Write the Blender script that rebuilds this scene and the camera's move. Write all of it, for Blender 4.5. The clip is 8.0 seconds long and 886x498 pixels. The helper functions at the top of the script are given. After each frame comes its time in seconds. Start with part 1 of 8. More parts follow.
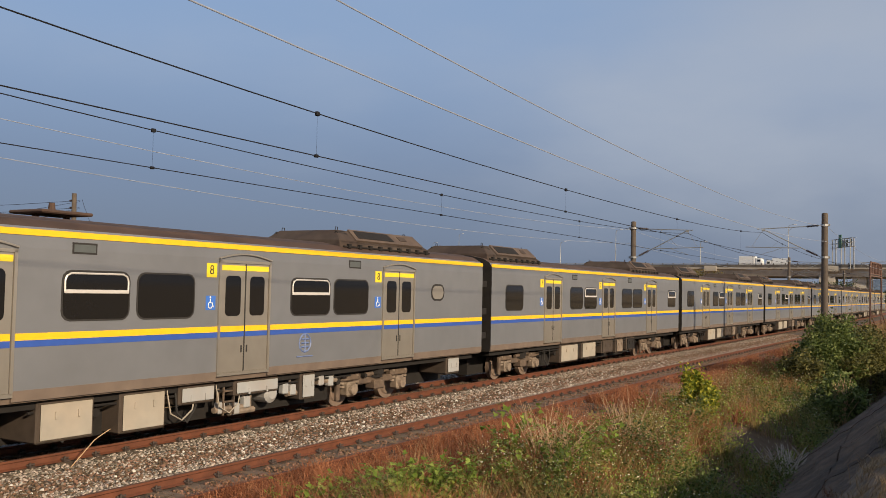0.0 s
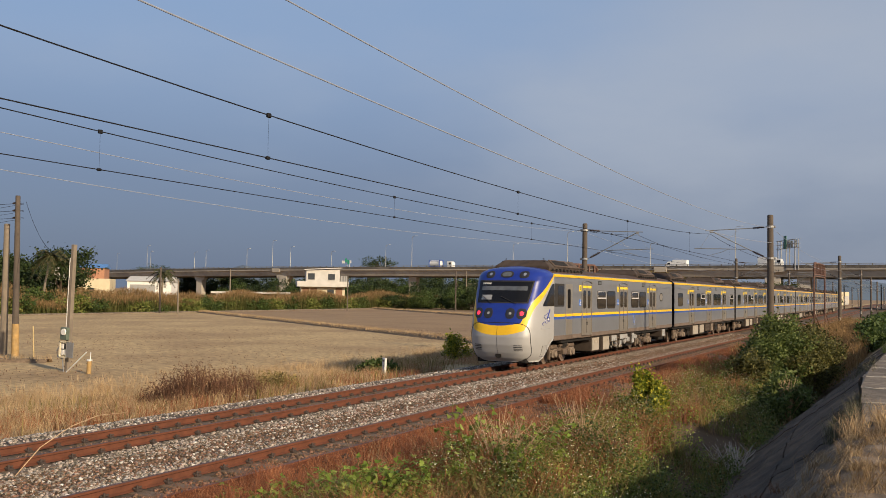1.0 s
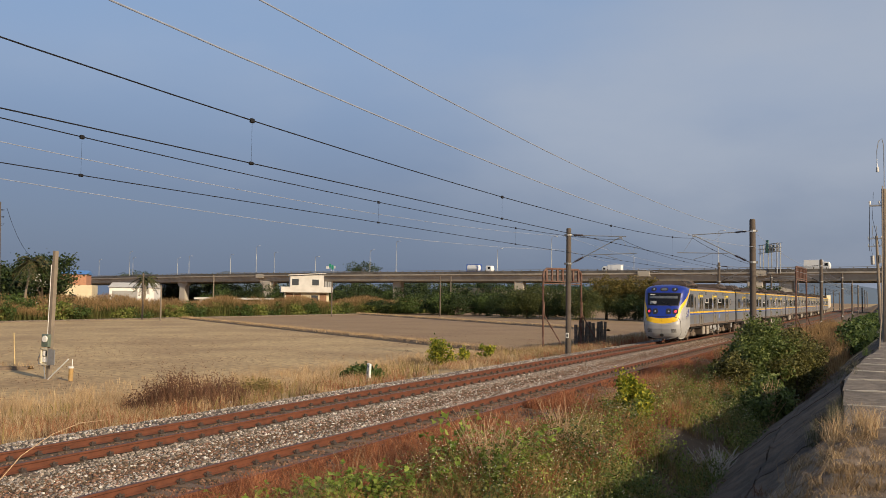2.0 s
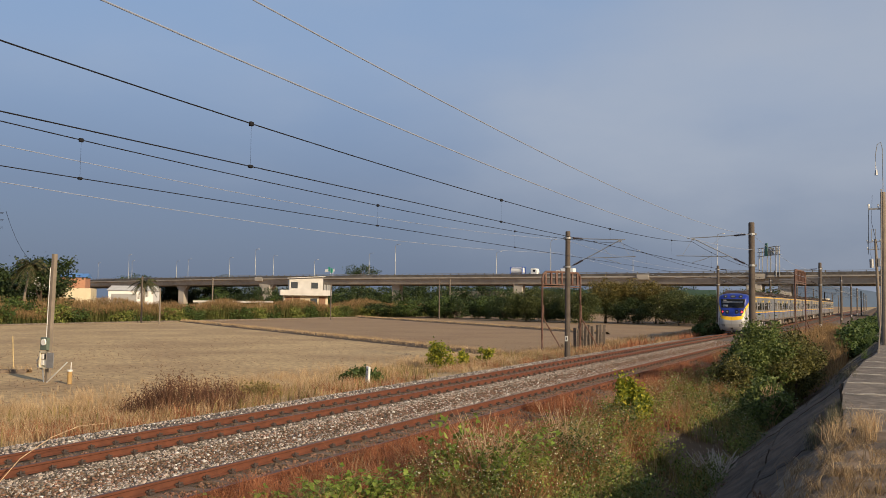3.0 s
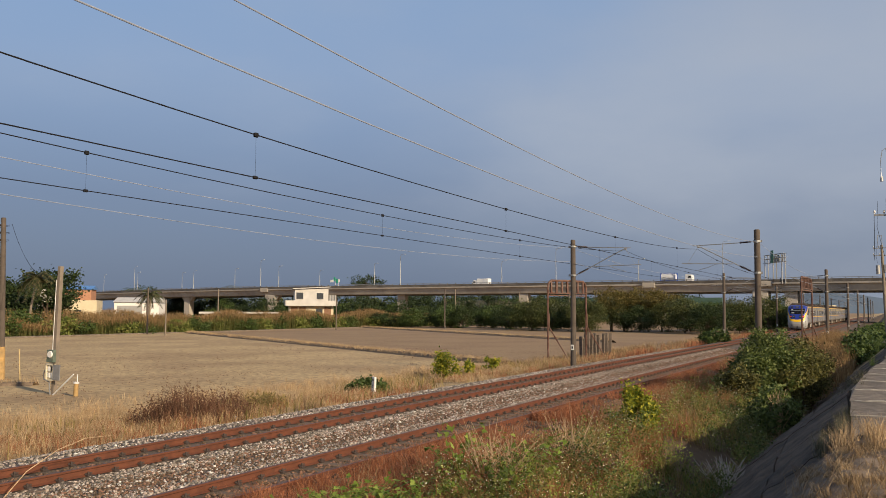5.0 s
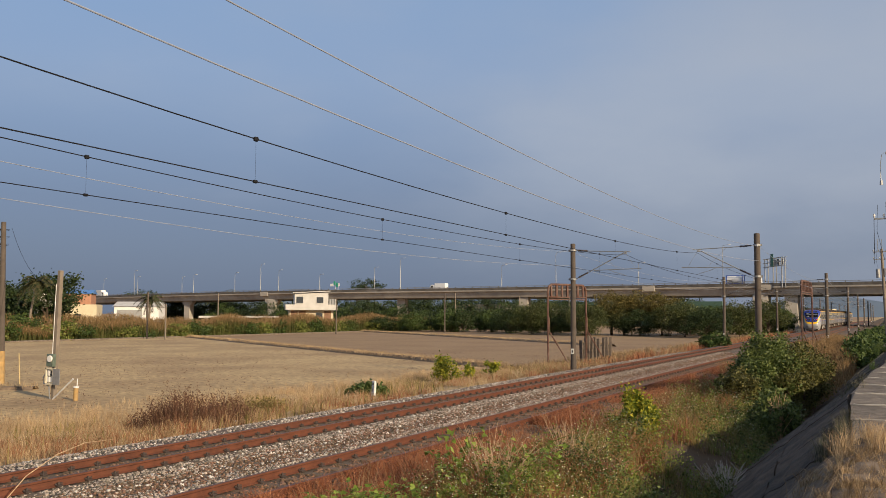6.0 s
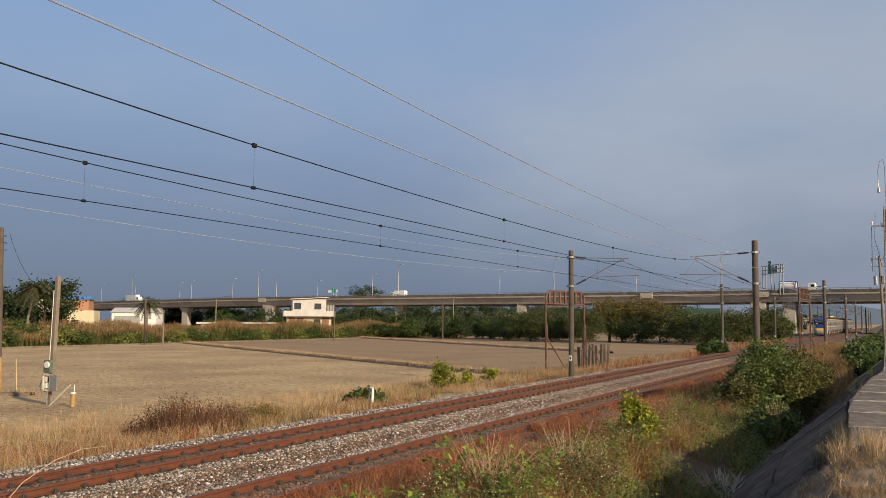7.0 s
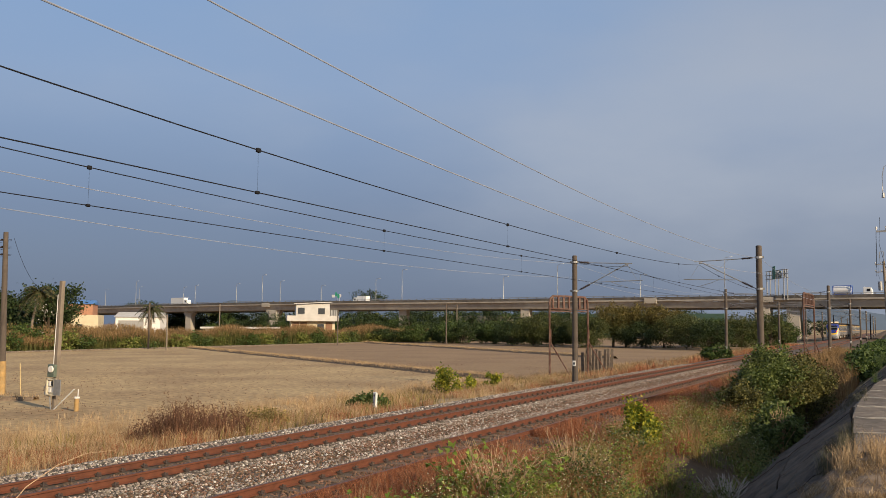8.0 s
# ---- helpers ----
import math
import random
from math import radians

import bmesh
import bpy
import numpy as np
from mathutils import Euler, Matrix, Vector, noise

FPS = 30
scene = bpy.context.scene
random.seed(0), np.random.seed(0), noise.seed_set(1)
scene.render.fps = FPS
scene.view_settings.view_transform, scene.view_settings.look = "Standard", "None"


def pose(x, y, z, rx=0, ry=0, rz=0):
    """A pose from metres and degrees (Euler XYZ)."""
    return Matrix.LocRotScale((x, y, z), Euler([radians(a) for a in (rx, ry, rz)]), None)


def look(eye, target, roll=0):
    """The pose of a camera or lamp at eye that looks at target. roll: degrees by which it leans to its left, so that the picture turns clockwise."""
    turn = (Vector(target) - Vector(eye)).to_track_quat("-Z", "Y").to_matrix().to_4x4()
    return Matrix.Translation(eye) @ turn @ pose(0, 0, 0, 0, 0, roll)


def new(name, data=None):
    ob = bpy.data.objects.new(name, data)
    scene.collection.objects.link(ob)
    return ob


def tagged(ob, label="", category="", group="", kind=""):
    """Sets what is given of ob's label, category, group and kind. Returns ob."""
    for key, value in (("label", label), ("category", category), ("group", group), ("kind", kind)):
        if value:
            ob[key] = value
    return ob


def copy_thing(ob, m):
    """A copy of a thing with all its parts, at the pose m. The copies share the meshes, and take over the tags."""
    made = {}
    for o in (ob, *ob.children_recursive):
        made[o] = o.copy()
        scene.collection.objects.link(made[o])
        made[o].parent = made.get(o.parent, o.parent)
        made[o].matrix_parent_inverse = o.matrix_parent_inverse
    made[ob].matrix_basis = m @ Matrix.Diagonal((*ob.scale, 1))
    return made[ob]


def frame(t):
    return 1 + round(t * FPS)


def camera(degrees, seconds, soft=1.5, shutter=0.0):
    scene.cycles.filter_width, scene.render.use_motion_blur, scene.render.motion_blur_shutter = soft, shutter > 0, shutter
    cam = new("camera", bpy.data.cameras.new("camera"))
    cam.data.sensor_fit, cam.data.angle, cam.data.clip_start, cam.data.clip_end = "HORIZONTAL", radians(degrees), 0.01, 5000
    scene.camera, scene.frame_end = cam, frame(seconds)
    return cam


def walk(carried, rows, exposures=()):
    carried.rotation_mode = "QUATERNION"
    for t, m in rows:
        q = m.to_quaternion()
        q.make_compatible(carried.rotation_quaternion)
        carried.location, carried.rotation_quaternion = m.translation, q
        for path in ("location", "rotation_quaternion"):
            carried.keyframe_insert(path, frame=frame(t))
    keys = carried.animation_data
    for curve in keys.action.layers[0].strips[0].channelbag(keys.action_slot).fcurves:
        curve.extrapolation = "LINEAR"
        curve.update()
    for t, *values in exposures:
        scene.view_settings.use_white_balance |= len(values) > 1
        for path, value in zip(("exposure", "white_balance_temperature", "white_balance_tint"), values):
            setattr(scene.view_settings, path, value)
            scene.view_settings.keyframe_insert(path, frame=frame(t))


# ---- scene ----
# Camera: hand-held, standing at one spot on the concrete road beside the line.
EYE = 2.809
cam = camera(52.78, 8.0, soft=0.5, shutter=0.0)
LOOK = [
    (0.0, 92.580, -1.198, 30.158), (0.2, 92.625, -1.018, 28.947), (0.4, 92.650, -0.906, 28.201),
    (0.5, 92.663, -0.849, 27.820), (0.7, 92.737, -0.860, 27.404), (1.0, 92.781, -0.867, 27.159),
    (1.5, 92.957, -0.718, 26.318), (3.0, 93.320, -0.640, 26.104), (3.5, 93.423, -0.873, 26.184),
    (4.0, 93.688, -0.827, 26.299), (4.5, 93.841, -0.420, 26.430), (6.0, 94.181, -0.194, 26.454),
    (6.5, 94.396, -0.199, 26.415), (7.0, 94.601, -0.290, 26.324), (7.5, 94.784, -0.348, 26.400),
    (8.0, 94.912, -0.361, 26.550)]
walk(cam, [(t, pose(0, 0, EYE, rx, ry, rz)) for t, rx, ry, rz in LOOK], exposures=[(0.0, 0.0), (8.0, 0.0)])

# ---- light ----
SUN_AZ = radians(113)      # clockwise from +y: behind and to the side of the camera
SUN_EL = radians(21)
world = bpy.data.worlds.new("sky_world")
scene.world = world
world.use_nodes = True
wt = world.node_tree
wt.nodes.clear()
w_out = wt.nodes.new("ShaderNodeOutputWorld")
w_bg = wt.nodes.new("ShaderNodeBackground")
w_sky = wt.nodes.new("ShaderNodeTexSky")
w_sky.sky_type = 'NISHITA'
w_sky.sun_disc = False
w_sky.sun_elevation = SUN_EL
w_sky.sun_rotation = SUN_AZ
w_sky.dust_density = 2.0
w_sky.ozone_density = 2.0
w_bg.inputs["Strength"].default_value = 0.10
w_tc = wt.nodes.new("ShaderNodeTexCoord")
w_sep = wt.nodes.new("ShaderNodeSeparateXYZ")
wt.links.new(w_tc.outputs["Generated"], w_sep.inputs[0])
# thin rain haze, deepest low over the land ahead, thinning upwards
w_el = wt.nodes.new("ShaderNodeMapRange")
w_el.inputs["From Min"].default_value, w_el.inputs["From Max"].default_value = 0.0, 0.55
w_el.inputs["To Min"].default_value, w_el.inputs["To Max"].default_value = 0.93, 0.60
wt.links.new(w_sep.outputs["Z"], w_el.inputs["Value"])
# haze colour by height
w_ramp = wt.nodes.new("ShaderNodeValToRGB")
els = w_ramp.color_ramp.elements
els[0].position, els[0].color = 0.0, (1.52, 1.96, 2.84, 1)
els[1].position, els[1].color = 0.45, (2.75, 4.45, 7.3, 1)
e = els.new(0.85)
e.color = (0.8, 1.5, 3.2, 1)
e = els.new(0.12)
e.color = (1.74, 2.30, 3.65, 1)
e = els.new(0.26)
e.color = (2.75, 3.82, 5.85, 1)
wt.links.new(w_sep.outputs["Z"], w_ramp.inputs["Fac"])
# soft cloud veils, thicker towards +x
w_map = wt.nodes.new("ShaderNodeMapping")
w_map.inputs["Scale"].default_value = (1.6, 1.6, 4.0)
w_noise = wt.nodes.new("ShaderNodeTexNoise")
w_noise.inputs["Scale"].default_value = 1.25
w_noise.inputs["Detail"].default_value = 7.0
w_noise.inputs["Roughness"].default_value = 0.5
wt.links.new(w_tc.outputs["Generated"], w_map.inputs[0])
wt.links.new(w_map.outputs[0], w_noise.inputs["Vector"])
w_az = wt.nodes.new("ShaderNodeMapRange")
w_az.inputs["From Min"].default_value, w_az.inputs["From Max"].default_value = -0.85, 0.15
w_az.inputs["To Min"].default_value, w_az.inputs["To Max"].default_value = -0.22, 0.34
wt.links.new(w_sep.outputs["X"], w_az.inputs["Value"])
w_add = wt.nodes.new("ShaderNodeMath")
w_add.operation = 'ADD'
wt.links.new(w_noise.outputs["Fac"], w_add.inputs[0])
wt.links.new(w_az.outputs[0], w_add.inputs[1])
# the veils hang high and thin out towards the land
w_lift = wt.nodes.new("ShaderNodeMapRange")
w_lift.inputs["From Min"].default_value, w_lift.inputs["From Max"].default_value = 0.02, 0.26
w_lift.inputs["To Min"].default_value, w_lift.inputs["To Max"].default_value = -0.06, 0.09
wt.links.new(w_sep.outputs["Z"], w_lift.inputs["Value"])
w_add2 = wt.nodes.new("ShaderNodeMath")
w_add2.operation = 'ADD'
wt.links.new(w_add.outputs[0], w_add2.inputs[0])
wt.links.new(w_lift.outputs[0], w_add2.inputs[1])
w_cl = wt.nodes.new("ShaderNodeMapRange")
w_cl.interpolation_type = 'SMOOTHSTEP'
w_cl.inputs["From Min"].default_value, w_cl.inputs["From Max"].default_value = 0.36, 1.05
w_cl.inputs["To Min"].default_value, w_cl.inputs["To Max"].default_value = 0.0, 0.85
wt.links.new(w_add2.outputs[0], w_cl.inputs["Value"])
w_mix1 = wt.nodes.new("ShaderNodeMix")
w_mix1.data_type = 'RGBA'
w_mix1.inputs[7].default_value = (4.75, 5.05, 5.75, 1)
wt.links.new(w_cl.outputs[0], w_mix1.inputs[0])
wt.links.new(w_ramp.outputs[0], w_mix1.inputs[6])
w_mix2 = wt.nodes.new("ShaderNodeMix")
w_mix2.data_type = 'RGBA'
wt.links.new(w_el.outputs[0], w_mix2.inputs[0])
wt.links.new(w_sky.outputs[0], w_mix2.inputs[6])
wt.links.new(w_mix1.outputs[2], w_mix2.inputs[7])
wt.links.new(w_mix2.outputs[2], w_bg.inputs["Color"])
wt.links.new(w_bg.outputs[0], w_out.inputs[0])

sun_data = bpy.data.lights.new("sun", 'SUN')
sun_data.energy = 5.3
sun_data.angle = radians(1.0)
sun_data.color = (1.0, 0.80, 0.56)
sun = new("sun", sun_data)
sun_from = Vector((math.sin(SUN_AZ) * math.cos(SUN_EL), math.cos(SUN_AZ) * math.cos(SUN_EL), math.sin(SUN_EL)))
sun.matrix_world = look(sun_from * 400, (0, 0, 0))


# ---- materials ----
def mat(name, base, rough=0.8, metal=0.0, var=0.25, scale=6.0, bump=0.0, bump_scale=40.0, island=0.0, objrand=0.0,
        second=None, second_scale=1.5, second_amount=0.5, trans=0.0, coords="Object", spec=0.5):
    """A surface with variation at two scales: grain in brightness, patches of a second colour, and relief."""
    m = bpy.data.materials.new(name)
    m.use_nodes = True
    nt = m.node_tree
    bsdf = nt.nodes["Principled BSDF"]
    bsdf.inputs["Roughness"].default_value = rough
    bsdf.inputs["Metallic"].default_value = metal
    bsdf.inputs["Specular IOR Level"].default_value = spec
    tc = nt.nodes.new("ShaderNodeTexCoord")
    src = tc.outputs[coords]
    n1 = nt.nodes.new("ShaderNodeTexNoise")
    n1.inputs["Scale"].default_value = scale
    n1.inputs["Detail"].default_value = 6
    nt.links.new(src, n1.inputs["Vector"])
    col = nt.nodes.new("ShaderNodeRGB")
    col.outputs[0].default_value = (*base, 1)
    cur = col.outputs[0]
    if second:
        n2 = nt.nodes.new("ShaderNodeTexNoise")
        n2.inputs["Scale"].default_value = second_scale
        n2.inputs["Detail"].default_value = 5
        nt.links.new(src, n2.inputs["Vector"])
        r2 = nt.nodes.new("ShaderNodeMapRange")
        r2.inputs["From Min"].default_value, r2.inputs["From Max"].default_value = 0.40, 0.66
        r2.inputs["To Max"].default_value = second_amount
        nt.links.new(n2.outputs["Fac"], r2.inputs["Value"])
        mx = nt.nodes.new("ShaderNodeMix")
        mx.data_type = 'RGBA'
        nt.links.new(r2.outputs[0], mx.inputs[0])
        nt.links.new(cur, mx.inputs[6])
        mx.inputs[7].default_value = (*second, 1)
        cur = mx.outputs[2]
    hsv = nt.nodes.new("ShaderNodeHueSaturation")
    nt.links.new(cur, hsv.inputs["Color"])
    r1 = nt.nodes.new("ShaderNodeMapRange")
    r1.inputs["From Min"].default_value, r1.inputs["From Max"].default_value = 0.3, 0.7
    r1.inputs["To Min"].default_value, r1.inputs["To Max"].default_value = 1 - var, 1 + var
    nt.links.new(n1.outputs["Fac"], r1.inputs["Value"])
    val = r1.outputs[0]
    for amount, node, sock in ((island, "ShaderNodeNewGeometry", "Random Per Island"), (objrand, "ShaderNodeObjectInfo", "Random")):
        if amount:
            g = nt.nodes.new(node)
            rr = nt.nodes.new("ShaderNodeMapRange")
            rr.inputs["To Min"].default_value, rr.inputs["To Max"].default_value = 1 - amount, 1 + amount
            nt.links.new(g.outputs[sock], rr.inputs["Value"])
            mu = nt.nodes.new("ShaderNodeMath")
            mu.operation = 'MULTIPLY'
            nt.links.new(val, mu.inputs[0])
            nt.links.new(rr.outputs[0], mu.inputs[1])
            val = mu.outputs[0]
            hr = nt.nodes.new("ShaderNodeMapRange")
            hr.inputs["To Min"].default_value, hr.inputs["To Max"].default_value = 0.5 + 0.03 * amount, 0.5 - 0.03 * amount
            nt.links.new(g.outputs[sock], hr.inputs["Value"])
            nt.links.new(hr.outputs[0], hsv.inputs["Hue"])
    nt.links.new(val, hsv.inputs["Value"])
    nt.links.new(hsv.outputs[0], bsdf.inputs["Base Color"])
    if bump:
        n3 = nt.nodes.new("ShaderNodeTexNoise")
        n3.inputs["Scale"].default_value = bump_scale
        n3.inputs["Detail"].default_value = 5
        nt.links.new(src, n3.inputs["Vector"])
        b = nt.nodes.new("ShaderNodeBump")
        b.inputs["Strength"].default_value = bump
        b.inputs["Distance"].default_value = 0.02
        nt.links.new(n3.outputs["Fac"], b.inputs["Height"])
        nt.links.new(b.outputs[0], bsdf.inputs["Normal"])
    if trans:
        td = nt.nodes.new("ShaderNodeBsdfTranslucent")
        nt.links.new(hsv.outputs[0], td.inputs["Color"])
        ms = nt.nodes.new("ShaderNodeMixShader")
        ms.inputs[0].default_value = trans
        nt.links.new(bsdf.outputs[0], ms.inputs[1])
        nt.links.new(td.outputs[0], ms.inputs[2])
        nt.links.new(ms.outputs[0], nt.nodes["Material Output"].inputs["Surface"])
    return m


def glow(name, colour, strength):
    m = bpy.data.materials.new(name)
    m.use_nodes = True
    b = m.node_tree.nodes["Principled BSDF"]
    b.inputs["Base Color"].default_value = (*colour, 1)
    b.inputs["Emission Color"].default_value = (*colour, 1)
    b.inputs["Emission Strength"].default_value = strength
    return m


def soil_mat():
    """Dry field soil: pale crust with dark clods, a redder field past the ridge, a littered bank darkened for shade
    between its weeds.
    """
    m = mat("dry_field_soil", (0.47, 0.335, 0.165), 0.95, var=0.34, scale=3.2, second=(0.31, 0.205, 0.10), second_scale=0.13,
            second_amount=0.85, bump=1.0, bump_scale=5.0)
    nt = m.node_tree
    bsdf = nt.nodes["Principled BSDF"]
    cur = bsdf.inputs["Base Color"].links[0].from_socket
    tc = nt.nodes.new("ShaderNodeTexCoord")
    sep = nt.nodes.new("ShaderNodeSeparateXYZ")
    nt.links.new(tc.outputs["Object"], sep.inputs[0])

    def op(kind, a, b):
        n = nt.nodes.new("ShaderNodeMath")
        n.operation = kind
        n.use_clamp = kind == 'MULTIPLY'
        for i, q in enumerate((a, b)):
            if isinstance(q, (int, float)):
                n.inputs[i].default_value = q
            else:
                nt.links.new(q, n.inputs[i])
        return n.outputs[0]

    def scaled(v, k):
        n = nt.nodes.new("ShaderNodeMath")
        n.operation = 'MULTIPLY'
        nt.links.new(v, n.inputs[0])
        n.inputs[1].default_value = k
        return n.outputs[0]

    def step(v, a, b):
        r = nt.nodes.new("ShaderNodeMapRange")
        r.inputs["From Min"].default_value, r.inputs["From Max"].default_value = a, b
        nt.links.new(v, r.inputs["Value"])
        return r.outputs[0]

    def blend(fac, colour):
        mx = nt.nodes.new("ShaderNodeMix")
        mx.data_type = 'RGBA'
        nt.links.new(fac, mx.inputs[0])
        nt.links.new(cur, mx.inputs[6])
        if isinstance(colour, tuple):
            mx.inputs[7].default_value = (*colour, 1)
        else:
            nt.links.new(colour, mx.inputs[7])
        return mx.outputs[2]
    # clods: small dark lumps all over
    n1 = nt.nodes.new("ShaderNodeTexNoise")
    n1.inputs["Scale"].default_value, n1.inputs["Detail"].default_value, n1.inputs["Roughness"].default_value = 1.9, 8, 0.75
    nt.links.new(tc.outputs["Object"], n1.inputs["Vector"])
    cur = blend(op('MULTIPLY', step(n1.outputs["Fac"], 0.53, 0.68), 0.55), (0.165, 0.105, 0.052))
    # the field beyond the first ridge lies freshly turned
    side = op('ADD', scaled(sep.outputs["X"], 0.561), scaled(sep.outputs["Y"], 0.828))
    far_field = op('MULTIPLY', step(side, 35.0, 36.2), step(sep.outputs["X"], -20.0, -24.0))
    cur = blend(op('MULTIPLY', far_field, 0.66), (0.215, 0.128, 0.068))
    # bank strip: plant remains, with the shade between weed clumps put in its colour
    litter_shade = op('MULTIPLY', step(sep.outputs["X"], -8.6, -7.6), step(sep.outputs["X"], -1.2, -2.2))
    cur = blend(op('MULTIPLY', litter_shade, 0.9), (0.060, 0.034, 0.018))
    nt.links.new(cur, bsdf.inputs["Base Color"])
    return m


M_SOIL = soil_mat()
M_BALLAST = mat("ballast_bed", (0.085, 0.062, 0.048), 0.95, var=0.55, scale=14, second=(0.14, 0.105, 0.08), second_scale=0.8, second_amount=0.5,
                bump=1.0, bump_scale=14)
M_STONE_G = mat("ballast_stone_grey", (0.285, 0.242, 0.197), 0.9, var=0.15, scale=20, island=0.75)
M_STONE_B = mat("ballast_stone_brown", (0.160, 0.098, 0.060), 0.9, var=0.15, scale=20, island=0.65)
M_STONE_W = mat("ballast_stone_pale", (0.55, 0.52, 0.47), 0.9, var=0.15, scale=20, island=0.3)
M_RUST = mat("rail_rust", (0.135, 0.044, 0.020), 0.75, var=0.2, scale=5, second=(0.095, 0.034, 0.018), second_scale=0.7, bump=0.2, bump_scale=60)
M_RAILTOP = mat("rail_running_face", (0.13, 0.062, 0.042), 0.55, metal=0.35, var=0.15, scale=3)
M_SLEEPER = mat("concrete_sleeper", (0.125, 0.090, 0.063), 0.9, var=0.2, scale=9, objrand=0.15, bump=0.4)
M_CLIP = mat("dark_iron_clip", (0.05, 0.035, 0.028), 0.7, var=0.3, scale=30)
M_CONC = mat("weathered_concrete", (0.20, 0.162, 0.122), 0.9, var=0.35, scale=7.0, second=(0.10, 0.080, 0.060), second_scale=1.6, second_amount=0.8,
             bump=0.8, bump_scale=26)
M_CONC_L = mat("bridge_concrete", (0.40, 0.365, 0.31), 0.9, var=0.12, scale=0.5, second=(0.20, 0.18, 0.155), second_scale=0.12, second_amount=0.5,
               bump=0.2, bump_scale=3)
M_PARAPET = mat("stained_parapet", (0.135, 0.122, 0.105), 0.92, var=0.35, scale=1.0, second=(0.065, 0.058, 0.05), second_scale=0.25, second_amount=0.8)
M_SLOPE = mat("stained_slope_concrete", (0.105, 0.070, 0.045), 0.95, var=0.45, scale=3.2, second=(0.035, 0.025, 0.017), second_scale=0.9,
              second_amount=0.8, bump=1.0, bump_scale=30)
M_POLE = mat("spun_concrete_pole", (0.098, 0.078, 0.062), 0.9, var=0.14, scale=3.5, second=(0.070, 0.056, 0.045), second_scale=0.9, bump=0.15)
M_POLE_L = mat("pale_concrete_pole", (0.20, 0.165, 0.125), 0.9, var=0.14, scale=3.5, second=(0.22, 0.18, 0.14), second_scale=0.9, bump=0.15)
M_DARKWOOD = mat("weathered_dark_wood", (0.12, 0.095, 0.075), 0.95, var=0.3, scale=7, bump=0.5)
M_IRON = mat("galvanised_steel", (0.34, 0.34, 0.33), 0.5, metal=0.6, var=0.12, scale=6)
M_RUSTFRAME = mat("rusted_frame", (0.10, 0.045, 0.030), 0.85, var=0.35, scale=4, second=(0.22, 0.16, 0.13), second_scale=1.8, second_amount=0.4)
M_WIREDARK = mat("dark_wire", (0.012, 0.012, 0.014), 0.7, var=0.1, spec=0.2)
M_WIRELIGHT = mat("aluminium_wire", (0.26, 0.29, 0.36), 0.6, metal=0.0, var=0.1)
M_INSUL = mat("brown_porcelain", (0.045, 0.03, 0.028), 0.3, var=0.1)
M_WHITE = mat("white_paint", (0.75, 0.74, 0.70), 0.7, var=0.08, scale=3, second=(0.52, 0.49, 0.44), second_scale=1.0, second_amount=0.4)
M_YELLOWP = mat("faded_yellow_paint", (0.40, 0.25, 0.09), 0.8, var=0.2, scale=5, second=(0.30, 0.21, 0.10), second_scale=4, second_amount=0.7)
M_BLACK = mat("black_paint", (0.02, 0.02, 0.02), 0.6, var=0.2)


# ---- mesh helpers ----
def link(name, bm, material, parent=None, label="", smooth=False):
    me = bpy.data.meshes.new(name)
    bm.to_mesh(me)
    bm.free()
    mats = material if isinstance(material, (list, tuple)) else [material]
    for mm in mats:
        me.materials.append(mm)
    if smooth:
        for p in me.polygons:
            p.use_smooth = True
    ob = new(name, me)
    if parent is not None:
        ob.parent = parent
    if label:
        ob["label"] = label
    return ob


def part(name, bm, material, parent, label="", smooth=False):
    return link(name, bm, material, parent, label, smooth)


def thing(name, label, category, m=None, group="", kind=""):
    ob = new(name)
    ob.empty_display_size = 0.2
    if m is not None:
        ob.matrix_basis = m
    return tagged(ob, label, category, group, kind)


def box(bm, x0, x1, y0, y1, z0, z1, bevel=0.0, mi=0):
    r = bmesh.ops.create_cube(bm, size=1.0)
    vs = r["verts"]
    for v in vs:
        v.co = Vector((x0 + (v.co.x + 0.5) * (x1 - x0), y0 + (v.co.y + 0.5) * (y1 - y0), z0 + (v.co.z + 0.5) * (z1 - z0)))
    fs = {f for v in vs for f in v.link_faces}
    for f in fs:
        f.material_index = mi
    if bevel:
        es = list({e for v in vs for e in v.link_edges})
        rb = bmesh.ops.bevel(bm, geom=es, offset=bevel, segments=1, affect='EDGES')
        for f in rb["faces"]:
            f.material_index = mi
    return bm


def cyl(bm, a, b, r0, r1=None, n=10, mi=0):
    """A tapered round bar from a to b."""
    a, b = Vector(a), Vector(b)
    r1 = r0 if r1 is None else r1
    d = b - a
    q = d.to_track_quat('Z', 'Y').to_matrix()
    rings = []
    for c, r in ((a, r0), (b, r1)):
        rings.append([bm.verts.new(c + q @ Vector((math.cos(6.2832 * i / n) * r, math.sin(6.2832 * i / n) * r, 0))) for i in range(n)])
    for i in range(n):
        f = bm.faces.new((rings[0][i], rings[0][(i + 1) % n], rings[1][(i + 1) % n], rings[1][i]))
        f.material_index = mi
    bm.faces.new(rings[0][::-1]).material_index = mi
    bm.faces.new(rings[1]).material_index = mi
    return bm


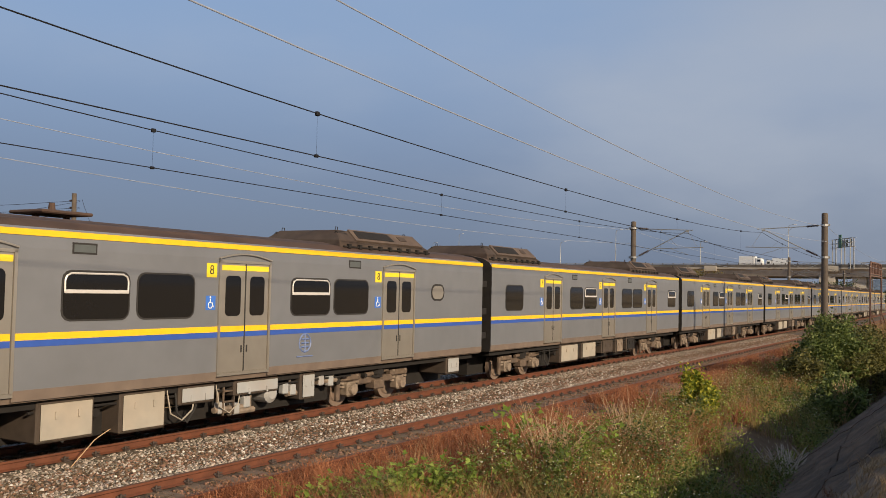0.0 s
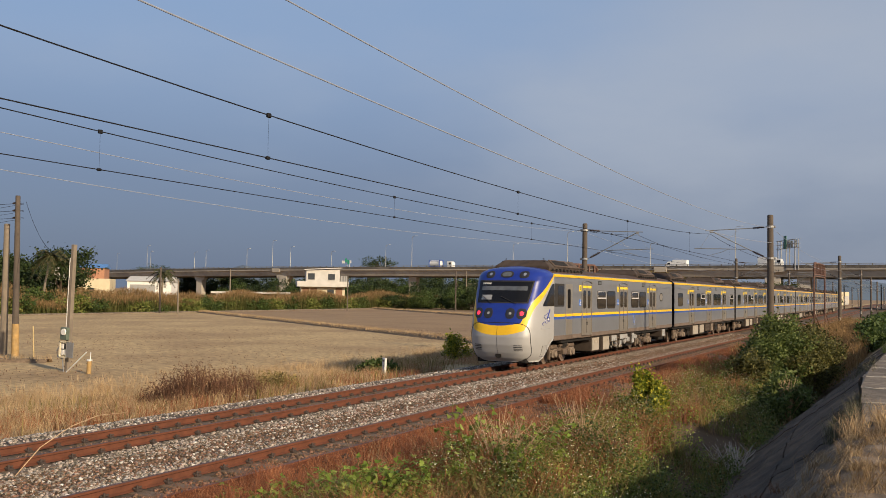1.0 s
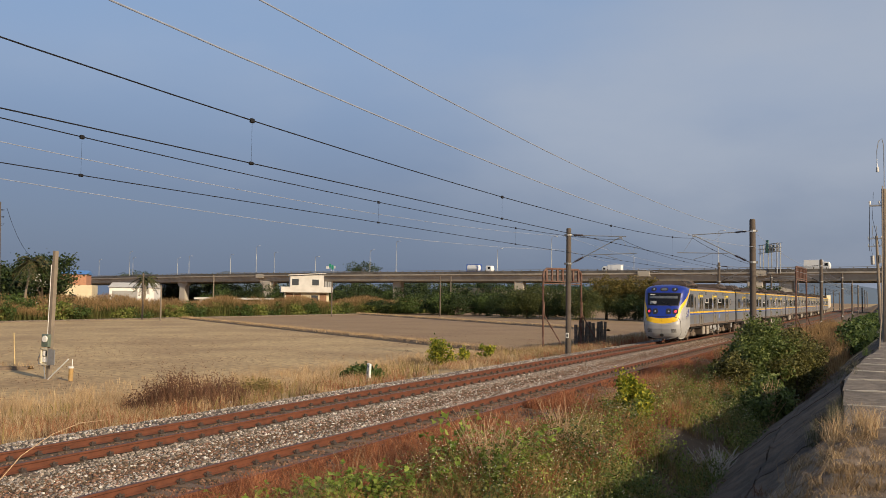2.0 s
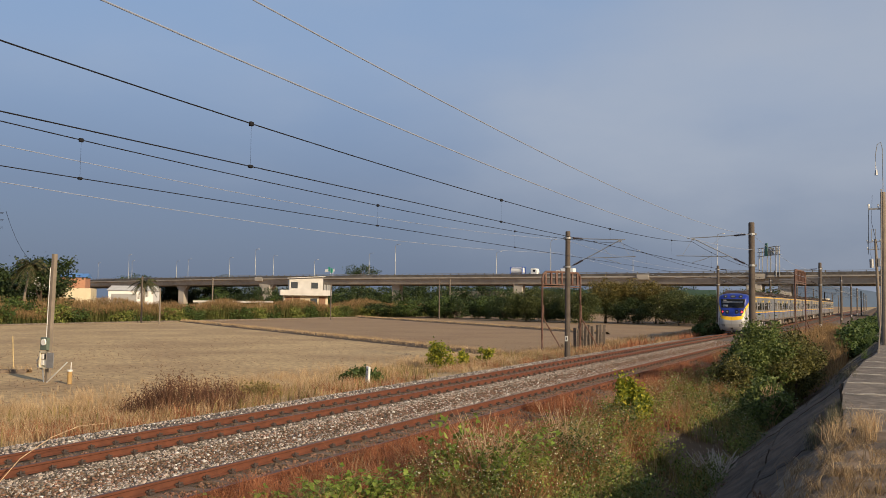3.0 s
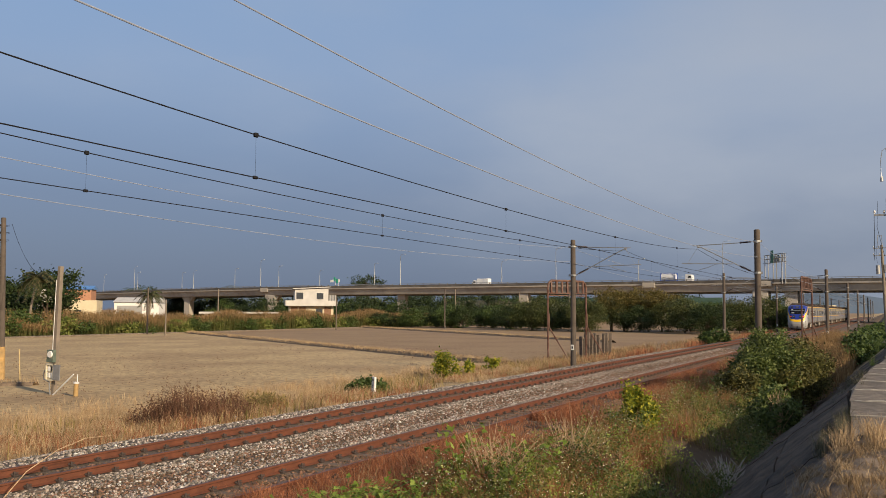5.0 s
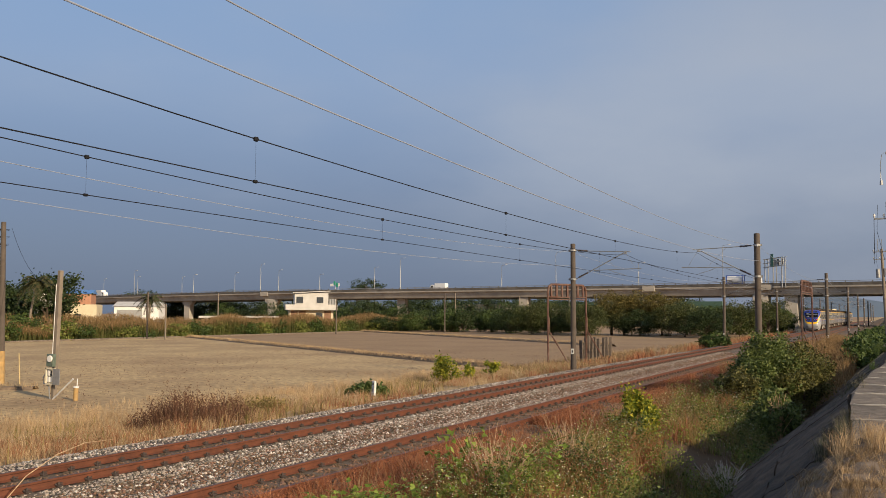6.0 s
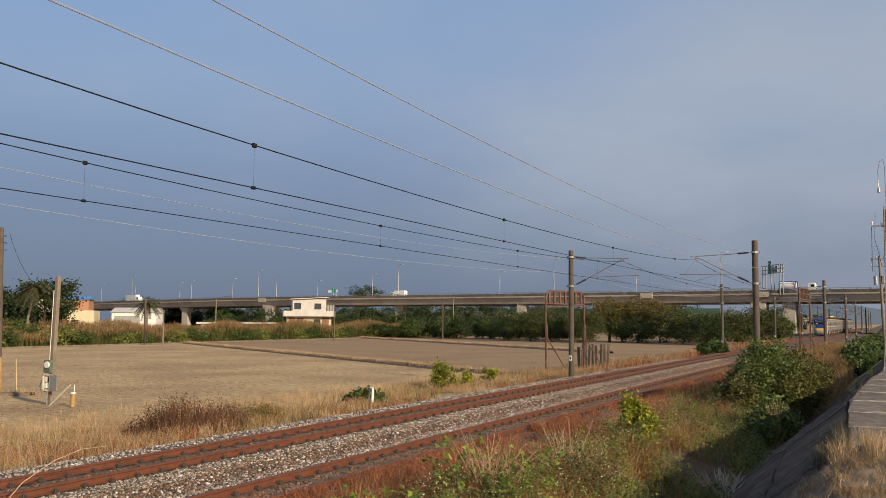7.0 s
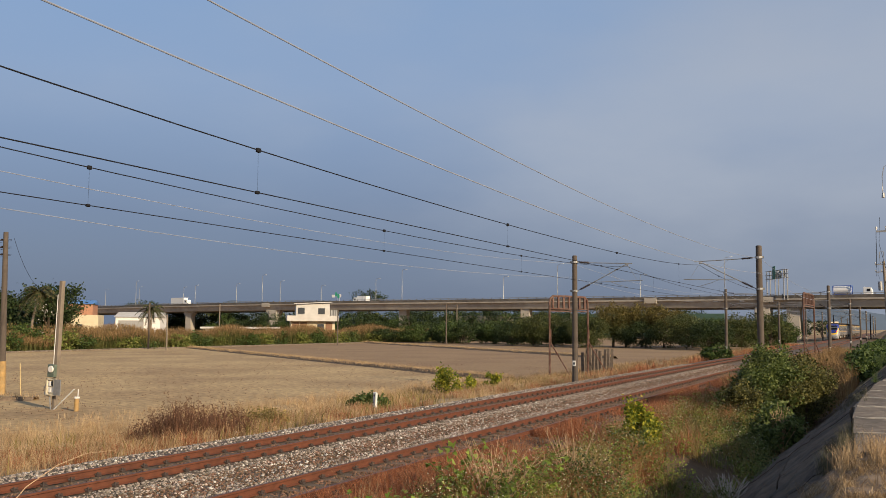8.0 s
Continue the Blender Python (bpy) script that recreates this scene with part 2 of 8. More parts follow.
def tube(bm, pts, r, n=6, mi=0):
    """A round tube along a line of points."""
    pts = [Vector(p) for p in pts]
    rings = []
    for i, p in enumerate(pts):
        d = pts[min(i + 1, len(pts) - 1)] - pts[max(i - 1, 0)]
        q = d.to_track_quat('Z', 'Y').to_matrix()
        rr = r[i] if isinstance(r, (list, tuple)) else r
        rings.append([bm.verts.new(p + q @ Vector((math.cos(6.2832 * k / n) * rr, math.sin(6.2832 * k / n) * rr, 0))) for k in range(n)])
    for a, b in zip(rings, rings[1:]):
        for k in range(n):
            bm.faces.new((a[k], a[(k + 1) % n], b[(k + 1) % n], b[k])).material_index = mi
    bm.faces.new(rings[0][::-1]).material_index = mi
    bm.faces.new(rings[-1]).material_index = mi
    return bm


def sweep(bm, profile, ys, xoff, closed=True, mi=0, caps=True):
    """A profile of (x, z) carried along y, shifted sideways by xoff(y)."""
    rows = [[bm.verts.new((x + xoff(y), y, z)) for x, z in profile] for y in ys]
    n = len(profile)
    for a, b in zip(rows, rows[1:]):
        for k in range(n if closed else n - 1):
            bm.faces.new((a[k], a[(k + 1) % n], b[(k + 1) % n], b[k])).material_index = mi
    if closed and caps:
        bm.faces.new(rows[0][::-1]).material_index = mi
        bm.faces.new(rows[-1]).material_index = mi
    bmesh.ops.recalc_face_normals(bm, faces=bm.faces[:])
    return bm


def raw(name, verts, faces, material, parent=None, label="", category="", kind="", group="", face_mats=None, smooth=False):
    me = bpy.data.meshes.new(name)
    verts = np.asarray(verts, dtype=np.float32)
    faces = np.asarray(faces, dtype=np.int32)
    k = faces.shape[1]
    me.vertices.add(len(verts))
    me.vertices.foreach_set("co", verts.ravel())
    me.loops.add(faces.size)
    me.loops.foreach_set("vertex_index", faces.ravel())
    me.polygons.add(len(faces))
    me.polygons.foreach_set("loop_start", np.arange(0, faces.size, k, dtype=np.int32))
    for mm in (material if isinstance(material, (list, tuple)) else [material]):
        me.materials.append(mm)
    if face_mats is not None:
        me.polygons.foreach_set("material_index", np.asarray(face_mats, dtype=np.int32))
    if smooth:
        me.polygons.foreach_set("use_smooth", np.ones(len(faces), dtype=bool))
    me.update(calc_edges=True)
    ob = new(name, me)
    if parent is not None:
        ob.parent = parent
    return tagged(ob, label, category, group, kind)


# ---- plan ----
T1, T2 = -13.42, -9.45          # centre lines of the two tracks
GAUGE = 1.067


def bend(y):
    """Sideways shift of the line: a very gentle bend."""
    t = min(max((y - 20) / 110, 0), 1)
    return 0.85 * t * t * (3 - 2 * t)


PROFILE = [(-3500, -1.0), (-60, -1.0), (-30, -1.0), (-24, -1.0), (-21, -0.9), (-19, -0.72), (-17.5, -0.66), (-12, -0.66), (-7.4, -0.48), (-6.4, -0.30),
           (-5.2, -0.22), (-4.3, -0.36), (-3.3, -0.88), (-2.7, -0.90), (-0.50, 0.82), (0.5, 0.94), (6, 0.96), (12, 0.2), (30, -0.6), (3500, -0.8)]


def ground_z(x, y):
    x -= bend(y)
    for (xa, za), (xb, zb) in zip(PROFILE, PROFILE[1:]):
        if xa <= x <= xb:
            return za + (zb - za) * (x - xa) / (xb - xa)
    return -1.0


# ---- setting ----
def build_ground():
    xs = [-3500, -1500, -700, -400, -250, -150, -100, -80] + list(np.arange(-66, -24, 3.0)) + list(np.arange(-24, 1.0, 0.5)) + [2, 4, 6, 9, 12, 20, 30, 60, 150, 400, 1200, 3500]
    ys = [-900, -300, -100, -40, -15] + list(np.arange(-6, 70, 1.5)) + list(np.arange(70, 150, 5.0)) + [160, 180, 200, 230, 260, 300, 400, 600, 1000, 2000, 3800]
    v = []
    for y in ys:
        for x in xs:
            z = ground_z(x + bend(y) if abs(x) < 60 else x, y)
            z += 0.05 * (noise.noise((x * 0.3, y * 0.3, 0)) if -40 < x < -2.8 else 0)
            v.append((x + (bend(y) if abs(x) < 60 else 0), y, z))
    w = len(xs)
    f = [(j * w + i, j * w + i + 1, (j + 1) * w + i + 1, (j + 1) * w + i) for j in range(len(ys) - 1) for i in range(w - 1)]
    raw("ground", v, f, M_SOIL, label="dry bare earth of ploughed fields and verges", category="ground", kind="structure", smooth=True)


build_ground()

YS = list(np.arange(-60, 20, 10.0)) + list(np.arange(20, 135, 5.0)) + list(np.arange(140, 620, 20.0))


def build_ballast():
    bm = bmesh.new()
    sweep(bm, [(-18.3, -0.72), (-15.6, -0.21), (-14.6, -0.18), (-12.2, -0.18), (-11.4, -0.21), (-10.7, -0.18), (-8.2, -0.18), (-7.5, -0.22), (-6.4, -0.66),
               (-6.4, -0.9), (-18.3, -0.9)], YS, bend)
    tagged(link("ballast_bed", bm, M_BALLAST), "grey and rust-brown crushed stone ballast under both tracks", "ballast", kind="structure")


build_ballast()

RAIL = [(-0.0325, -0.001), (0.0325, -0.001), (0.0325, -0.035), (0.012, -0.05), (0.010, -0.125), (0.062, -0.145), (0.062, -0.153),
        (-0.062, -0.153), (-0.062, -0.145), (-0.010, -0.125), (-0.012, -0.05), (-0.0325, -0.035)]


def build_rails():
    for c in (T1, T2):
        for s in (-1, 1):
            bm = bmesh.new()
            x = c + s * (GAUGE / 2 + 0.0325)
            sweep(bm, [(x + px_, z) for px_, z in RAIL], YS, bend)
            for f in bm.faces:
                if f.normal.z > 0.9 and f.calc_center_median().z > -0.01:
                    f.material_index = 1
            tagged(link("rail", bm, [M_RUST, M_RAILTOP]), "rust-brown steel rail with a worn running face", "rail", "rails of the double track")


build_rails()


def build_sleepers():
    bm = bmesh.new()
    box(bm, -1.0, 1.0, -0.12, 0.12, -0.30, -0.155, 0.02)
    base = tagged(link("sleeper", bm, M_SLEEPER), "grey-brown concrete sleeper bedded in ballast under the rails", "sleeper", "sleepers of the double track")
    base.location = (T1, 3.52, 0)
    for s in (-1, 1):
        for k in (-1, 1):
            b2 = bmesh.new()
            x = s * (GAUGE / 2 + 0.0325) + k * 0.095
            box(b2, x - 0.045, x + 0.045, -0.055, 0.055, -0.16, -0.115, 0.012)
            cyl(b2, (x, -0.02, -0.12), (x, -0.02, -0.065), 0.02, 0.018, 6)
            cyl(b2, (x - 0.05 * k, -0.05, -0.11), (x + 0.02 * k, 0.05, -0.09), 0.014, n=5)
            part("rail_clip", b2, M_CLIP, base)
    for c in (T1, T2):
        for i in range(0, 134):
            y = 3.52 + i * 0.62
            if c == T1 and i == 0:
                continue
            copy_thing(base, pose(c + bend(y), y + random.uniform(-0.02, 0.02), random.uniform(-0.006, 0.004), 0, 0, random.uniform(-0.6, 0.6)))


build_sleepers()


def road_edge(y):
    """Where the slabs end towards the ditch; the edge wanders."""
    return float(np.interp(y, [0, 11.5, 20, 28, 33, 60, 140], [-0.30, -0.42, -0.74, -0.52, -0.20, 0.25, 1.0]))


def build_road():
    """Cast concrete road slabs along the top of the embankment, and its cast slope towards the ditch."""
    road = thing("road", "weathered concrete slab road along the embankment top", "road", kind="structure")
    y = -8.0
    while y < 140:
        ln = 2.6
        bm = bmesh.new()
        box(bm, 0.0, 4.9, y + 0.012, y + ln - 0.012, 0.98, 1.2 + random.uniform(-0.008, 0.008), 0.015)
        for v in bm.verts:
            v.co.x += road_edge(v.co.y) + (random.uniform(-0.03, 0.03) if v.co.x < 0.1 else 0)
        part("slab", bm, M_CONC, road)
        if y < 45:
            # worn ridge of broken mortar along the joint
            bm = bmesh.new()
            pts_ = [(road_edge(y) + 4.6 * k / 30 + 0.05, y + random.uniform(-0.03, 0.03), 1.19 + random.uniform(0.0, 0.018)) for k in range(31)]
            tube(bm, pts_, [random.uniform(0.008, 0.026) for k in range(31)], 5)
            part("joint", bm, M_CONC_L, road, "pale worn joint mortar")
        y += ln
    slope = thing("embankment_slope", "dark stained concrete slope going down to the ditch", "slope", kind="structure")
    y = -8.0
    while y < 120:
        ln = 3.1
        for k in range(2):
            t0, t1 = k / 2 + 0.006, (k + 1) / 2 - 0.006
            bm = bmesh.new()
            xa, za, xb, zb = -2.75, -0.72, -0.44, 1.13
            j = random.uniform(-0.02, 0.02)
            nu, nv = (14, 12) if y < 45 else (3, 3)
            rows = []
            for a in range(nv + 1):
                yy = y + 0.012 + (ln - 0.024) * a / nv
                row = []
                for b in range(nu + 1):
                    t = t0 + (t1 - t0) * b / nu
                    # lengthwise ledges left by the casting, broken by wear
                    d = 0.030 * noise.noise((t * 16, yy * 0.35, 2.0)) + 0.045 * noise.noise((t * 3.5, yy * 1.3, 7.0)) + 0.018 * noise.noise((t * 22, yy * 6, 4.0))
                    row.append(bm.verts.new((xa + (xb - xa) * t + road_edge(yy) + 0.40 - 0.6 * d, yy, za + (zb - za) * t + j + 0.8 * d)))
                rows.append(row)
            for p, q in zip(rows, rows[1:]):
                for b in range(nu):
                    bm.faces.new((p[b], p[b + 1], q[b + 1], q[b]))
            ex = bmesh.ops.extrude_face_region(bm, geom=bm.faces[:])
            for v in ex["geom"]:
                if isinstance(v, bmesh.types.BMVert):
                    v.co += Vector((0.08, 0, -0.14))
            bmesh.ops.recalc_face_normals(bm, faces=bm.faces[:])
            part("slab", bm, M_SLOPE, slope)
        y += ln


build_road()

# ---- road bridge over the line ----
DECK = [(169, 251), (78, 264), (0, 273), (-52, 281), (-104, 287), (-164, 294), (-212, 299), (-260, 307), (-306, 316), (-358, 329), (-429, 351), (-520, 381), (-728, 455)]
DECK_Z = [12.7] * 7 + [12.6, 12.3, 12.0, 11.6, 11.1, 9.6]


def deck_frames():
    out = []
    for i, (x, y) in enumerate(DECK):
        a, b = DECK[max(i - 1, 0)], DECK[min(i + 1, len(DECK) - 1)]
        d = Vector((b[0] - a[0], b[1] - a[1], 0)).normalized()
        out.append((Vector((x, y, DECK_Z[i])), d, Vector((d.y, -d.x, 0))))
    return out


def strip(bm, frames, prof, mi=0):
    rows = [[bm.verts.new(c + n * u + Vector((0, 0, z))) for u, z in prof] for c, d, n in frames]
    m = len(prof)
    for a, b in zip(rows, rows[1:]):
        for k in range(m):
            bm.faces.new((a[k], a[(k + 1) % m], b[(k + 1) % m], b[k])).material_index = mi
    bm.faces.new(rows[0][::-1])
    bm.faces.new(rows[-1])
    bmesh.ops.recalc_face_normals(bm, faces=bm.faces[:])


def build_bridge():
    fr = deck_frames()
    bridge = thing("road_bridge", "long grey concrete road bridge crossing fields and railway", "bridge")
    bm = bmesh.new()
    strip(bm, fr, [(-1.0, -1.35), (36.0, -1.35), (36.0, -1.8), (35.0, -2.05), (34.6, -3.9), (0.3, -3.9), (-0.4, -2.05), (-1.0, -1.8)])
    part("deck", bm, M_CONC_L, bridge)
    for u in (-1.0, 35.7):
        bm = bmesh.new()
        strip(bm, fr, [(u, -1.35), (u + 0.3, -1.35), (u + 0.3, -0.45), (u, -0.45)])
        part("parapet", bm, M_PARAPET, bridge, "stained concrete parapet")
        bm = bmesh.new()
        strip(bm, fr, [(u + 0.1, -0.14), (u + 0.22, -0.14), (u + 0.22, 0.0), (u + 0.1, 0.0)])
        part("handrail", bm, M_IRON, bridge, "steel handrail")
    for (ca, da, na), (cb, db, nb) in zip(fr, fr[1:]):
        n = int((cb - ca).length / 3.4)
        for i in range(n):
            c = ca.lerp(cb, i / n)
            bm = bmesh.new()
            p = c + na * -0.85
            box(bm, p.x - 0.12, p.x + 0.12, p.y - 0.12, p.y + 0.12, p.z - 0.47, p.z - 0.06)
            part("rail_post", bm, M_PARAPET, bridge)
    return fr, bridge


BR_FR, BRIDGE = build_bridge()


def on_deck(s, u, z):
    """A point on the bridge: s from 0 to the end in the line's own stations, u across, z above the roadway."""
    i = min(int(s), len(BR_FR) - 2)
    c = BR_FR[i][0].lerp(BR_FR[i + 1][0], s - i)
    return c + BR_FR[i][2] * u + Vector((0, 0, z - 1.35))


# ---- train ----
M_STEEL = mat("brushed_stainless_side", (0.215, 0.222, 0.238), 0.45, metal=0.35, var=0.06, scale=2.0, second=(0.180, 0.184, 0.194), second_scale=0.5, second_amount=0.4)
M_STEELDOOR = mat("door_stainless", (0.40, 0.365, 0.315), 0.30, metal=0.6, var=0.06, scale=3)
M_SKIRTDIRT = mat("brake_dust_sill", (0.165, 0.125, 0.098), 0.7, metal=0.15, var=0.15, scale=3)
M_YEL = mat("train_yellow", (0.84, 0.50, 0.015), 0.45, var=0.05)
M_BLUE = mat("train_blue_band", (0.035, 0.09, 0.36), 0.45, var=0.06)
M_NOSEBLUE = mat("train_nose_blue", (0.014, 0.035, 0.26), 0.28, var=0.06)
M_NOSEWHITE = mat("train_nose_silver", (0.40, 0.395, 0.385), 0.42, metal=0.15, var=0.05, scale=1.5)
M_ROOF = mat("rust_dusted_roof", (0.062, 0.036, 0.026), 0.9, var=0.2, scale=2.0, second=(0.095, 0.06, 0.043), second_scale=0.6)
M_ACUNIT = mat("rust_dusted_unit", (0.048, 0.032, 0.024), 0.9, var=0.2, scale=3.0, second=(0.09, 0.072, 0.058), second_scale=0.9)
M_GLASS = mat("tinted_train_glass", (0.009, 0.009, 0.010), 0.05, var=0.05, spec=0.3)
# near black: grime, plus the shade under and between cars in its colour
M_UNDER = mat("grime_shade_black", (0.010, 0.008, 0.007), 0.9, var=0.3, scale=5)
M_BOGIE = mat("brake_dust_bogie", (0.12, 0.085, 0.060), 0.8, var=0.3, scale=6, second=(0.06, 0.045, 0.037), second_scale=2.5, second_amount=0.9)
M_UBOX = mat("cream_equipment_box", (0.34, 0.31, 0.26), 0.7, var=0.1, scale=3, second=(0.33, 0.27, 0.21), second_scale=1.5)
M_UBOXG = mat("grey_equipment_box", (0.34, 0.35, 0.355), 0.65, var=0.1, scale=3, second=(0.26, 0.22, 0.19), second_scale=1.5)
# dark brown that puts the shade on the box end faces into the colour
M_BOXSIDE = mat("shade_brown_box", (0.055, 0.040, 0.030), 0.85, var=0.25, scale=4)
M_WHEEL = mat("wheel_steel", (0.21, 0.155, 0.12), 0.6, metal=0.3, var=0.2, scale=6)
M_RUBBER = mat("gangway_rubber", (0.025, 0.023, 0.022), 0.85, var=0.2)
M_TAIL = glow("red_tail_lamp", (1.0, 0.03, 0.06), 1.3)
M_LENS = mat("lamp_lens", (0.03, 0.03, 0.035), 0.12, var=0.1)
M_LAMPCHROME = mat("lamp_reflector", (0.65, 0.65, 0.65), 0.2, metal=0.8, var=0.05)
M_STICKB = mat("blue_sticker", (0.05, 0.16, 0.55), 0.5, var=0.03)
M_STICKY = mat("yellow_sticker", (0.85, 0.62, 0.03), 0.5, var=0.03)

M_BOGIEL = mat("pale_dusty_bogie_part", (0.21, 0.165, 0.125), 0.8, var=0.3, scale=8, second=(0.12, 0.085, 0.065), second_scale=3)
M_EMBLEM = mat("faded_blue_mark", (0.13, 0.18, 0.34), 0.5, var=0.03)
M_UBOXDARK = mat("grey_vent_glass", (0.09, 0.10, 0.10), 0.3, var=0.1)
M_ACPANEL = mat("dusty_roof_panel", (0.105, 0.075, 0.058), 0.85, var=0.2, scale=3, second=(0.07, 0.048, 0.036), second_scale=1.2)
M_SASH = mat("pale_sash_aluminium", (0.62, 0.59, 0.56), 0.4, metal=0.2, var=0.05)
HALF = 1.45
CAR = 19.3
PITCH = 20.3
# cross-section of a car body, centre at x = 0, from the sill round over the roof
BODY = [(-1.40, 1.00), (-1.45, 1.18), (-1.45, 3.30), (-1.44, 3.50), (-1.36, 3.62), (-1.15, 3.74), (-0.7, 3.83), (0, 3.86), (0.7, 3.83), (1.15, 3.74), (1.36, 3.62), (1.44, 3.50), (1.45, 3.30), (1.45, 1.18), (1.40, 1.00)]


def side_panel(name, parent, y0, y1, z0, z1, material, proud, r=0.0, label="", thick=0.02):
    """A rounded flat piece on the side of a car that faces +x (and its twin on the other side)."""
    out = []
    for s in (1, -1):
        bm = bmesh.new()
        pts = []
        if r:
            for cx, cz, a0 in ((y1 - r, z1 - r, 0), (y0 + r, z1 - r, 90), (y0 + r, z0 + r, 180), (y1 - r, z0 + r, 270)):
                for k in range(4):
                    a = radians(a0 + k * 30)
                    pts.append((cx + r * math.cos(a), cz + r * math.sin(a)))
        else:
            pts = [(y1, z1), (y0, z1), (y0, z0), (y1, z0)]
        xa, xb = s * (HALF + proud - thick), s * (HALF + proud)
        A = [bm.verts.new((xb, y, z)) for y, z in pts]
        B = [bm.verts.new((xa, y, z)) for y, z in pts]
        bm.faces.new(A)
        n = len(pts)
        for i in range(n):
            bm.faces.new((A[i], B[i], B[(i + 1) % n], A[(i + 1) % n]))
        bmesh.ops.recalc_face_normals(bm, faces=bm.faces[:])
        out.append(part(name, bm, material, parent, label))
    return out


def car_door(parent, y0, y1):
    for s in (1, -1):
        side = []
        bm = bmesh.new()
        w = (y1 - y0) / 2
        xo = s * (HALF + 0.004)
        # frame round the two leaves, with the arched drip rail
        for ya, yb, za, zb in ((y0 - 0.05, y0, 1.14, 3.26), (y1, y1 + 0.05, 1.14, 3.26), (y0 - 0.05, y1 + 0.05, 3.22, 3.27), (y0 - 0.05, y1 + 0.05, 1.10, 1.16)):
            box(bm, min(xo, xo + s * 0.03), max(xo, xo + s * 0.03), ya, yb, za, zb)
        tube(bm, [(s * (HALF + 0.03), y0 - 0.06 + (y1 - y0 + 0.12) * k / 8, 3.30 + 0.10 * math.sin(math.pi * k / 8)) for k in range(9)], 0.02, 5)
        frame_ = part("door_frame", bm, M_STEELDOOR, parent)
        bm = bmesh.new()
        ym = y0 + w
        box(bm, min(s * (HALF - 0.02), s * (HALF + 0.017)), max(s * (HALF - 0.02), s * (HALF + 0.017)), ym - 0.016, ym + 0.016, 1.17, 3.21)
        part("door_seal", bm, M_RUBBER, frame_, "black rubber door seal")
        bm = bmesh.new()
        for d_ in (-0.075, 0.075):
            box(bm, min(s * (HALF + 0.01), s * (HALF + 0.02)), max(s * (HALF + 0.01), s * (HALF + 0.02)), ym + d_ - 0.02, ym + d_ + 0.02, 1.52, 1.66, 0.004)
        part("handle", bm, M_RUBBER, frame_)
        for k in range(2):
            a, b = y0 + k * w + 0.006, y0 + (k + 1) * w - 0.006
            bm = bmesh.new()
            box(bm, min(s * (HALF - 0.03), s * (HALF + 0.012)), max(s * (HALF - 0.03), s * (HALF + 0.012)), a, b, 1.16, 3.22, 0.006)
            leaf = part("door_leaf", bm, M_STEELDOOR, parent, "stainless sliding door leaf")
            gx = s * (HALF + 0.016)
            bm = bmesh.new()
            g0, g1 = a + 0.12, b - 0.12
            prof = []
            r = 0.09
            for cx, cz, a0 in ((g1 - r, 2.98 - r, 0), (g0 + r, 2.98 - r, 90), (g0 + r, 2.22 + r, 180), (g1 - r, 2.22 + r, 270)):
                for j in range(4):
                    an = radians(a0 + j * 30)
                    prof.append((cx + r * math.cos(an), cz + r * math.sin(an)))
            f = bm.faces.new([bm.verts.new((gx, y, z)) for y, z in prof])
            ex = bmesh.ops.extrude_face_region(bm, geom=[f])
            for v in ex["geom"]:
                if isinstance(v, bmesh.types.BMVert):
                    v.co.x -= s * 0.02
            bmesh.ops.recalc_face_normals(bm, faces=bm.faces[:])
            part("pane", bm, M_GLASS, leaf, "dark tinted glass")
            for za, zb, mm in ((1.925, 2.03, M_YEL), (1.825, 1.925, M_BLUE), (3.08, 3.18, M_STICKY)):
                bm = bmesh.new()
                box(bm, min(s * (HALF + 0.010), s * (HALF + 0.016)), max(s * (HALF + 0.010), s * (HALF + 0.016)), a + 0.01, b - 0.01, za, zb)
                part("stripe", bm, mm, leaf)


def car_window(parent, y0, y1, z0=2.22, z1=2.96, bar=False):
    side_panel("window_gasket", parent, y0 - 0.03, y1 + 0.03, z0 - 0.03, z1 + 0.03, M_RUBBER, 0.008, 0.16)
    panes = side_panel("window", parent, y0, y1, z0, z1, M_GLASS, 0.014, 0.14, "dark tinted window glass")
    if bar:
        for o in panes:
            bm = bmesh.new()
            s = 1 if o.data.vertices[0].co.x > 0 else -1
            xa, xb = sorted((s * (HALF + 0.010), s * (HALF + 0.03)))
            xm = s * (HALF + 0.016)
            box(bm, xa, xb, y0 + 0.01, y1 - 0.01, z1 - 0.335, z1 - 0.275, 0.006)
            arch = [(y0 + 0.02, z1 - 0.30), (y0 + 0.02, z1 - 0.13), (y0 + 0.05, z1 - 0.06), (y0 + 0.13, z1 - 0.02), (y1 - 0.13, z1 - 0.02), (y1 - 0.05, z1 - 0.06), (y1 - 0.02, z1 - 0.13), (y1 - 0.02, z1 - 0.30)]
            tube(bm, [(xm, a, b) for a, b in arch], 0.017, 6)
            part("window_bar", bm, M_SASH, o, "pale aluminium sash frame")


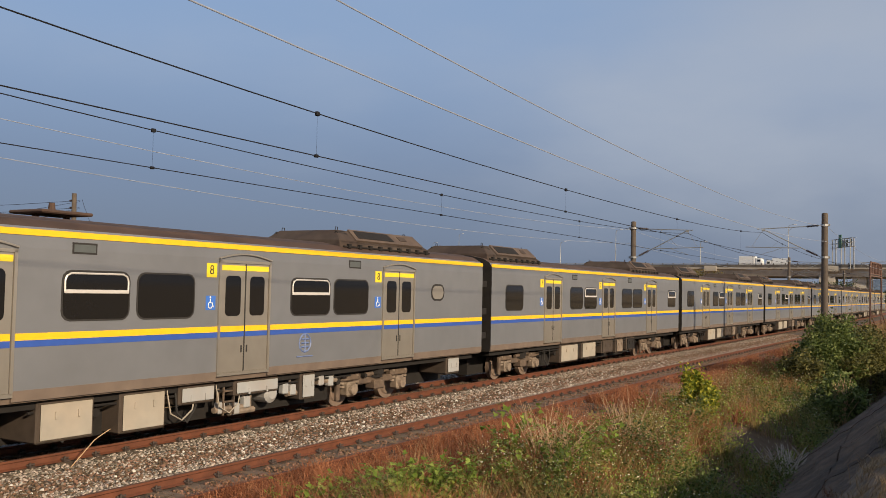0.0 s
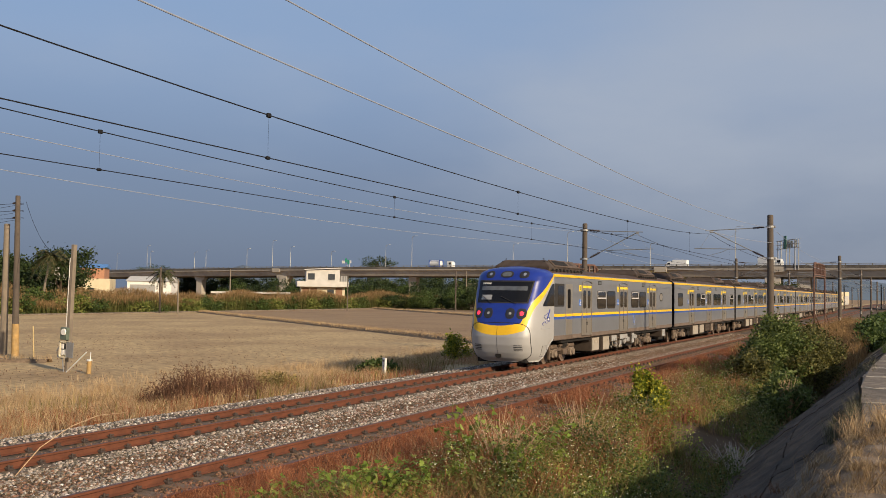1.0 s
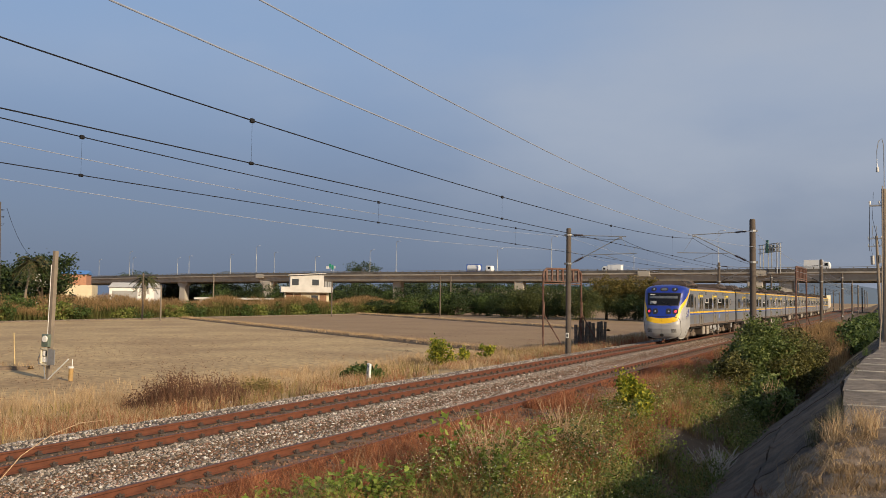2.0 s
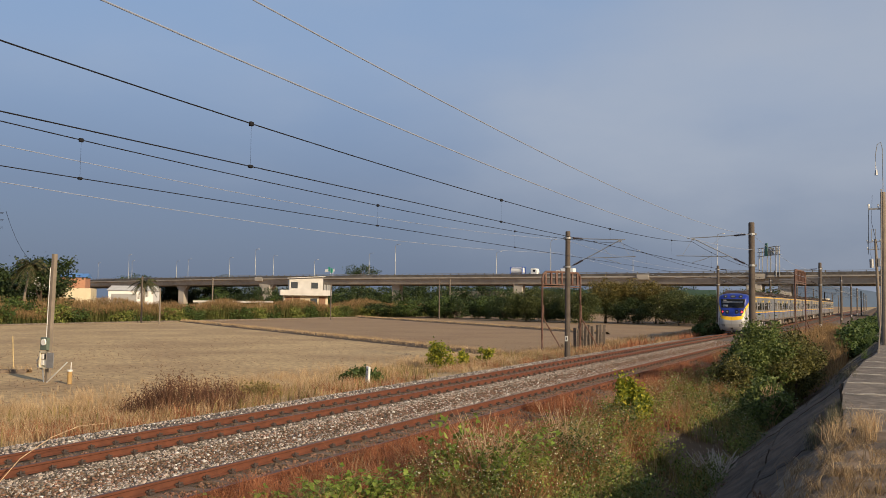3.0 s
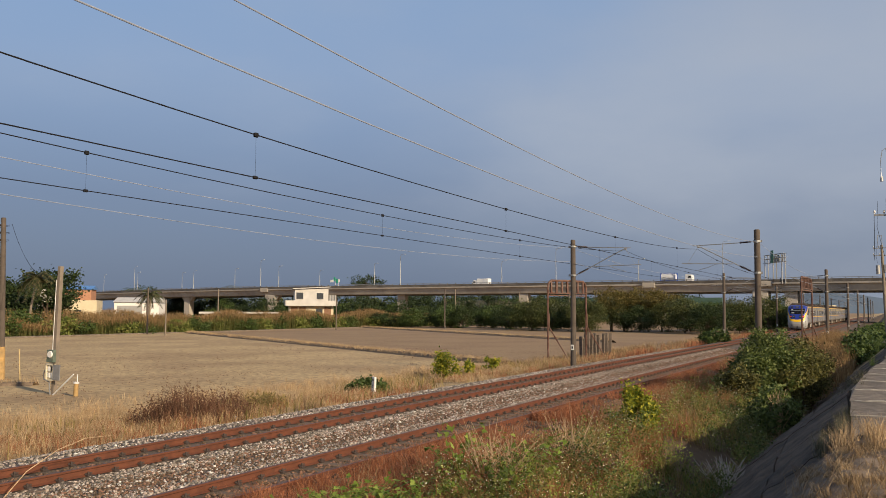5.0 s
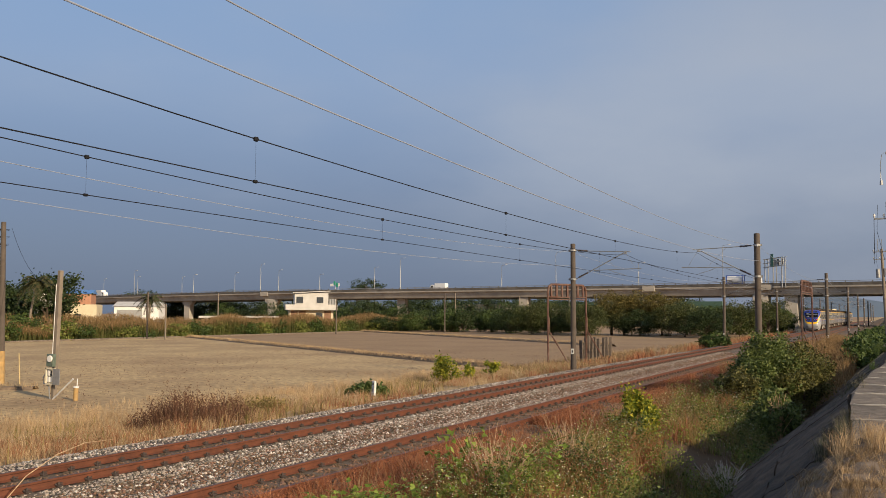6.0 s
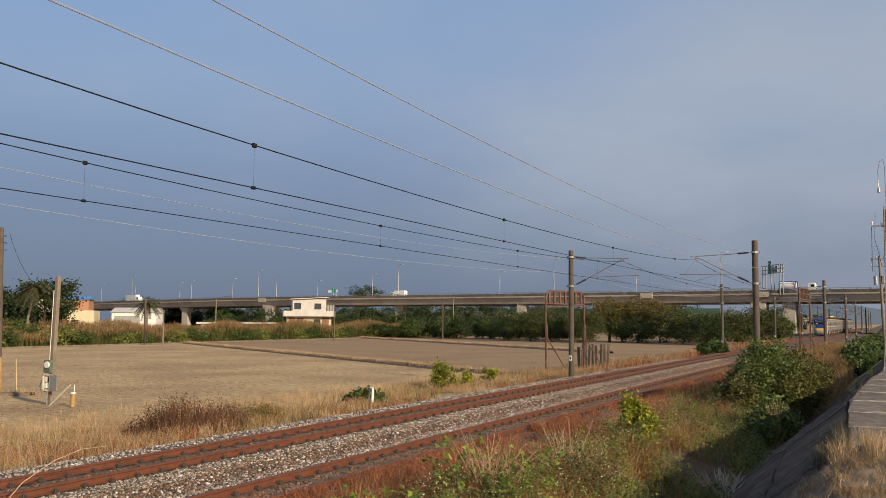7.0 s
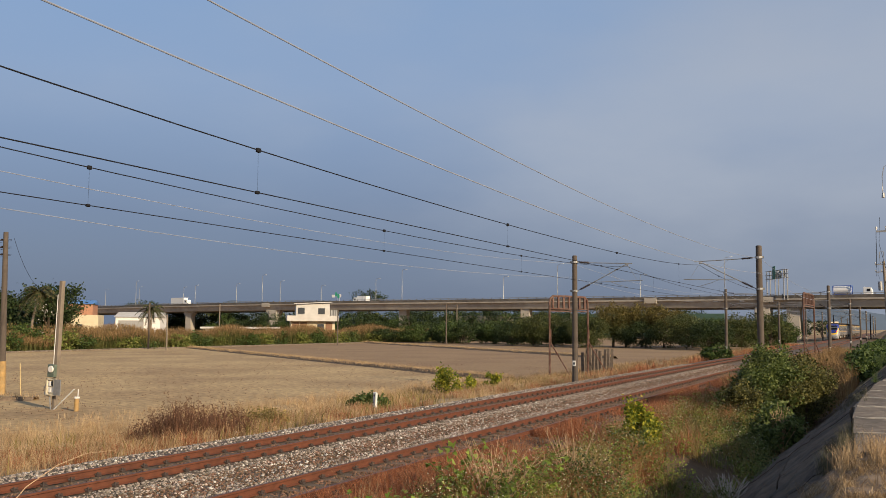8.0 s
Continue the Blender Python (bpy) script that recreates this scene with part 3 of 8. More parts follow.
def bogie(parent, yc, mats=True):
    """A two-axle bogie: frame, springs, axle boxes, wheels."""
    bg = new("bogie")
    bg.parent = parent
    bg.location = (0, yc, 0)
    for dy in (-1.05, 1.05):
        for s in (-1, 1):
            bm = bmesh.new()
            cyl(bm, (s * 0.50, dy, 0.43), (s * 0.63, dy, 0.43), 0.43, 0.43, 24)
            cyl(bm, (s * 0.62, dy, 0.43), (s * 0.66, dy, 0.43), 0.34, 0.30, 24)
            part("wheel", bm, M_WHEEL, bg, "worn steel wheel")
            bm = bmesh.new()
            box(bm, s * 0.95 - 0.14, s * 0.95 + 0.14, dy - 0.17, dy + 0.17, 0.26, 0.60, 0.05)
            cyl(bm, (s * 1.08, dy, 0.43), (s * 1.15, dy, 0.43), 0.15, 0.13, 12)
            part("axle_box", bm, M_BOGIEL, bg)
            for e in (-0.27, 0.27):
                bm = bmesh.new()
                for k in range(4):
                    cyl(bm, (s * 0.95, dy + e, 0.48 + 0.08 * k), (s * 0.95, dy + e, 0.53 + 0.08 * k), 0.10 if k % 2 else 0.085, n=10)
                part("spring", bm, M_BOGIEL, bg)
    for s in (-1, 1):
        bm = bmesh.new()
        box(bm, s * 0.95 - 0.09, s * 0.95 + 0.09, -0.72, 0.72, 0.50, 0.66, 0.03)
        for e in (-1, 1):
            box(bm, s * 0.95 - 0.09, s * 0.95 + 0.09, e * 0.72 - 0.08 if e > 0 else e * 1.42, e * 1.42 if e > 0 else e * 0.72 + 0.08, 0.62, 0.78, 0.03)
        box(bm, s * 1.0 - 0.15, s * 1.0 + 0.15, -0.22, 0.22, 0.36, 0.58, 0.03)
        cyl(bm, (s * 1.05, -0.5, 0.72), (s * 1.05, 0.45, 0.80), 0.055, n=8)
        box(bm, s * 1.02 - 0.05, s * 1.02 + 0.05, -1.62, -1.5, 0.2, 0.75, 0.02)
        part("side_frame", bm, M_BOGIE, bg)
        bm = bmesh.new()
        cyl(bm, (s * 0.93, 0, 0.64), (s * 0.93, 0, 0.98), 0.24, 0.24, 14)
        cyl(bm, (s * 0.93, 0, 0.72), (s * 0.93, 0, 0.88), 0.27, 0.27, 14)
        part("air_spring", bm, M_UNDER, bg)
    return bg


def roof_unit(parent, y0, y1, h=0.42):
    """A roof air-conditioning unit: hipped casing, raised side panels with a dark fan grille, louvres, lifting eyes and a bolted foot."""
    bm = bmesh.new()
    z0, z1 = 3.68, 3.80 + h
    low = [(-1.20, y0, z0), (1.20, y0, z0), (1.20, y1, z0), (-1.20, y1, z0)]
    mid = [(-1.16, y0 + 0.02, z0 + 0.22), (1.16, y0 + 0.02, z0 + 0.22), (1.16, y1 - 0.12, z0 + 0.16), (-1.16, y1 - 0.12, z0 + 0.16)]
    top = [(-0.86, y0 + 0.28, z1), (0.86, y0 + 0.28, z1), (0.86, y1 - 0.62, z1 - 0.03), (-0.86, y1 - 0.62, z1 - 0.03)]
    rings = [[bm.verts.new(p) for p in r] for r in (low, mid, top)]
    bm.faces.new(rings[2])
    for A, B in zip(rings, rings[1:]):
        for i in range(4):
            bm.faces.new((A[i], A[(i + 1) % 4], B[(i + 1) % 4], B[i]))
    bmesh.ops.recalc_face_normals(bm, faces=bm.faces[:])
    bmesh.ops.bevel(bm, geom=bm.edges[:], offset=0.02, segments=1, affect='EDGES')
    u = part("air_conditioner", bm, M_ACUNIT, parent, "rust-dusted roof air-conditioning unit")

    def plate(name, material, s, ya, yb, ta, tb, proud, skew=0.0, label=""):
        """A flat piece lying on the sloped side, from ta to tb down the slope."""
        p_top, p_low = Vector((s * 0.86, 0, z1 - 0.01)), Vector((s * 1.16, 0, z0 + 0.19))
        n = Vector((s * (z1 - z0 - 0.2), 0, 0.30)).normalized()
        b2 = bmesh.new()
        q = []
        for t, y in ((ta, ya + skew), (ta, yb - skew), (tb, yb), (tb, ya)):
            p = p_top.lerp(p_low, t)
            q.append(Vector((p.x, y, p.z)) + n * proud)
        vs = [b2.verts.new(p) for p in q]
        vb = [b2.verts.new(p - n * 0.07) for p in q]
        b2.faces.new(vs)
        for i in range(4):
            b2.faces.new((vs[i], vb[i], vb[(i + 1) % 4], vs[(i + 1) % 4]))
        bmesh.ops.recalc_face_normals(b2, faces=b2.faces[:])
        part(name, b2, material, u, label)
    ln = y1 - y0
    for s in (1, -1):
        plate("side_panel", M_ACPANEL, s, y0 + 0.62, y1 - 0.42, -0.02, 1.0, 0.05, 0.06, "dusty raised side panel")
        plate("fan_grille", M_UNDER, s, y0 + 0.78, y0 + 0.62 + ln * 0.42, 0.12, 0.80, 0.062, 0.04, "dark fan grille")
        plate("hatch", M_ACUNIT, s, y0 + 0.72 + ln * 0.48, y0 + 0.72 + ln * 0.56, 0.25, 0.65, 0.066)
        for k in range(6):
            plate("louvre", M_UNDER, s, y0 + 0.20, y0 + 0.54, 0.10 + 0.14 * k, 0.17 + 0.14 * k, 0.012)
        b2 = bmesh.new()
        for k in range(9):
            y = y0 + 0.3 + (ln - 0.6) * k / 8
            box(b2, s * 1.21 - 0.05, s * 1.21 + 0.05, y - 0.05, y + 0.05, z0 + 0.02, z0 + 0.13, 0.01)
        box(b2, s * 1.18 - 0.05, s * 1.18 + 0.05, y0 + 0.1, y1 - 0.1, z0 + 0.05, z0 + 0.08)
        part("foot_rail", b2, M_UNDER, u)
        for y in (y0 + 0.35, y1 - 0.75):
            b2 = bmesh.new()
            tube(b2, [(s * 0.8, y - 0.05, z1 - 0.02), (s * 0.8, y - 0.04, z1 + 0.07), (s * 0.8, y + 0.04, z1 + 0.07), (s * 0.8, y + 0.05, z1 - 0.02)], 0.010, 4)
            part("lifting_eye", b2, M_UNDER, u)


def under_boxes(parent, plan):
    for y0, y1, z0, mm, lab in plan:
        for s in (1, -1):
            bm = bmesh.new()
            xa, xb = sorted((s * 0.25, s * 1.28))
            box(bm, xa, xb, y0, y1, z0, 0.97, 0.025)
            # body coloured as if shaded; only the cover shows the box's own paint
            b = part("equipment_box", bm, M_BOXSIDE, parent, lab)
            bm = bmesh.new()
            xa, xb = sorted((s * 1.29, s * 1.315))
            box(bm, xa, xb, y0 + 0.06, y1 - 0.06, z0 + 0.05, 0.92, 0.01)
            w = y1 - y0
            for f in (0.3, 0.7):
                xa, xb = sorted((s * 1.30, s * 1.335))
                box(bm, xa, xb, y0 + w * f - 0.02, y0 + w * f + 0.02, 0.68, 0.80, 0.004)
            part("box_cover", bm, mm, b)


def car_shell(name, y0, y1, label):
    """Body from y0 (towards the camera's end) to y1, with stripes, roof and underframe. y = 0 is the far end."""
    car = thing(name, label, "train car", group="cars of the train")
    bm = bmesh.new()
    wall = [p for p in BODY]
    sweep(bm, wall, [y0, y1], lambda y: 0.0)
    for f in bm.faces:
        c = f.calc_center_median()
        # end walls coloured near black to stand in for the shaded gap between cars
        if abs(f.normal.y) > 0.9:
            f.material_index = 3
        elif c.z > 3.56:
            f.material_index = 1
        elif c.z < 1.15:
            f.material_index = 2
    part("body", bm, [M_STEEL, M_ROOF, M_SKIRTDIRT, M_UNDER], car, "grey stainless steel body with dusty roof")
    return car


def stripes(car, y0, y1, skips):
    side_panel("roof_stripe", car, y0, y1, 3.485, 3.58, M_YEL, 0.003, label="yellow stripe")
    spans, cur = [], y0
    for a, b in skips:
        spans.append((cur, a - 0.05))
        cur = b + 0.05
    spans.append((cur, y1))
    for a, b in spans:
        side_panel("yellow_stripe", car, a, b, 1.925, 2.03, M_YEL, 0.004)
        side_panel("blue_stripe", car, a, b, 1.825, 1.925, M_BLUE, 0.004)
        side_panel("sill_band", car, a, b, 1.03, 1.19, M_SKIRTDIRT, 0.003, label="rust-dusted lower edge")


def stickers(car, doors, number):
    for a, b in doors:
        for o in side_panel("number_sticker", car, a - 0.36, a - 0.10, 2.94, 3.20, M_STICKY, 0.006, label="yellow car number sticker"):
            s = 1 if o.data.vertices[0].co.x > 0 else -1
            cu = bpy.data.curves.new("digit", 'FONT')
            cu.body, cu.size, cu.extrude, cu.align_x, cu.align_y = number, 0.24, 0.001, 'CENTER', 'CENTER'
            cu.materials.append(M_BLACK)
            dg = new("digit", cu)
            dg.parent = o
            dg.matrix_basis = pose(s * (HALF + 0.008), a - 0.23, 3.07, 90, 0, 90 * s)
        side_panel("sticker", car, a - 0.36, a - 0.12, 2.34, 2.60, M_STICKB, 0.006, label="blue accessibility sticker")
        for s in (1, -1):
            bm = bmesh.new()
            x = s * (HALF + 0.007)
            c0 = a - 0.25
            tube(bm, [(x, c0 + 0.055 * math.cos(0.5 + 0.45 * k), 2.425 + 0.055 * math.sin(0.5 + 0.45 * k) * -1) for k in range(11)], 0.010, 4)
            tube(bm, [(x, c0 - 0.005, 2.545), (x, c0, 2.47), (x, c0 + 0.05, 2.465), (x, c0 + 0.075, 2.39)], 0.012, 4)
            cyl(bm, (x - 0.004, c0 - 0.005, 2.572), (x + 0.004, c0 - 0.005, 2.572), 0.018, n=8)
            part("sticker_mark", bm, M_WHITE, car, "white wheelchair sign on the sticker")


def emblem(car, yc):
    """A pale blue ring emblem under the stripes, with a caption bar."""
    for s in (1, -1):
        bm = bmesh.new()
        x = s * (HALF + 0.004)
        tube(bm, [(x, yc + 0.19 * math.cos(k * 0.5236), 1.62 + 0.19 * math.sin(k * 0.5236)) for k in range(13)], 0.02, 4)
        for dz in (-0.08, 0.0, 0.08):
            tube(bm, [(x, yc - 0.12, 1.62 + dz), (x, yc + 0.12, 1.62 + dz)], 0.02, 4)
        tube(bm, [(x, yc, 1.44), (x, yc, 1.80)], 0.02, 4)
        tube(bm, [(x, yc - 0.26, 1.34), (x, yc + 0.26, 1.34)], 0.014, 4)
        part("emblem", bm, M_EMBLEM, car, "faded blue round emblem")


def underframe(car, y0, y1):
    bm = bmesh.new()
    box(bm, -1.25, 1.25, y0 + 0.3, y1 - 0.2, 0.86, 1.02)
    # two added blocks close the view through, standing in for deep shade below
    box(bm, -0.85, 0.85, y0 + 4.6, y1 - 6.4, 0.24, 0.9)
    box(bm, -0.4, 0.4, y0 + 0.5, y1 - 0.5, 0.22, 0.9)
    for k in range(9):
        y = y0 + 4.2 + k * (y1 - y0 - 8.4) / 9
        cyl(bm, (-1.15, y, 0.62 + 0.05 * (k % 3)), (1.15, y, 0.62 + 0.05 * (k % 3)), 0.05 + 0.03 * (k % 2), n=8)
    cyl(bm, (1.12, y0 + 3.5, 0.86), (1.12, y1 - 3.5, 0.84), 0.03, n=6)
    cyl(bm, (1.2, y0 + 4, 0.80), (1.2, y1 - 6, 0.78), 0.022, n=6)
    part("underframe", bm, M_UNDER, car, "grimy dark underframe with blocks added for the shaded gap")
    for ya in (y0 + 4.3, y0 + 6.9):
        bm = bmesh.new()
        tube(bm, [(1.22, ya, 0.98), (1.24, ya + 0.05, 0.5), (1.24, ya + 0.30, 0.30), (1.22, ya + 0.52, 0.55), (1.2, ya + 0.55, 0.98)], 0.02, 5)
        part("hose", bm, M_RUBBER, car)
    for ya in (y0 + 8.1,):
        bm = bmesh.new()
        for d in (0, 0.28):
            box(bm, 1.22, 1.25, ya + d, ya + d + 0.03, 0.32, 0.98)
        for k in range(3):
            box(bm, 1.22, 1.25, ya, ya + 0.3, 0.36 + k * 0.2, 0.39 + k * 0.2)
        part("step_ladder", bm, M_BOGIE, car)


def hanging_gear(car):
    """Air tank, pipes and valves slung under the end car between its boxes and the far bogie."""
    for s in (1, -1):
        bm = bmesh.new()
        cyl(bm, (s * 0.75, -8.75, 0.62), (s * 1.20, -8.75, 0.62), 0.20, 0.20, 16)
        cyl(bm, (s * 1.20, -8.75, 0.62), (s * 1.26, -8.75, 0.62), 0.20, 0.12, 16)
        part("air_tank", bm, M_UBOXG, car, "grey air tank end")
        bm = bmesh.new()
        for k, (ya, yb, z) in enumerate(((-10.3, -9.4, 0.42), (-9.9, -9.2, 0.34), (-8.2, -7.6, 0.55), (-7.2, -6.5, 0.72))):
            cyl(bm, (s * 1.15, ya, z), (s * 1.15, yb, z), 0.06, n=8)
            cyl(bm, (s * 1.15, ya + 0.1, z), (s * 1.15, ya + 0.1, 0.95), 0.03, n=6)
            cyl(bm, (s * 1.15, yb - 0.1, z), (s * 1.15, yb - 0.1, 0.95), 0.03, n=6)
        part("pipework", bm, M_BOGIEL, car, "dusty pipes and hangers")
        bm = bmesh.new()
        for ya, z in ((-10.15, 0.45), (-9.75, 0.40), (-9.45, 0.50), (-8.3, 0.66), (-8.05, 0.62), (-7.1, 0.74), (-6.75, 0.7)):
            box(bm, s * 1.16 - 0.07, s * 1.16 + 0.07, ya - 0.09, ya + 0.09, z - 0.10, z + 0.12, 0.02)
        part("valve", bm, M_UBOXG, car, "small grey valve blocks")
        for ya in (-11.55, -10.35):
            bm = bmesh.new()
            tube(bm, [(s * 1.24, ya, 0.92), (s * 1.27, ya + 0.08, 0.5), (s * 1.27, ya + 0.35, 0.36), (s * 1.26, ya + 0.6, 0.52), (s * 1.22, ya + 0.7, 0.8)], 0.014, 5)
            part("hose", bm, M_UBOX, car, "pale looped cable")


def gangway(car, y0, y1):
    bm = bmesh.new()
    for k in range(6):
        a = y0 + (y1 - y0) * k / 6
        d = (y1 - y0) / 12
        box(bm, -0.75, 0.75, a + d * 0.2, a + d * 1.2, 1.0, 3.3)
        box(bm, -0.68, 0.68, a + d * 1.2, a + d * 2.2, 1.05, 3.25)
    part("gangway_bellows", bm, M_RUBBER, car, "black folded gangway bellows")
    bm = bmesh.new()
    cyl(bm, (0, y0 - 0.5, 0.80), (0, y1 + 0.5, 0.80), 0.14, n=10)
    box(bm, -0.25, 0.25, (y0 + y1) / 2 - 0.2, (y0 + y1) / 2 + 0.2, 0.66, 0.96, 0.03)
    part("coupler", bm, M_UNDER, car)
    for s in (-1, 1):
        bm = bmesh.new()
        for zz in (1.4, 2.1, 2.9):
            box(bm, s * 1.30 - 0.05, s * 1.30 + 0.05, y0 - 0.01, y1 - 0.12, zz, zz + 0.18, 0.01)
        part("end_damper", bm, M_UNDER, car)


def vents(car, ys):
    for y in ys:
        side_panel("vent", car, y, y + 0.46, 3.24, 3.42, M_RUBBER, 0.004, label="small grey vent grille")
        side_panel("vent_slot", car, y + 0.03, y + 0.43, 3.27, 3.39, M_UBOXDARK, 0.007)


def middle_car(pantograph=False):
    L0 = -CAR - 0.4
    car = car_shell("train_car", L0, -0.0, "grey stainless commuter train car with yellow and blue stripes")
    y = lambda d: L0 + d
    doors = [(y(3.83), y(5.2)), (y(9.25), y(10.6)), (y(14.7), y(16.05))]
    stripes(car, L0, 0, doors)
    for a, b in doors:
        car_door(car, a, b)
    for a, b, bar in ((0.95, 2.15, False), (6.05, 7.2, False), (7.4, 8.6, True), (11.5, 12.7, False), (12.85, 14.05, False), (17.9, 19.1, True)):
        car_window(car, y(a), y(b), bar=bar)
    stickers(car, doors, "7")
    vents(car, (y(6.2), y(12.2)))
    underframe(car, L0, 0)
    bogie(car, y(2.95))
    bogie(car, y(CAR + 0.4 - 2.95))
    roof_unit(car, y(0.2), y(4.1), 0.36)
    roof_unit(car, y(13.3), y(17.3), 0.36)
    under_boxes(car, [(y(5.6), y(7.2), 0.32, M_UBOX, "cream equipment box"), (y(7.6), y(9.0), 0.36, M_UBOX, "cream equipment box"), (y(9.7), y(10.9), 0.45, M_BOXSIDE, "dark equipment box"),
                      (y(11.3), y(12.1), 0.40, M_BOGIEL, "dusty brown equipment box"), (y(12.6), y(13.6), 0.45, M_UNDER, "dark equipment box")])
    gangway(car, 0, 0.62)
    return car


def end_car():
    """The car with the driving cab; y = 0 at its coupled end, the cab seam at -19.25, the nose at -21.6."""
    seam = -19.25
    car = car_shell("train_end_car", seam, 0, "grey train end car with blue, yellow and silver rounded nose")
    doors = [(-15.95, -14.75), (-10.53, -9.2), (-5.09, -3.75)]
    stripes(car, seam, 0, [(-17.92, -17.18)] + doors)
    for a, b in doors:
        car_door(car, a, b)
    for a, b, bar in ((-13.9, -12.65, True), (-12.45, -11.2, False), (-8.48, -7.2, True), (-7.02, -5.75, False)):
        car_window(car, a, b, bar=bar)
    side_panel("toilet_window", car, -2.88, -2.2, 2.5, 2.94, M_RUBBER, 0.008, 0.2)
    side_panel("toilet_window", car, -2.83, -2.25, 2.55, 2.89, M_STEELDOOR, 0.013, 0.17, "small frosted rounded window")
    # cab side door and cab window
    side_panel("cab_door", car, -17.92, -17.18, 1.19, 3.22, M_STEELDOOR, 0.012, 0.04, "narrow stainless cab door")
    side_panel("cab_door_window", car, -17.74, -17.40, 2.25, 3.02, M_GLASS, 0.018, 0.08)
    side_panel("stripe", car, -17.9, -17.2, 1.925, 2.03, M_YEL, 0.016)
    side_panel("stripe", car, -17.9, -17.2, 1.825, 1.925, M_BLUE, 0.016)
    side_panel("cab_window_surround", car, seam + 0.02, -18.12, 2.32, 3.22, M_RUBBER, 0.006, 0.06)
    side_panel("cab_window", car, -18.86, -18.2, 2.38, 3.14, M_GLASS, 0.014, 0.08, "dark cab window")
    stickers(car, doors, "8")
    emblem(car, -8.0)
    vents(car, (-13.76, -6.5))
    underframe(car, seam + 1, 0)
    bogie(car, -17.1)
    bogie(car, -4.7)
    roof_unit(car, -19.1, -15.1, 0.34)
    roof_unit(car, -6.5, -2.5, 0.34)
    bm = bmesh.new()
    box(bm, -0.45, 0.45, -13.6, -12.6, 3.93, 3.99, 0.02)
    for dy in (-13.4, -12.8):
        cyl(bm, (0, dy, 3.84), (0, dy, 3.95), 0.06, n=8)
    cyl(bm, (0, -13.1, 3.98), (0, -13.1, 4.14), 0.07, 0.05, 10)
    part("roof_antenna", bm, M_ROOF, car, "flat rusty antenna plate with a stub")
    under_boxes(car, [(-14.15, -13.1, 0.32, M_UBOX, "cream equipment box"), (-12.6, -11.6, 0.28, M_UBOX, "cream equipment box"), (-11.3, -10.4, 0.62, M_UBOXG, "grey equipment box"),
                      (-9.9, -8.6, 0.66, M_UBOXG, "grey equipment box"), (-7.9, -7.4, 0.4, M_UBOXG, "grey equipment box"), (-1.7, -1.0, 0.5, M_UBOXG, "grey equipment box")])
    hanging_gear(car)
    nose(car, seam)
    gangway(car, 0, 0.6)
    return car


def nose_outline(z):
    """Half width and how far the front lies ahead of the seam, by height."""
    key_z = [0.25, 0.4, 0.6, 0.9, 1.2, 1.6, 2.0, 2.5, 3.0, 3.3, 3.5, 3.62, 3.74, 3.82, 3.87]
    key_d = [1.72, 1.90, 2.03, 2.14, 2.17, 2.11, 1.98, 1.77, 1.52, 1.38, 1.24, 1.13, 0.95, 0.70, 0.30]
    key_w = [1.20, 1.30, 1.37, 1.42, 1.45, 1.45, 1.45, 1.45, 1.45, 1.45, 1.44, 1.36, 1.15, 0.75, 0.25]
    return float(np.interp(z, key_z, key_w)), float(np.interp(z, key_z, key_d))


PN = 0.54


def nose_at(u, z):
    """A point on the nose skin, from the seam; u runs from -1 at one seam round the front to 1 at the other."""
    w, d = nose_outline(z)
    a = u * math.pi / 2
    x = w * math.copysign(abs(math.sin(a)) ** PN, a)
    y = -d * max(math.cos(a), 0) ** PN
    return Vector((x, y, z))


def nose_skin(u, z, off=0.0):
    p = nose_at(u, z)
    if off:
        e_ = 0.004
        du = nose_at(min(u + e_, 0.9999), z) - nose_at(max(u - e_, -0.9999), z)
        dz = nose_at(u, min(z + 0.02, 3.86)) - nose_at(u, max(z - 0.02, 0.26))
        n = du.cross(dz)
        if n.length > 1e-9:
            p = p + n.normalized() * off
    return p


def u_of_x(x, z):
    w, d = nose_outline(z)
    return math.copysign(2 / math.pi * math.asin(min((abs(x) / w), 1.0) ** (1 / PN)), x)


def u_of_d(dd, z, s=1):
    w, d = nose_outline(z)
    return s * 2 / math.pi * math.acos(min(dd / d, 1.0) ** (1 / PN))


def sweep_edges(u):
    """Lower and upper edge of the yellow sweep at u."""
    def low(p):
        d = -p.y
        side = 3.48 - 0.80 * d - 1.25 * max(0, d - 1.35) ** 2
        return max(side, 1.25 + 0.25 * (p.x / 1.17) ** 2)

    def high(p):
        return low(p) + float(np.interp(-p.y, [0, 0.6, 1.2, 1.8, 2.15], [0.09, 0.19, 0.24, 0.26, 0.37]))
    out = []
    for fn in (low, high):
        z = 3.62
        while z > 0.6 and z > fn(nose_at(u, z)):
            z -= 0.004
        out.append(z)
    return out[0], max(out[1], out[0] + 0.04)


def skin_grid(bm, us, lo, hi, n, seam, off=0.0):
    rows = []
    for u in us:
        a, b = lo(u), hi(u)
        rows.append([bm.verts.new(nose_skin(u, a + (b - a) * k / n, off) + Vector((0, seam, 0))) for k in range(n + 1)])
    for r, q in zip(rows, rows[1:]):
        for k in range(n):
            bm.faces.new((r[k], q[k], q[k + 1], r[k + 1]))
    return rows


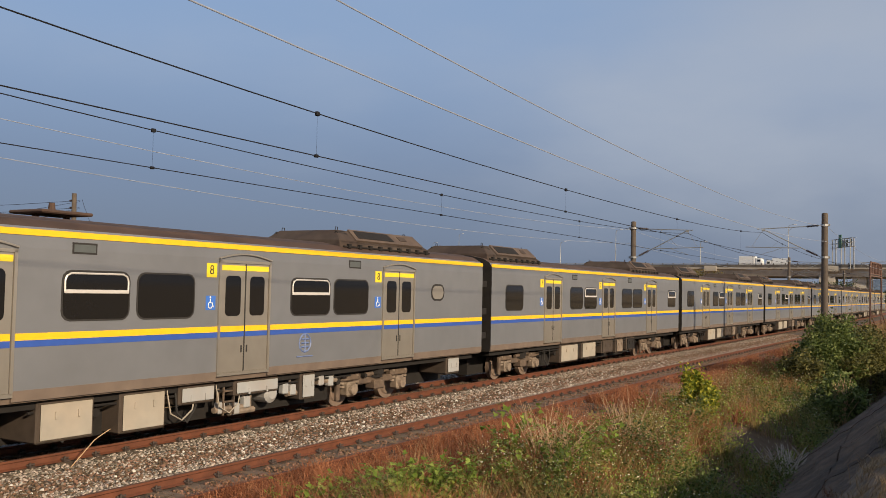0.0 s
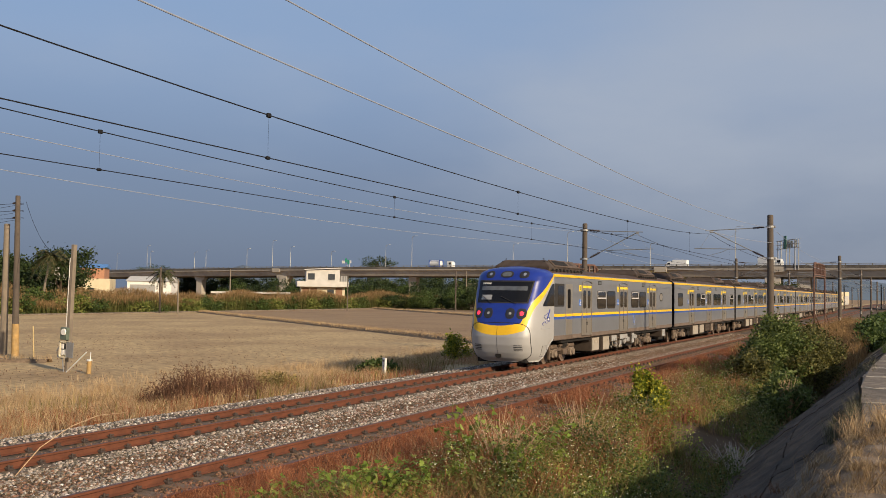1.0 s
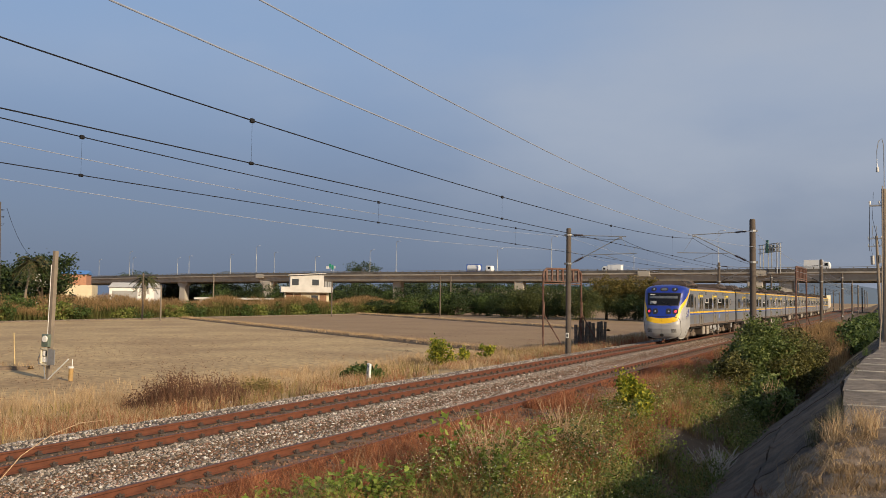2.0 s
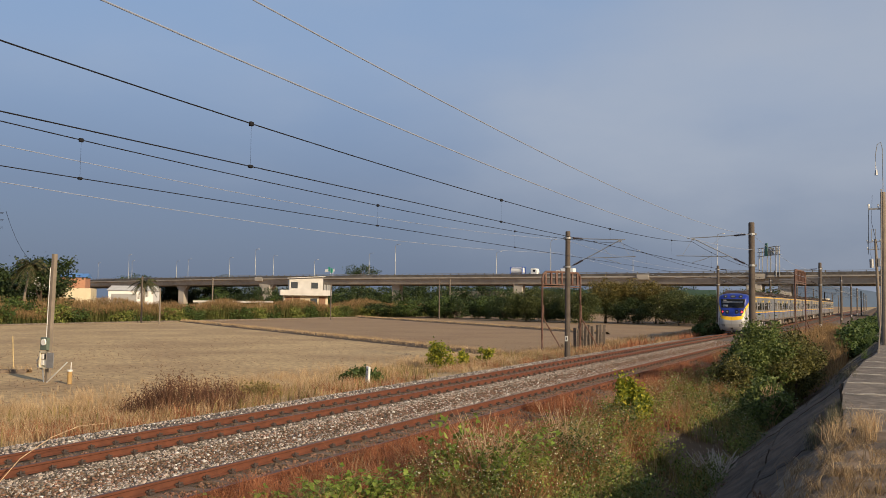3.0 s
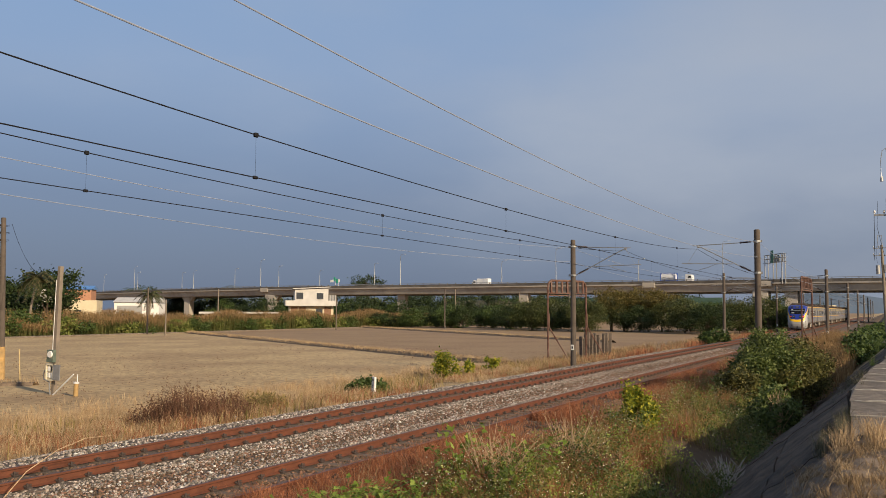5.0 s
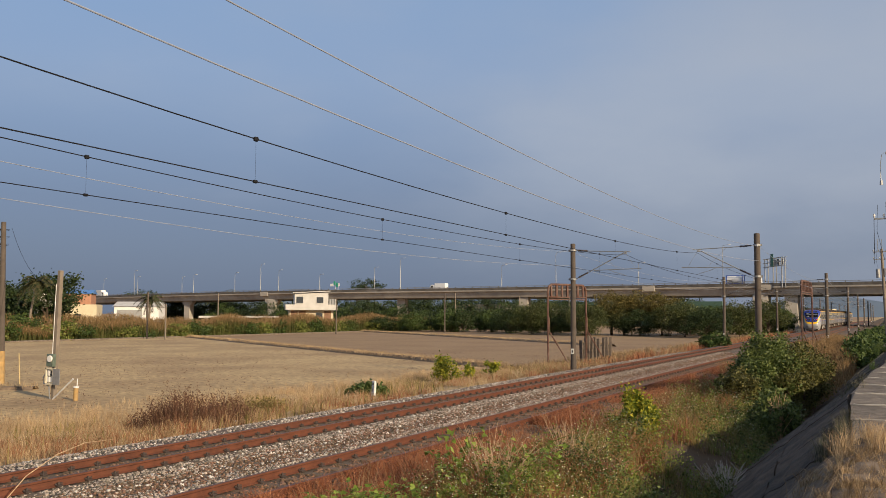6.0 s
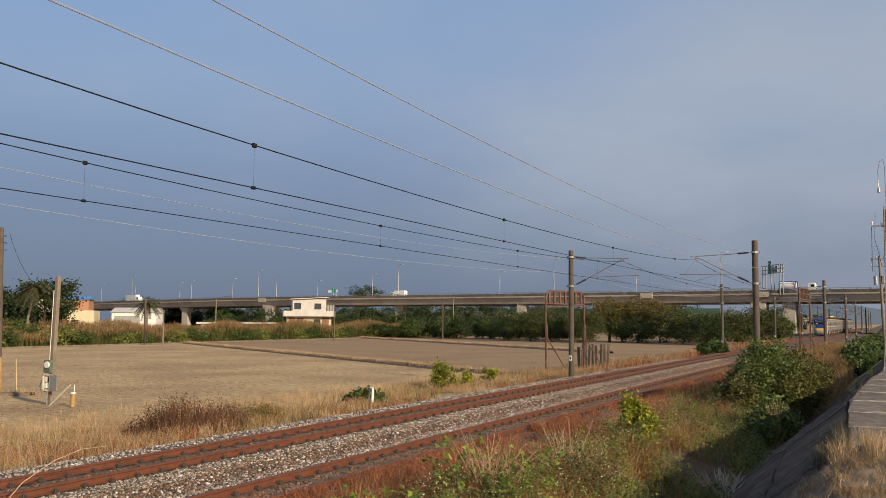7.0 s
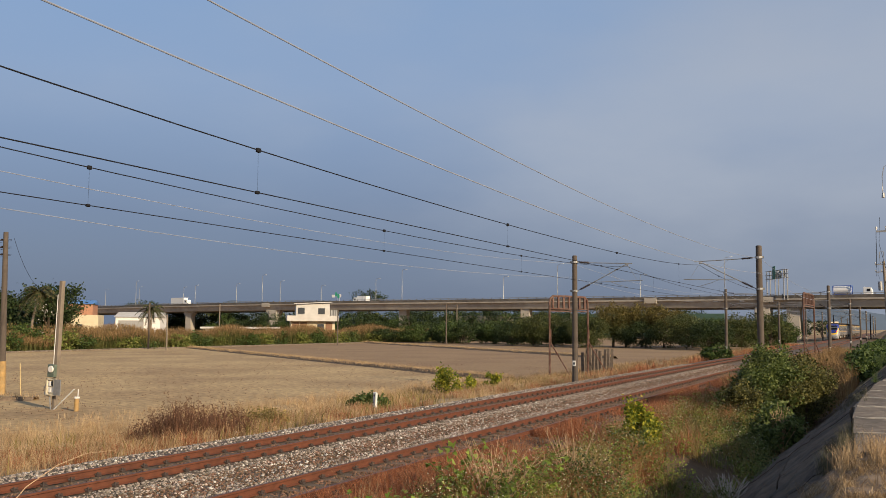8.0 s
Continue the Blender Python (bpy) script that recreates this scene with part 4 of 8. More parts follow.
def skin_disc(bm, x, z, rx, rz, seam, off, mi=0):
    """An oval plate on the nose skin, with a rim that goes back into it."""
    c = bm.verts.new(nose_skin(u_of_x(x, z), z, off) + Vector((0, seam, 0)))
    ring, back = [], []
    for k in range(20):
        a = 2 * math.pi * k / 20
        xx, zz = x + rx * math.copysign(abs(math.cos(a)) ** 0.8, math.cos(a)), z + rz * math.copysign(abs(math.sin(a)) ** 0.8, math.sin(a))
        ring.append(bm.verts.new(nose_skin(u_of_x(xx, zz), zz, off) + Vector((0, seam, 0))))
        back.append(bm.verts.new(nose_skin(u_of_x(xx, zz), zz, off - 0.03) + Vector((0, seam, 0))))
    for k in range(20):
        j = (k + 1) % 20
        bm.faces.new((c, ring[k], ring[j])).material_index = mi
        bm.faces.new((ring[k], back[k], back[j], ring[j])).material_index = mi


def skin_line(bm, pts_, seam, r, off=0.002):
    tube(bm, [nose_skin(u_of_x(x, z), z, off) + Vector((0, seam, 0)) for x, z in pts_], r, 5)


def nose(car, seam):
    us = [-1 + 2 * (0.5 - 0.5 * math.cos(math.pi * k / 120)) * 0.35 + 0.65 * 2 * k / 120 for k in range(121)]
    us = [max(min(u, 0.99999), -0.99999) for u in us]
    edge = {u: sweep_edges(u) for u in us}

    def bottom(u):
        t = max(0, abs(u) - 0.80) / 0.20
        return 0.25 + 0.80 * t ** 2.2
    bm = bmesh.new()
    rows = skin_grid(bm, us, bottom, lambda u: edge[u][0], 26, seam)
    bm.faces.new([r[0] for r in rows])
    part("nose_shell", bm, M_NOSEWHITE, car, "smooth silver-white lower nose", smooth=True)
    bm = bmesh.new()
    skin_grid(bm, us, lambda u: edge[u][0], lambda u: edge[u][1], 6, seam)
    part("nose_sweep", bm, M_YEL, car, "yellow sweep round the nose", smooth=True)
    bm = bmesh.new()
    rows = skin_grid(bm, us, lambda u: edge[u][1], lambda u: 3.87, 30, seam)
    bm.faces.new([r[-1] for r in rows])
    mask = part("nose_mask", bm, M_NOSEBLUE, car, "glossy blue upper nose", smooth=True)
    # windscreen
    for nm, ww0, ww1, z0, z1, off, mm in (("windscreen_seal", 1.04, 1.13, 2.44, 3.30, 0.004, M_RUBBER), ("windscreen", 0.99, 1.08, 2.49, 3.25, 0.010, M_GLASS)):
        bm = bmesh.new()
        rows = []
        for k in range(13):
            z = z0 + (z1 - z0) * k / 12
            w = ww0 + (ww1 - ww0) * k / 12
            rows.append([bm.verts.new(nose_skin(u_of_x(-w + 2 * w * j / 24, z), z, off) + Vector((0, seam, 0))) for j in range(25)])
        for a, b in zip(rows, rows[1:]):
            for j in range(24):
                bm.faces.new((a[j], a[j + 1], b[j + 1], b[j]))
        ws = part(nm, bm, mm, car, "dark windscreen glass" if mm is M_GLASS else "", smooth=True)
    bm = bmesh.new()
    for k in range(5):
        x = -0.92 + 0.075 * k
        box(bm, x, x + 0.055, nose_skin(u_of_x(x, 3.18), 3.18).y + seam - 0.03, nose_skin(u_of_x(x, 3.18), 3.18).y + seam + 0.02, 3.14, 3.21)
    part("number_bars", bm, M_WHITE, car, "small white plate of plain bars")
    # pale things behind the glass: desk and blind
    bm = bmesh.new()
    skin_grid(bm, [u_of_x(-0.86 + 0.055 * k, 2.62) for k in range(9)], lambda u: 2.56, lambda u: 2.74, 3, seam, 0.013)
    part("desk_reflection_plate", bm, M_UBOXG, car, "pale driver desk")
    bm = bmesh.new()
    skin_grid(bm, [u_of_x(-0.94 + 0.078 * k, 3.0) for k in range(25)], lambda u: 2.92, lambda u: 3.08, 3, seam, 0.012)
    part("sun_blind", bm, mat("sun_blind_grey", (0.10, 0.11, 0.12), 0.3), car, "grey sun blind")
    for a, b in (((-0.35, 2.42), (-0.85, 2.70)), ((0.62, 2.42), (-0.05, 2.68))):
        bm = bmesh.new()
        skin_line(bm, [(a[0] + (b[0] - a[0]) * k / 6, a[1] + (b[1] - a[1]) * k / 6) for k in range(7)], seam, 0.014, 0.035)
        part("wiper", bm, M_BLACK, car)
    # lamps
    for x in (-0.70, 0.70):
        bm = bmesh.new()
        skin_disc(bm, x, 3.52, 0.185, 0.135, seam, 0.012)
        lamp = part("headlamp", bm, M_RUBBER, car, "dark oval headlamp")
        bm = bmesh.new()
        skin_disc(bm, x, 3.52, 0.15, 0.105, seam, 0.02)
        part("lens", bm, M_LENS, lamp)
        bm = bmesh.new()
        skin_disc(bm, x + 0.02, 3.53, 0.055, 0.055, seam, 0.026)
        part("reflector", bm, M_LAMPCHROME, lamp)
    bm = bmesh.new()
    skin_disc(bm, 0, 3.53, 0.26, 0.125, seam, 0.012)
    disp = part("destination_display", bm, M_RUBBER, car, "dark destination display")
    bm = bmesh.new()
    skin_disc(bm, 0, 3.53, 0.20, 0.085, seam, 0.02)
    part("display_glass", bm, mat("display_glass_grey", (0.10, 0.11, 0.12), 0.25), disp)
    for x, red in ((-0.87, 1), (-0.44, 0), (0.44, 0), (0.87, 1)):
        bm = bmesh.new()
        skin_disc(bm, x, 2.06, 0.175, 0.195, seam, 0.012)
        lamp = part("tail_lamp" if red else "marker_lamp", bm, M_RUBBER, car, "dark round lamp housing")
        bm = bmesh.new()
        skin_disc(bm, x, 2.06, 0.145, 0.165, seam, 0.02)
        part("lens", bm, M_LENS, lamp)
        bm = bmesh.new()
        skin_disc(bm, x + 0.01, 2.06, 0.07 if red else 0.05, 0.075 if red else 0.05, seam, 0.027)
        part("red_light" if red else "reflector", bm, M_TAIL if red else M_UBOXG, lamp, "glowing red tail light" if red else "")
    # hood outline, centre joint and slits
    bm = bmesh.new()
    fine = []
    for k in range(91):
        a = radians(-50 + 280 * k / 90)
        fine.append((1.20 * math.copysign(abs(math.cos(a)) ** 0.36, math.cos(a)), 1.02 + 0.70 * math.copysign(abs(math.sin(a)) ** 0.5, math.sin(a))))
    skin_line(bm, fine, seam, 0.013)
    part("hood_joint", bm, M_RUBBER, car, "thin black joint line")
    bm = bmesh.new()
    skin_line(bm, [(0, 0.42 + 1.2 * k / 20) for k in range(21)], seam, 0.004)
    part("hood_joint", bm, M_RUBBER, car)
    for x in (-0.80, 0.80):
        for k in range(4):
            bm = bmesh.new()
            skin_line(bm, [(x - 0.15 + 0.06 * j, 0.70 + 0.062 * k) for j in range(6)], seam, 0.015)
            part("slit", bm, M_BLACK, car)
    # slanted side window of the cab, side marks and hatch
    for s in (1, -1):
        bm = bmesh.new()
        rows = []
        for k in range(13):
            d = 0.015 + 1.03 * k / 12
            top = float(np.interp(d, [0, 0.25, 0.60, 1.05], [3.21, 3.19, 2.88, 2.40]))
            rows.append([bm.verts.new(nose_skin(u_of_d(d, z, s), z, 0.006) + Vector((0, seam, 0))) for z in (2.34, 2.34 + (top - 2.34) * 0.33, 2.34 + (top - 2.34) * 0.66, top)])
        for a, b in zip(rows, rows[1:]):
            for j in range(3):
                bm.faces.new((a[j], a[j + 1], b[j + 1], b[j]))
        bmesh.ops.recalc_face_normals(bm, faces=bm.faces[:])
        part("cab_quarter_window", bm, M_GLASS, car, "dark slanted cab window")

        def mark(d, z):
            return nose_skin(u_of_d(d, z, s), z, 0.006) + Vector((0, seam, 0))
        bm = bmesh.new()
        tube(bm, [mark(1.05 - 0.25 * k / 12 + 0.13 * math.sin(k * 0.95), 1.62 + 0.48 * k / 12) for k in range(13)], 0.012, 4)
        tube(bm, [mark(0.80 + 0.09 * math.cos(k * 0.6), 1.78 + 0.10 * math.sin(k * 0.6)) for k in range(11)], 0.009, 4)
        tube(bm, [mark(0.56 + 0.08 * math.cos(k * 0.6), 1.84 + 0.09 * math.sin(k * 0.6)) for k in range(11)], 0.010, 4)
        tube(bm, [mark(0.72 - 0.04 * k, 1.88 + 0.055 * k) for k in range(7)], 0.028, 4)
        part("emblem", bm, M_NOSEBLUE, car, "dark blue looped emblem")
        bm = bmesh.new()
        tube(bm, [mark(1.22 - 0.09 * k, 1.50) for k in range(9)], 0.012, 4)
        part("caption_bar", bm, M_UBOXG, car, "thin grey caption bar")
        bm = bmesh.new()
        for a, b in (((1.05, 0.45), (1.05, 0.85)), ((0.62, 0.45), (0.62, 0.85)), ((1.05, 0.85), (0.62, 0.85)), ((1.05, 0.45), (0.62, 0.45))):
            tube(bm, [mark(a[0] + (b[0] - a[0]) * k / 4, a[1] + (b[1] - a[1]) * k / 4) for k in range(5)], 0.004, 4)
        part("hatch", bm, M_UNDER, car)
    # coupler pocket and plough under the nose
    bm = bmesh.new()
    box(bm, -1.0, 1.0, seam - 1.7, seam - 0.2, 0.22, 0.5, 0.03)
    cyl(bm, (0, seam - 1.4, 0.5), (0, seam - 2.0, 0.5), 0.12, n=10)
    box(bm, 1.05, 1.15, seam - 0.9, seam - 0.75, 0.12, 0.42, 0.01)
    part("under_nose", bm, M_UNDER, car)


END_CAR = end_car()
CARS = [END_CAR]
first = middle_car()
CARS.append(first)
for i in range(6):
    CARS.append(copy_thing(first, pose(0, 0, 0)))


# ---- overhead line ----
def catenary_pole(side, y, top):
    """A spun concrete mast with its cantilever; side -1 stands beyond track one, 1 beside track two."""
    c, off = (T1, -3.15) if side < 0 else (T2, 3.12)
    x = c + off + bend(y)
    p = thing("overhead_line_mast", "round concrete overhead line mast with steel cantilever arm", "mast", pose(x, y, 0, random.uniform(-0.3, 0.3), random.uniform(-0.3, 0.3), 0), "overhead line masts")
    bm = bmesh.new()
    cyl(bm, (0, 0, -0.9), (0, 0, top), 0.185 if side > 0 else 0.17, 0.155 if side > 0 else 0.14, 18)
    cyl(bm, (0, 0, top), (0, 0, top + 0.03), 0.13, 0.10, 18)
    part("pole", bm, M_POLE, p, smooth=False)
    s = -side                      # towards the track
    t = abs(off)
    for z in (6.55, 4.87):
        bm = bmesh.new()
        cyl(bm, (0, 0, z - 0.05), (0, 0, z + 0.05), 0.20, n=14)
        box(bm, min(-0.26 * s, -0.16 * s), max(-0.26 * s, -0.16 * s), -0.05, 0.05, z - 0.06, z + 0.06)
        part("clamp", bm, M_IRON, p)
    # insulators
    for (xa, za), (xb, zb) in (((0.30, 6.54), (0.88, 6.50)), ((0.34, 4.97), (0.90, 5.25))):
        bm = bmesh.new()
        a, b = Vector((xa * s, 0, za)), Vector((xb * s, 0, zb))
        cyl(bm, a, b, 0.035, n=8)
        for k in range(9):
            q = a.lerp(b, 0.08 + 0.84 * k / 8)
            q2 = a.lerp(b, 0.12 + 0.84 * k / 8)
            cyl(bm, q, q2, 0.075, 0.045, 10)
        part("insulator", bm, M_INSUL, p, "dark brown ribbed insulator")
    bm = bmesh.new()
    cyl(bm, (0.17 * s, 0, 6.55), (0.32 * s, 0, 6.54), 0.022, n=6)
    cyl(bm, (0.17 * s, 0, 4.88), (0.36 * s, 0, 4.98), 0.022, n=6)
    cyl(bm, (0.86 * s, 0, 6.50), ((t + 0.25) * s, 0, 6.40), 0.024, n=8)          # top tube
    cyl(bm, (0.88 * s, 0, 5.24), ((t - 0.08) * s, 0, 6.37), 0.026, n=8)          # diagonal
    cyl(bm, (1.25 * s, 0, 5.37), ((t + 0.85) * s, 0, 5.44), 0.022, n=8)          # registration tube
    cyl(bm, ((t - 0.05) * s, 0, 6.36), ((t + 0.55) * s, 0, 5.42), 0.008, n=5)
    cyl(bm, (1.6 * s, 0, 6.44), ((t - 0.5) * s, 0, 5.40), 0.006, n=5)
    tube(bm, [((t - 1.0) * s, 0, 5.38), ((t - 0.6) * s, 0, 5.22), ((t - 0.15) * s, 0, 5.10), (t * s, 0, 5.03)], 0.014, 6)
    box(bm, min((t + 0.02) * s, (t - 0.14) * s), max((t + 0.02) * s, (t - 0.14) * s), -0.04, 0.04, 6.28, 6.42)
    part("cantilever", bm, M_IRON, p, "thin galvanised steel cantilever")
    bm = bmesh.new()
    box(bm, -0.09, 0.09, -0.205, -0.185, 0.55, 0.85, 0.005)
    part("number_plate", bm, M_WHITE, p, "small white plate")
    bm = bmesh.new()
    box(bm, -0.05, 0.05, -0.208, -0.204, 0.62, 0.78)
    part("plate_marks", bm, M_BLACK, p)
    return p


for k in range(1, 9):
    catenary_pole(-1, 50.0 * k, 6.92)
    catenary_pole(1, 50.0 * k, 7.16)


def wire(name, pts, r, material, label):
    bm = bmesh.new()
    tube(bm, pts, r, 6)
    return tagged(link(name, bm, material), label, "wire")


def line_wires():
    for c in (T1, T2):
        for name, zf, r in (("contact_wire", lambda y: 5.02, 0.0095), ("messenger_wire", lambda y: 5.62 + 0.38 * ((y % 50 - 25) / 25) ** 2 + 0.22 * ((y % 50 - 25) / 25) ** 4, 0.0105)):
            pts = [(c + bend(y), y, zf(y)) for y in np.arange(-50, 352, 2.5)]
            wire(name, pts, r, M_WIREDARK, "dark copper overhead wire above the track")
        for y in np.arange(-10.1, 330, 11.0):
            if abs((y + 5) % 50 - 5) < 3:
                continue
            zm = 5.62 + 0.38 * ((y % 50 - 25) / 25) ** 2 + 0.22 * ((y % 50 - 25) / 25) ** 4
            d = thing("dropper", "thin dropper wire with clamps between overhead wires", "dropper wire", pose(c + bend(y), y, 0), "droppers")
            bm = bmesh.new()
            cyl(bm, (0, 0, 5.02), (0, 0, zm), 0.002, n=5)
            part("strand", bm, M_WIREDARK, d)
            for zz, h in ((5.02, 0.035), (zm, 0.05)):
                bm = bmesh.new()
                box(bm, -0.03, 0.03, -0.045, 0.045, zz - h * 0.8, zz + h * 0.7, 0.012)
                part("clamp", bm, M_WIREDARK, d)
    # feeder and earth wires carried on the masts
    for c, off, z0, zs in ((T1, -3.33, 6.48, 0.62), (T1, -3.33, 5.68, 0.60), (T2, 3.22, 6.48, 0.66), (T2, 3.22, 5.70, 0.58)):
        pts = [(c + off + bend(y), y, z0 - zs * (1 - ((y % 50 - 25) / 25) ** 2)) for y in np.arange(-50, 352, 2.5)]
        wire("feeder_wire", pts, 0.0095, M_WIRELIGHT, "pale aluminium wire strung from mast to mast")


line_wires()


# ---- crossing gates and fences ----
def height_gate(a, b, top, name="height_gauge_frame"):
    """A rusted portal of bent rails with a barred headboard and raking struts."""
    a, b = Vector(a), Vector(b)
    d = (b - a)
    w = d.length
    ang = math.degrees(math.atan2(d.y, d.x))
    g = thing(name, "rusted steel height gauge frame beside the railway", "gauge frame", pose(a.x, a.y, 0, 0, 0, ang), "height gauge frames")
    z0 = -0.9
    bm = bmesh.new()
    tube(bm, [(0, 0, z0), (0, 0, top - 0.5), (0.1, 0, top - 0.2), (0.35, 0, top - 0.02), (w / 2, 0, top), (w - 0.35, 0, top - 0.02), (w - 0.1, 0, top - 0.2), (w, 0, top - 0.5), (w, 0, z0)], 0.085, 8)
    part("portal", bm, M_RUSTFRAME, g)
    for z in (top - 1.15, top - 0.98):
        bm = bmesh.new()
        box(bm, 0.02, w - 0.02, -0.04, 0.04, z, z + 0.08)
        part("crossbar", bm, M_RUSTFRAME, g)
    for k in range(7):
        bm = bmesh.new()
        x = w * (k + 0.6) / 7.2
        box(bm, x - 0.09, x + 0.09, -0.05, 0.05, top - 0.92, top - 0.03)
        part("upright_bar", bm, M_RUSTFRAME, g)
    for x, s in ((0, 1), (w, 1)):
        bm = bmesh.new()
        cyl(bm, (x + 0.12, 0, 1.6), (x + 1.5 * s, -0.6, z0 + 0.2), 0.05, n=6)
        cyl(bm, (x + 0.12, 0, 1.6), (x + 0.12, 0, 2.6), 0.05, n=6)
        part("strut", bm, M_RUSTFRAME, g)


height_gate((-22.35, 62.2), (-20.75, 66.3), 5.05)
height_gate((-6.45, 80.0), (-6.15, 87.0), 5.75)


def sleeper_fence():
    f = thing("timber_fence", "row of weathered upright old timber sleepers", "fence")
    y = 66.6
    for k in range(9):
        bm = bmesh.new()
        h = 1.05 + random.uniform(-0.15, 0.25)
        box(bm, -0.11, 0.11, -0.1, 0.1, -1.2, h - 0.1, 0.02)
        o = part("post", bm, M_DARKWOOD, f)
        o.matrix_basis = pose(-21.25 + 0.15 * k + (0.12 if k > 5 else 0), y + 0.42 * k, 0, random.uniform(-4, 4), random.uniform(-4, 4), random.uniform(-15, 15))


sleeper_fence()


def small_marker(x, y, h, label, material=M_WHITE, lean=0.0, marks=True):
    z = ground_z(x, y)
    m = thing("line_marker", label, "marker post", pose(x, y, z, 0, lean, -30))
    bm = bmesh.new()
    box(bm, -0.11, 0.11, -0.05, 0.05, -0.2, h, 0.015)
    part("post", bm, material, m)
    if marks:
        bm = bmesh.new()
        for dx in (-0.045, 0.0, 0.045):
            box(bm, dx - 0.012, dx + 0.012, -0.056, -0.049, h - 0.16, h - 0.08)
        box(bm, -0.015, 0.015, -0.056, -0.049, h * 0.45, h * 0.45 + 0.14)
        part("marks", bm, M_BLACK, m, "dark painted marks")
    return m


small_marker(-19.0, 31.8, 0.80, "white concrete line marker post with dark marks", lean=5)
small_marker(-18.2, 22.2, 0.20, "small white painted stone by the ballast", marks=False)


# ---- poles and meter in the field ----
def field_poles():
    p = thing("utility_pole", "tall grey-brown utility pole with faded yellow base", "utility pole", pose(-42.8, 32.7, -1.0, 0, -1.6, 0))
    bm = bmesh.new()
    cyl(bm, (0, 0, -0.3), (0, 0, 8.75), 0.19, 0.125, 14)
    part("pole", bm, M_POLE, p)
    bm = bmesh.new()
    cyl(bm, (0, 0, 0.0), (0, 0, 1.75), 0.196, 0.190, 14)
    part("yellow_base", bm, M_YELLOWP, p, "faded yellow painted base")
    for z in (8.35, 7.95, 7.55):
        bm = bmesh.new()
        cyl(bm, (-0.12, 0, z), (-0.42, 0, z), 0.03, 0.03, 8)
        for k in range(3):
            cyl(bm, (-0.2 - 0.07 * k, 0, z), (-0.23 - 0.07 * k, 0, z), 0.06, 0.045, 8)
        part("insulator", bm, M_INSUL, p)
    p2 = thing("utility_pole", "shorter pale concrete pole beside the utility pole", "utility pole", pose(-44.15, 33.0, -1.0, 0, -0.8, 0))
    bm = bmesh.new()
    cyl(bm, (0, 0, -0.3), (0, 0, 7.25), 0.20, 0.15, 14)
    part("pole", bm, M_POLE_L, p2)
    st = thing("bamboo_stake", "pale thin stake standing by the poles", "stake", pose(-41.8, 33.1, -1.0, 0, -5, 0))
    bm = bmesh.new()
    cyl(bm, (0, 0, -0.1), (0, 0, 1.65), 0.03, 0.025, 6)
    part("cane", bm, mat("cane", (0.50, 0.38, 0.18), 0.8), st)
    # meter pole
    m = thing("meter_pole", "square concrete meter pole with conduit and open fuse box", "meter pole", pose(-33.5, 28.3, -1.0, 0, 1.9, 0))
    bm = bmesh.new()
    box(bm, -0.095, 0.095, -0.095, 0.095, -0.3, 5.72, 0.02)
    part("pole", bm, M_POLE_L, m)
    bm = bmesh.new()
    cyl(bm, (-0.135, -0.08, 1.6), (-0.135, -0.08, 5.1), 0.018, n=8)
    part("conduit", bm, M_WHITE, m, "white conduit pipe")
    bm = bmesh.new()
    box(bm, -0.25, 0.18, -0.30, -0.13, 1.42, 1.98, 0.02)
    mb = part("meter_box", bm, mat("meter_green", (0.10, 0.13, 0.10), 0.6), m, "dark green electricity meter box")
    bm = bmesh.new()
    cyl(bm, (0.0, -0.30, 1.78), (0.0, -0.36, 1.78), 0.15, 0.14, 16)
    part("meter_dial", bm, M_WHITE, mb, "round white meter dial")
    bm = bmesh.new()
    box(bm, -0.30, -0.24, -0.28, -0.13, 0.65, 1.36)
    box(bm, 0.16, 0.22, -0.28, -0.13, 0.65, 1.36)
    box(bm, -0.30, 0.22, -0.28, -0.13, 1.30, 1.36)
    box(bm, -0.30, 0.22, -0.28, -0.13, 0.62, 0.68)
    box(bm, -0.28, 0.20, -0.15, -0.13, 0.66, 1.34)
    fb = part("fuse_box", bm, M_UBOX2, m, "open cream fuse box")
    for zz in (0.74, 1.02):
        for xx in (-0.20, 0.0):
            bm = bmesh.new()
            box(bm, xx, xx + 0.15, -0.24, -0.15, zz, zz + 0.22, 0.01)
            part("switch", bm, M_WHITE if (zz < 1 or xx < -0.1) else M_BLACK, fb)
    bm = bmesh.new()
    box(bm, 0.22, 0.64, -0.30, -0.27, 0.66, 1.34, 0.005)
    part("box_lid", bm, M_IRON, fb, "open grey lid")
    bm = bmesh.new()
    tube(bm, [(-0.3, -0.2, 1.2), (-0.5, -0.2, 0.9), (-0.45, -0.2, 0.65), (-0.1, -0.2, 0.55), (-0.02, -0.2, 0.1), (0.05, -0.2, -0.2)], 0.03, 6)
    part("cable", bm, M_IRON, m)
    t = thing("well_pipe", "rusty yellow pipe stub with a pale cap", "pipe", pose(-31.9, 28.1, -1.0, 0, 2, 0))
    bm = bmesh.new()
    cyl(bm, (0, 0, -0.2), (0, 0, 0.55), 0.10, 0.10, 14)
    part("pipe", bm, M_YELLOWP, t)
    bm = bmesh.new()
    cyl(bm, (0, 0, 0.55), (0, 0, 0.62), 0.12, 0.12, 14)
    cyl(bm, (0.05, 0, 0.6), (0.05, 0, 0.95), 0.02, n=6)
    part("cap", bm, M_WHITE, t)
    bm = bmesh.new()
    cyl(bm, (-33.2, 28.0, -1.0), (-31.85, 27.9, -0.05), 0.030, n=6)
    tagged(link("loose_plank", bm, M_WHITE), "pale pole leaning across to the pipe stub", "plank")
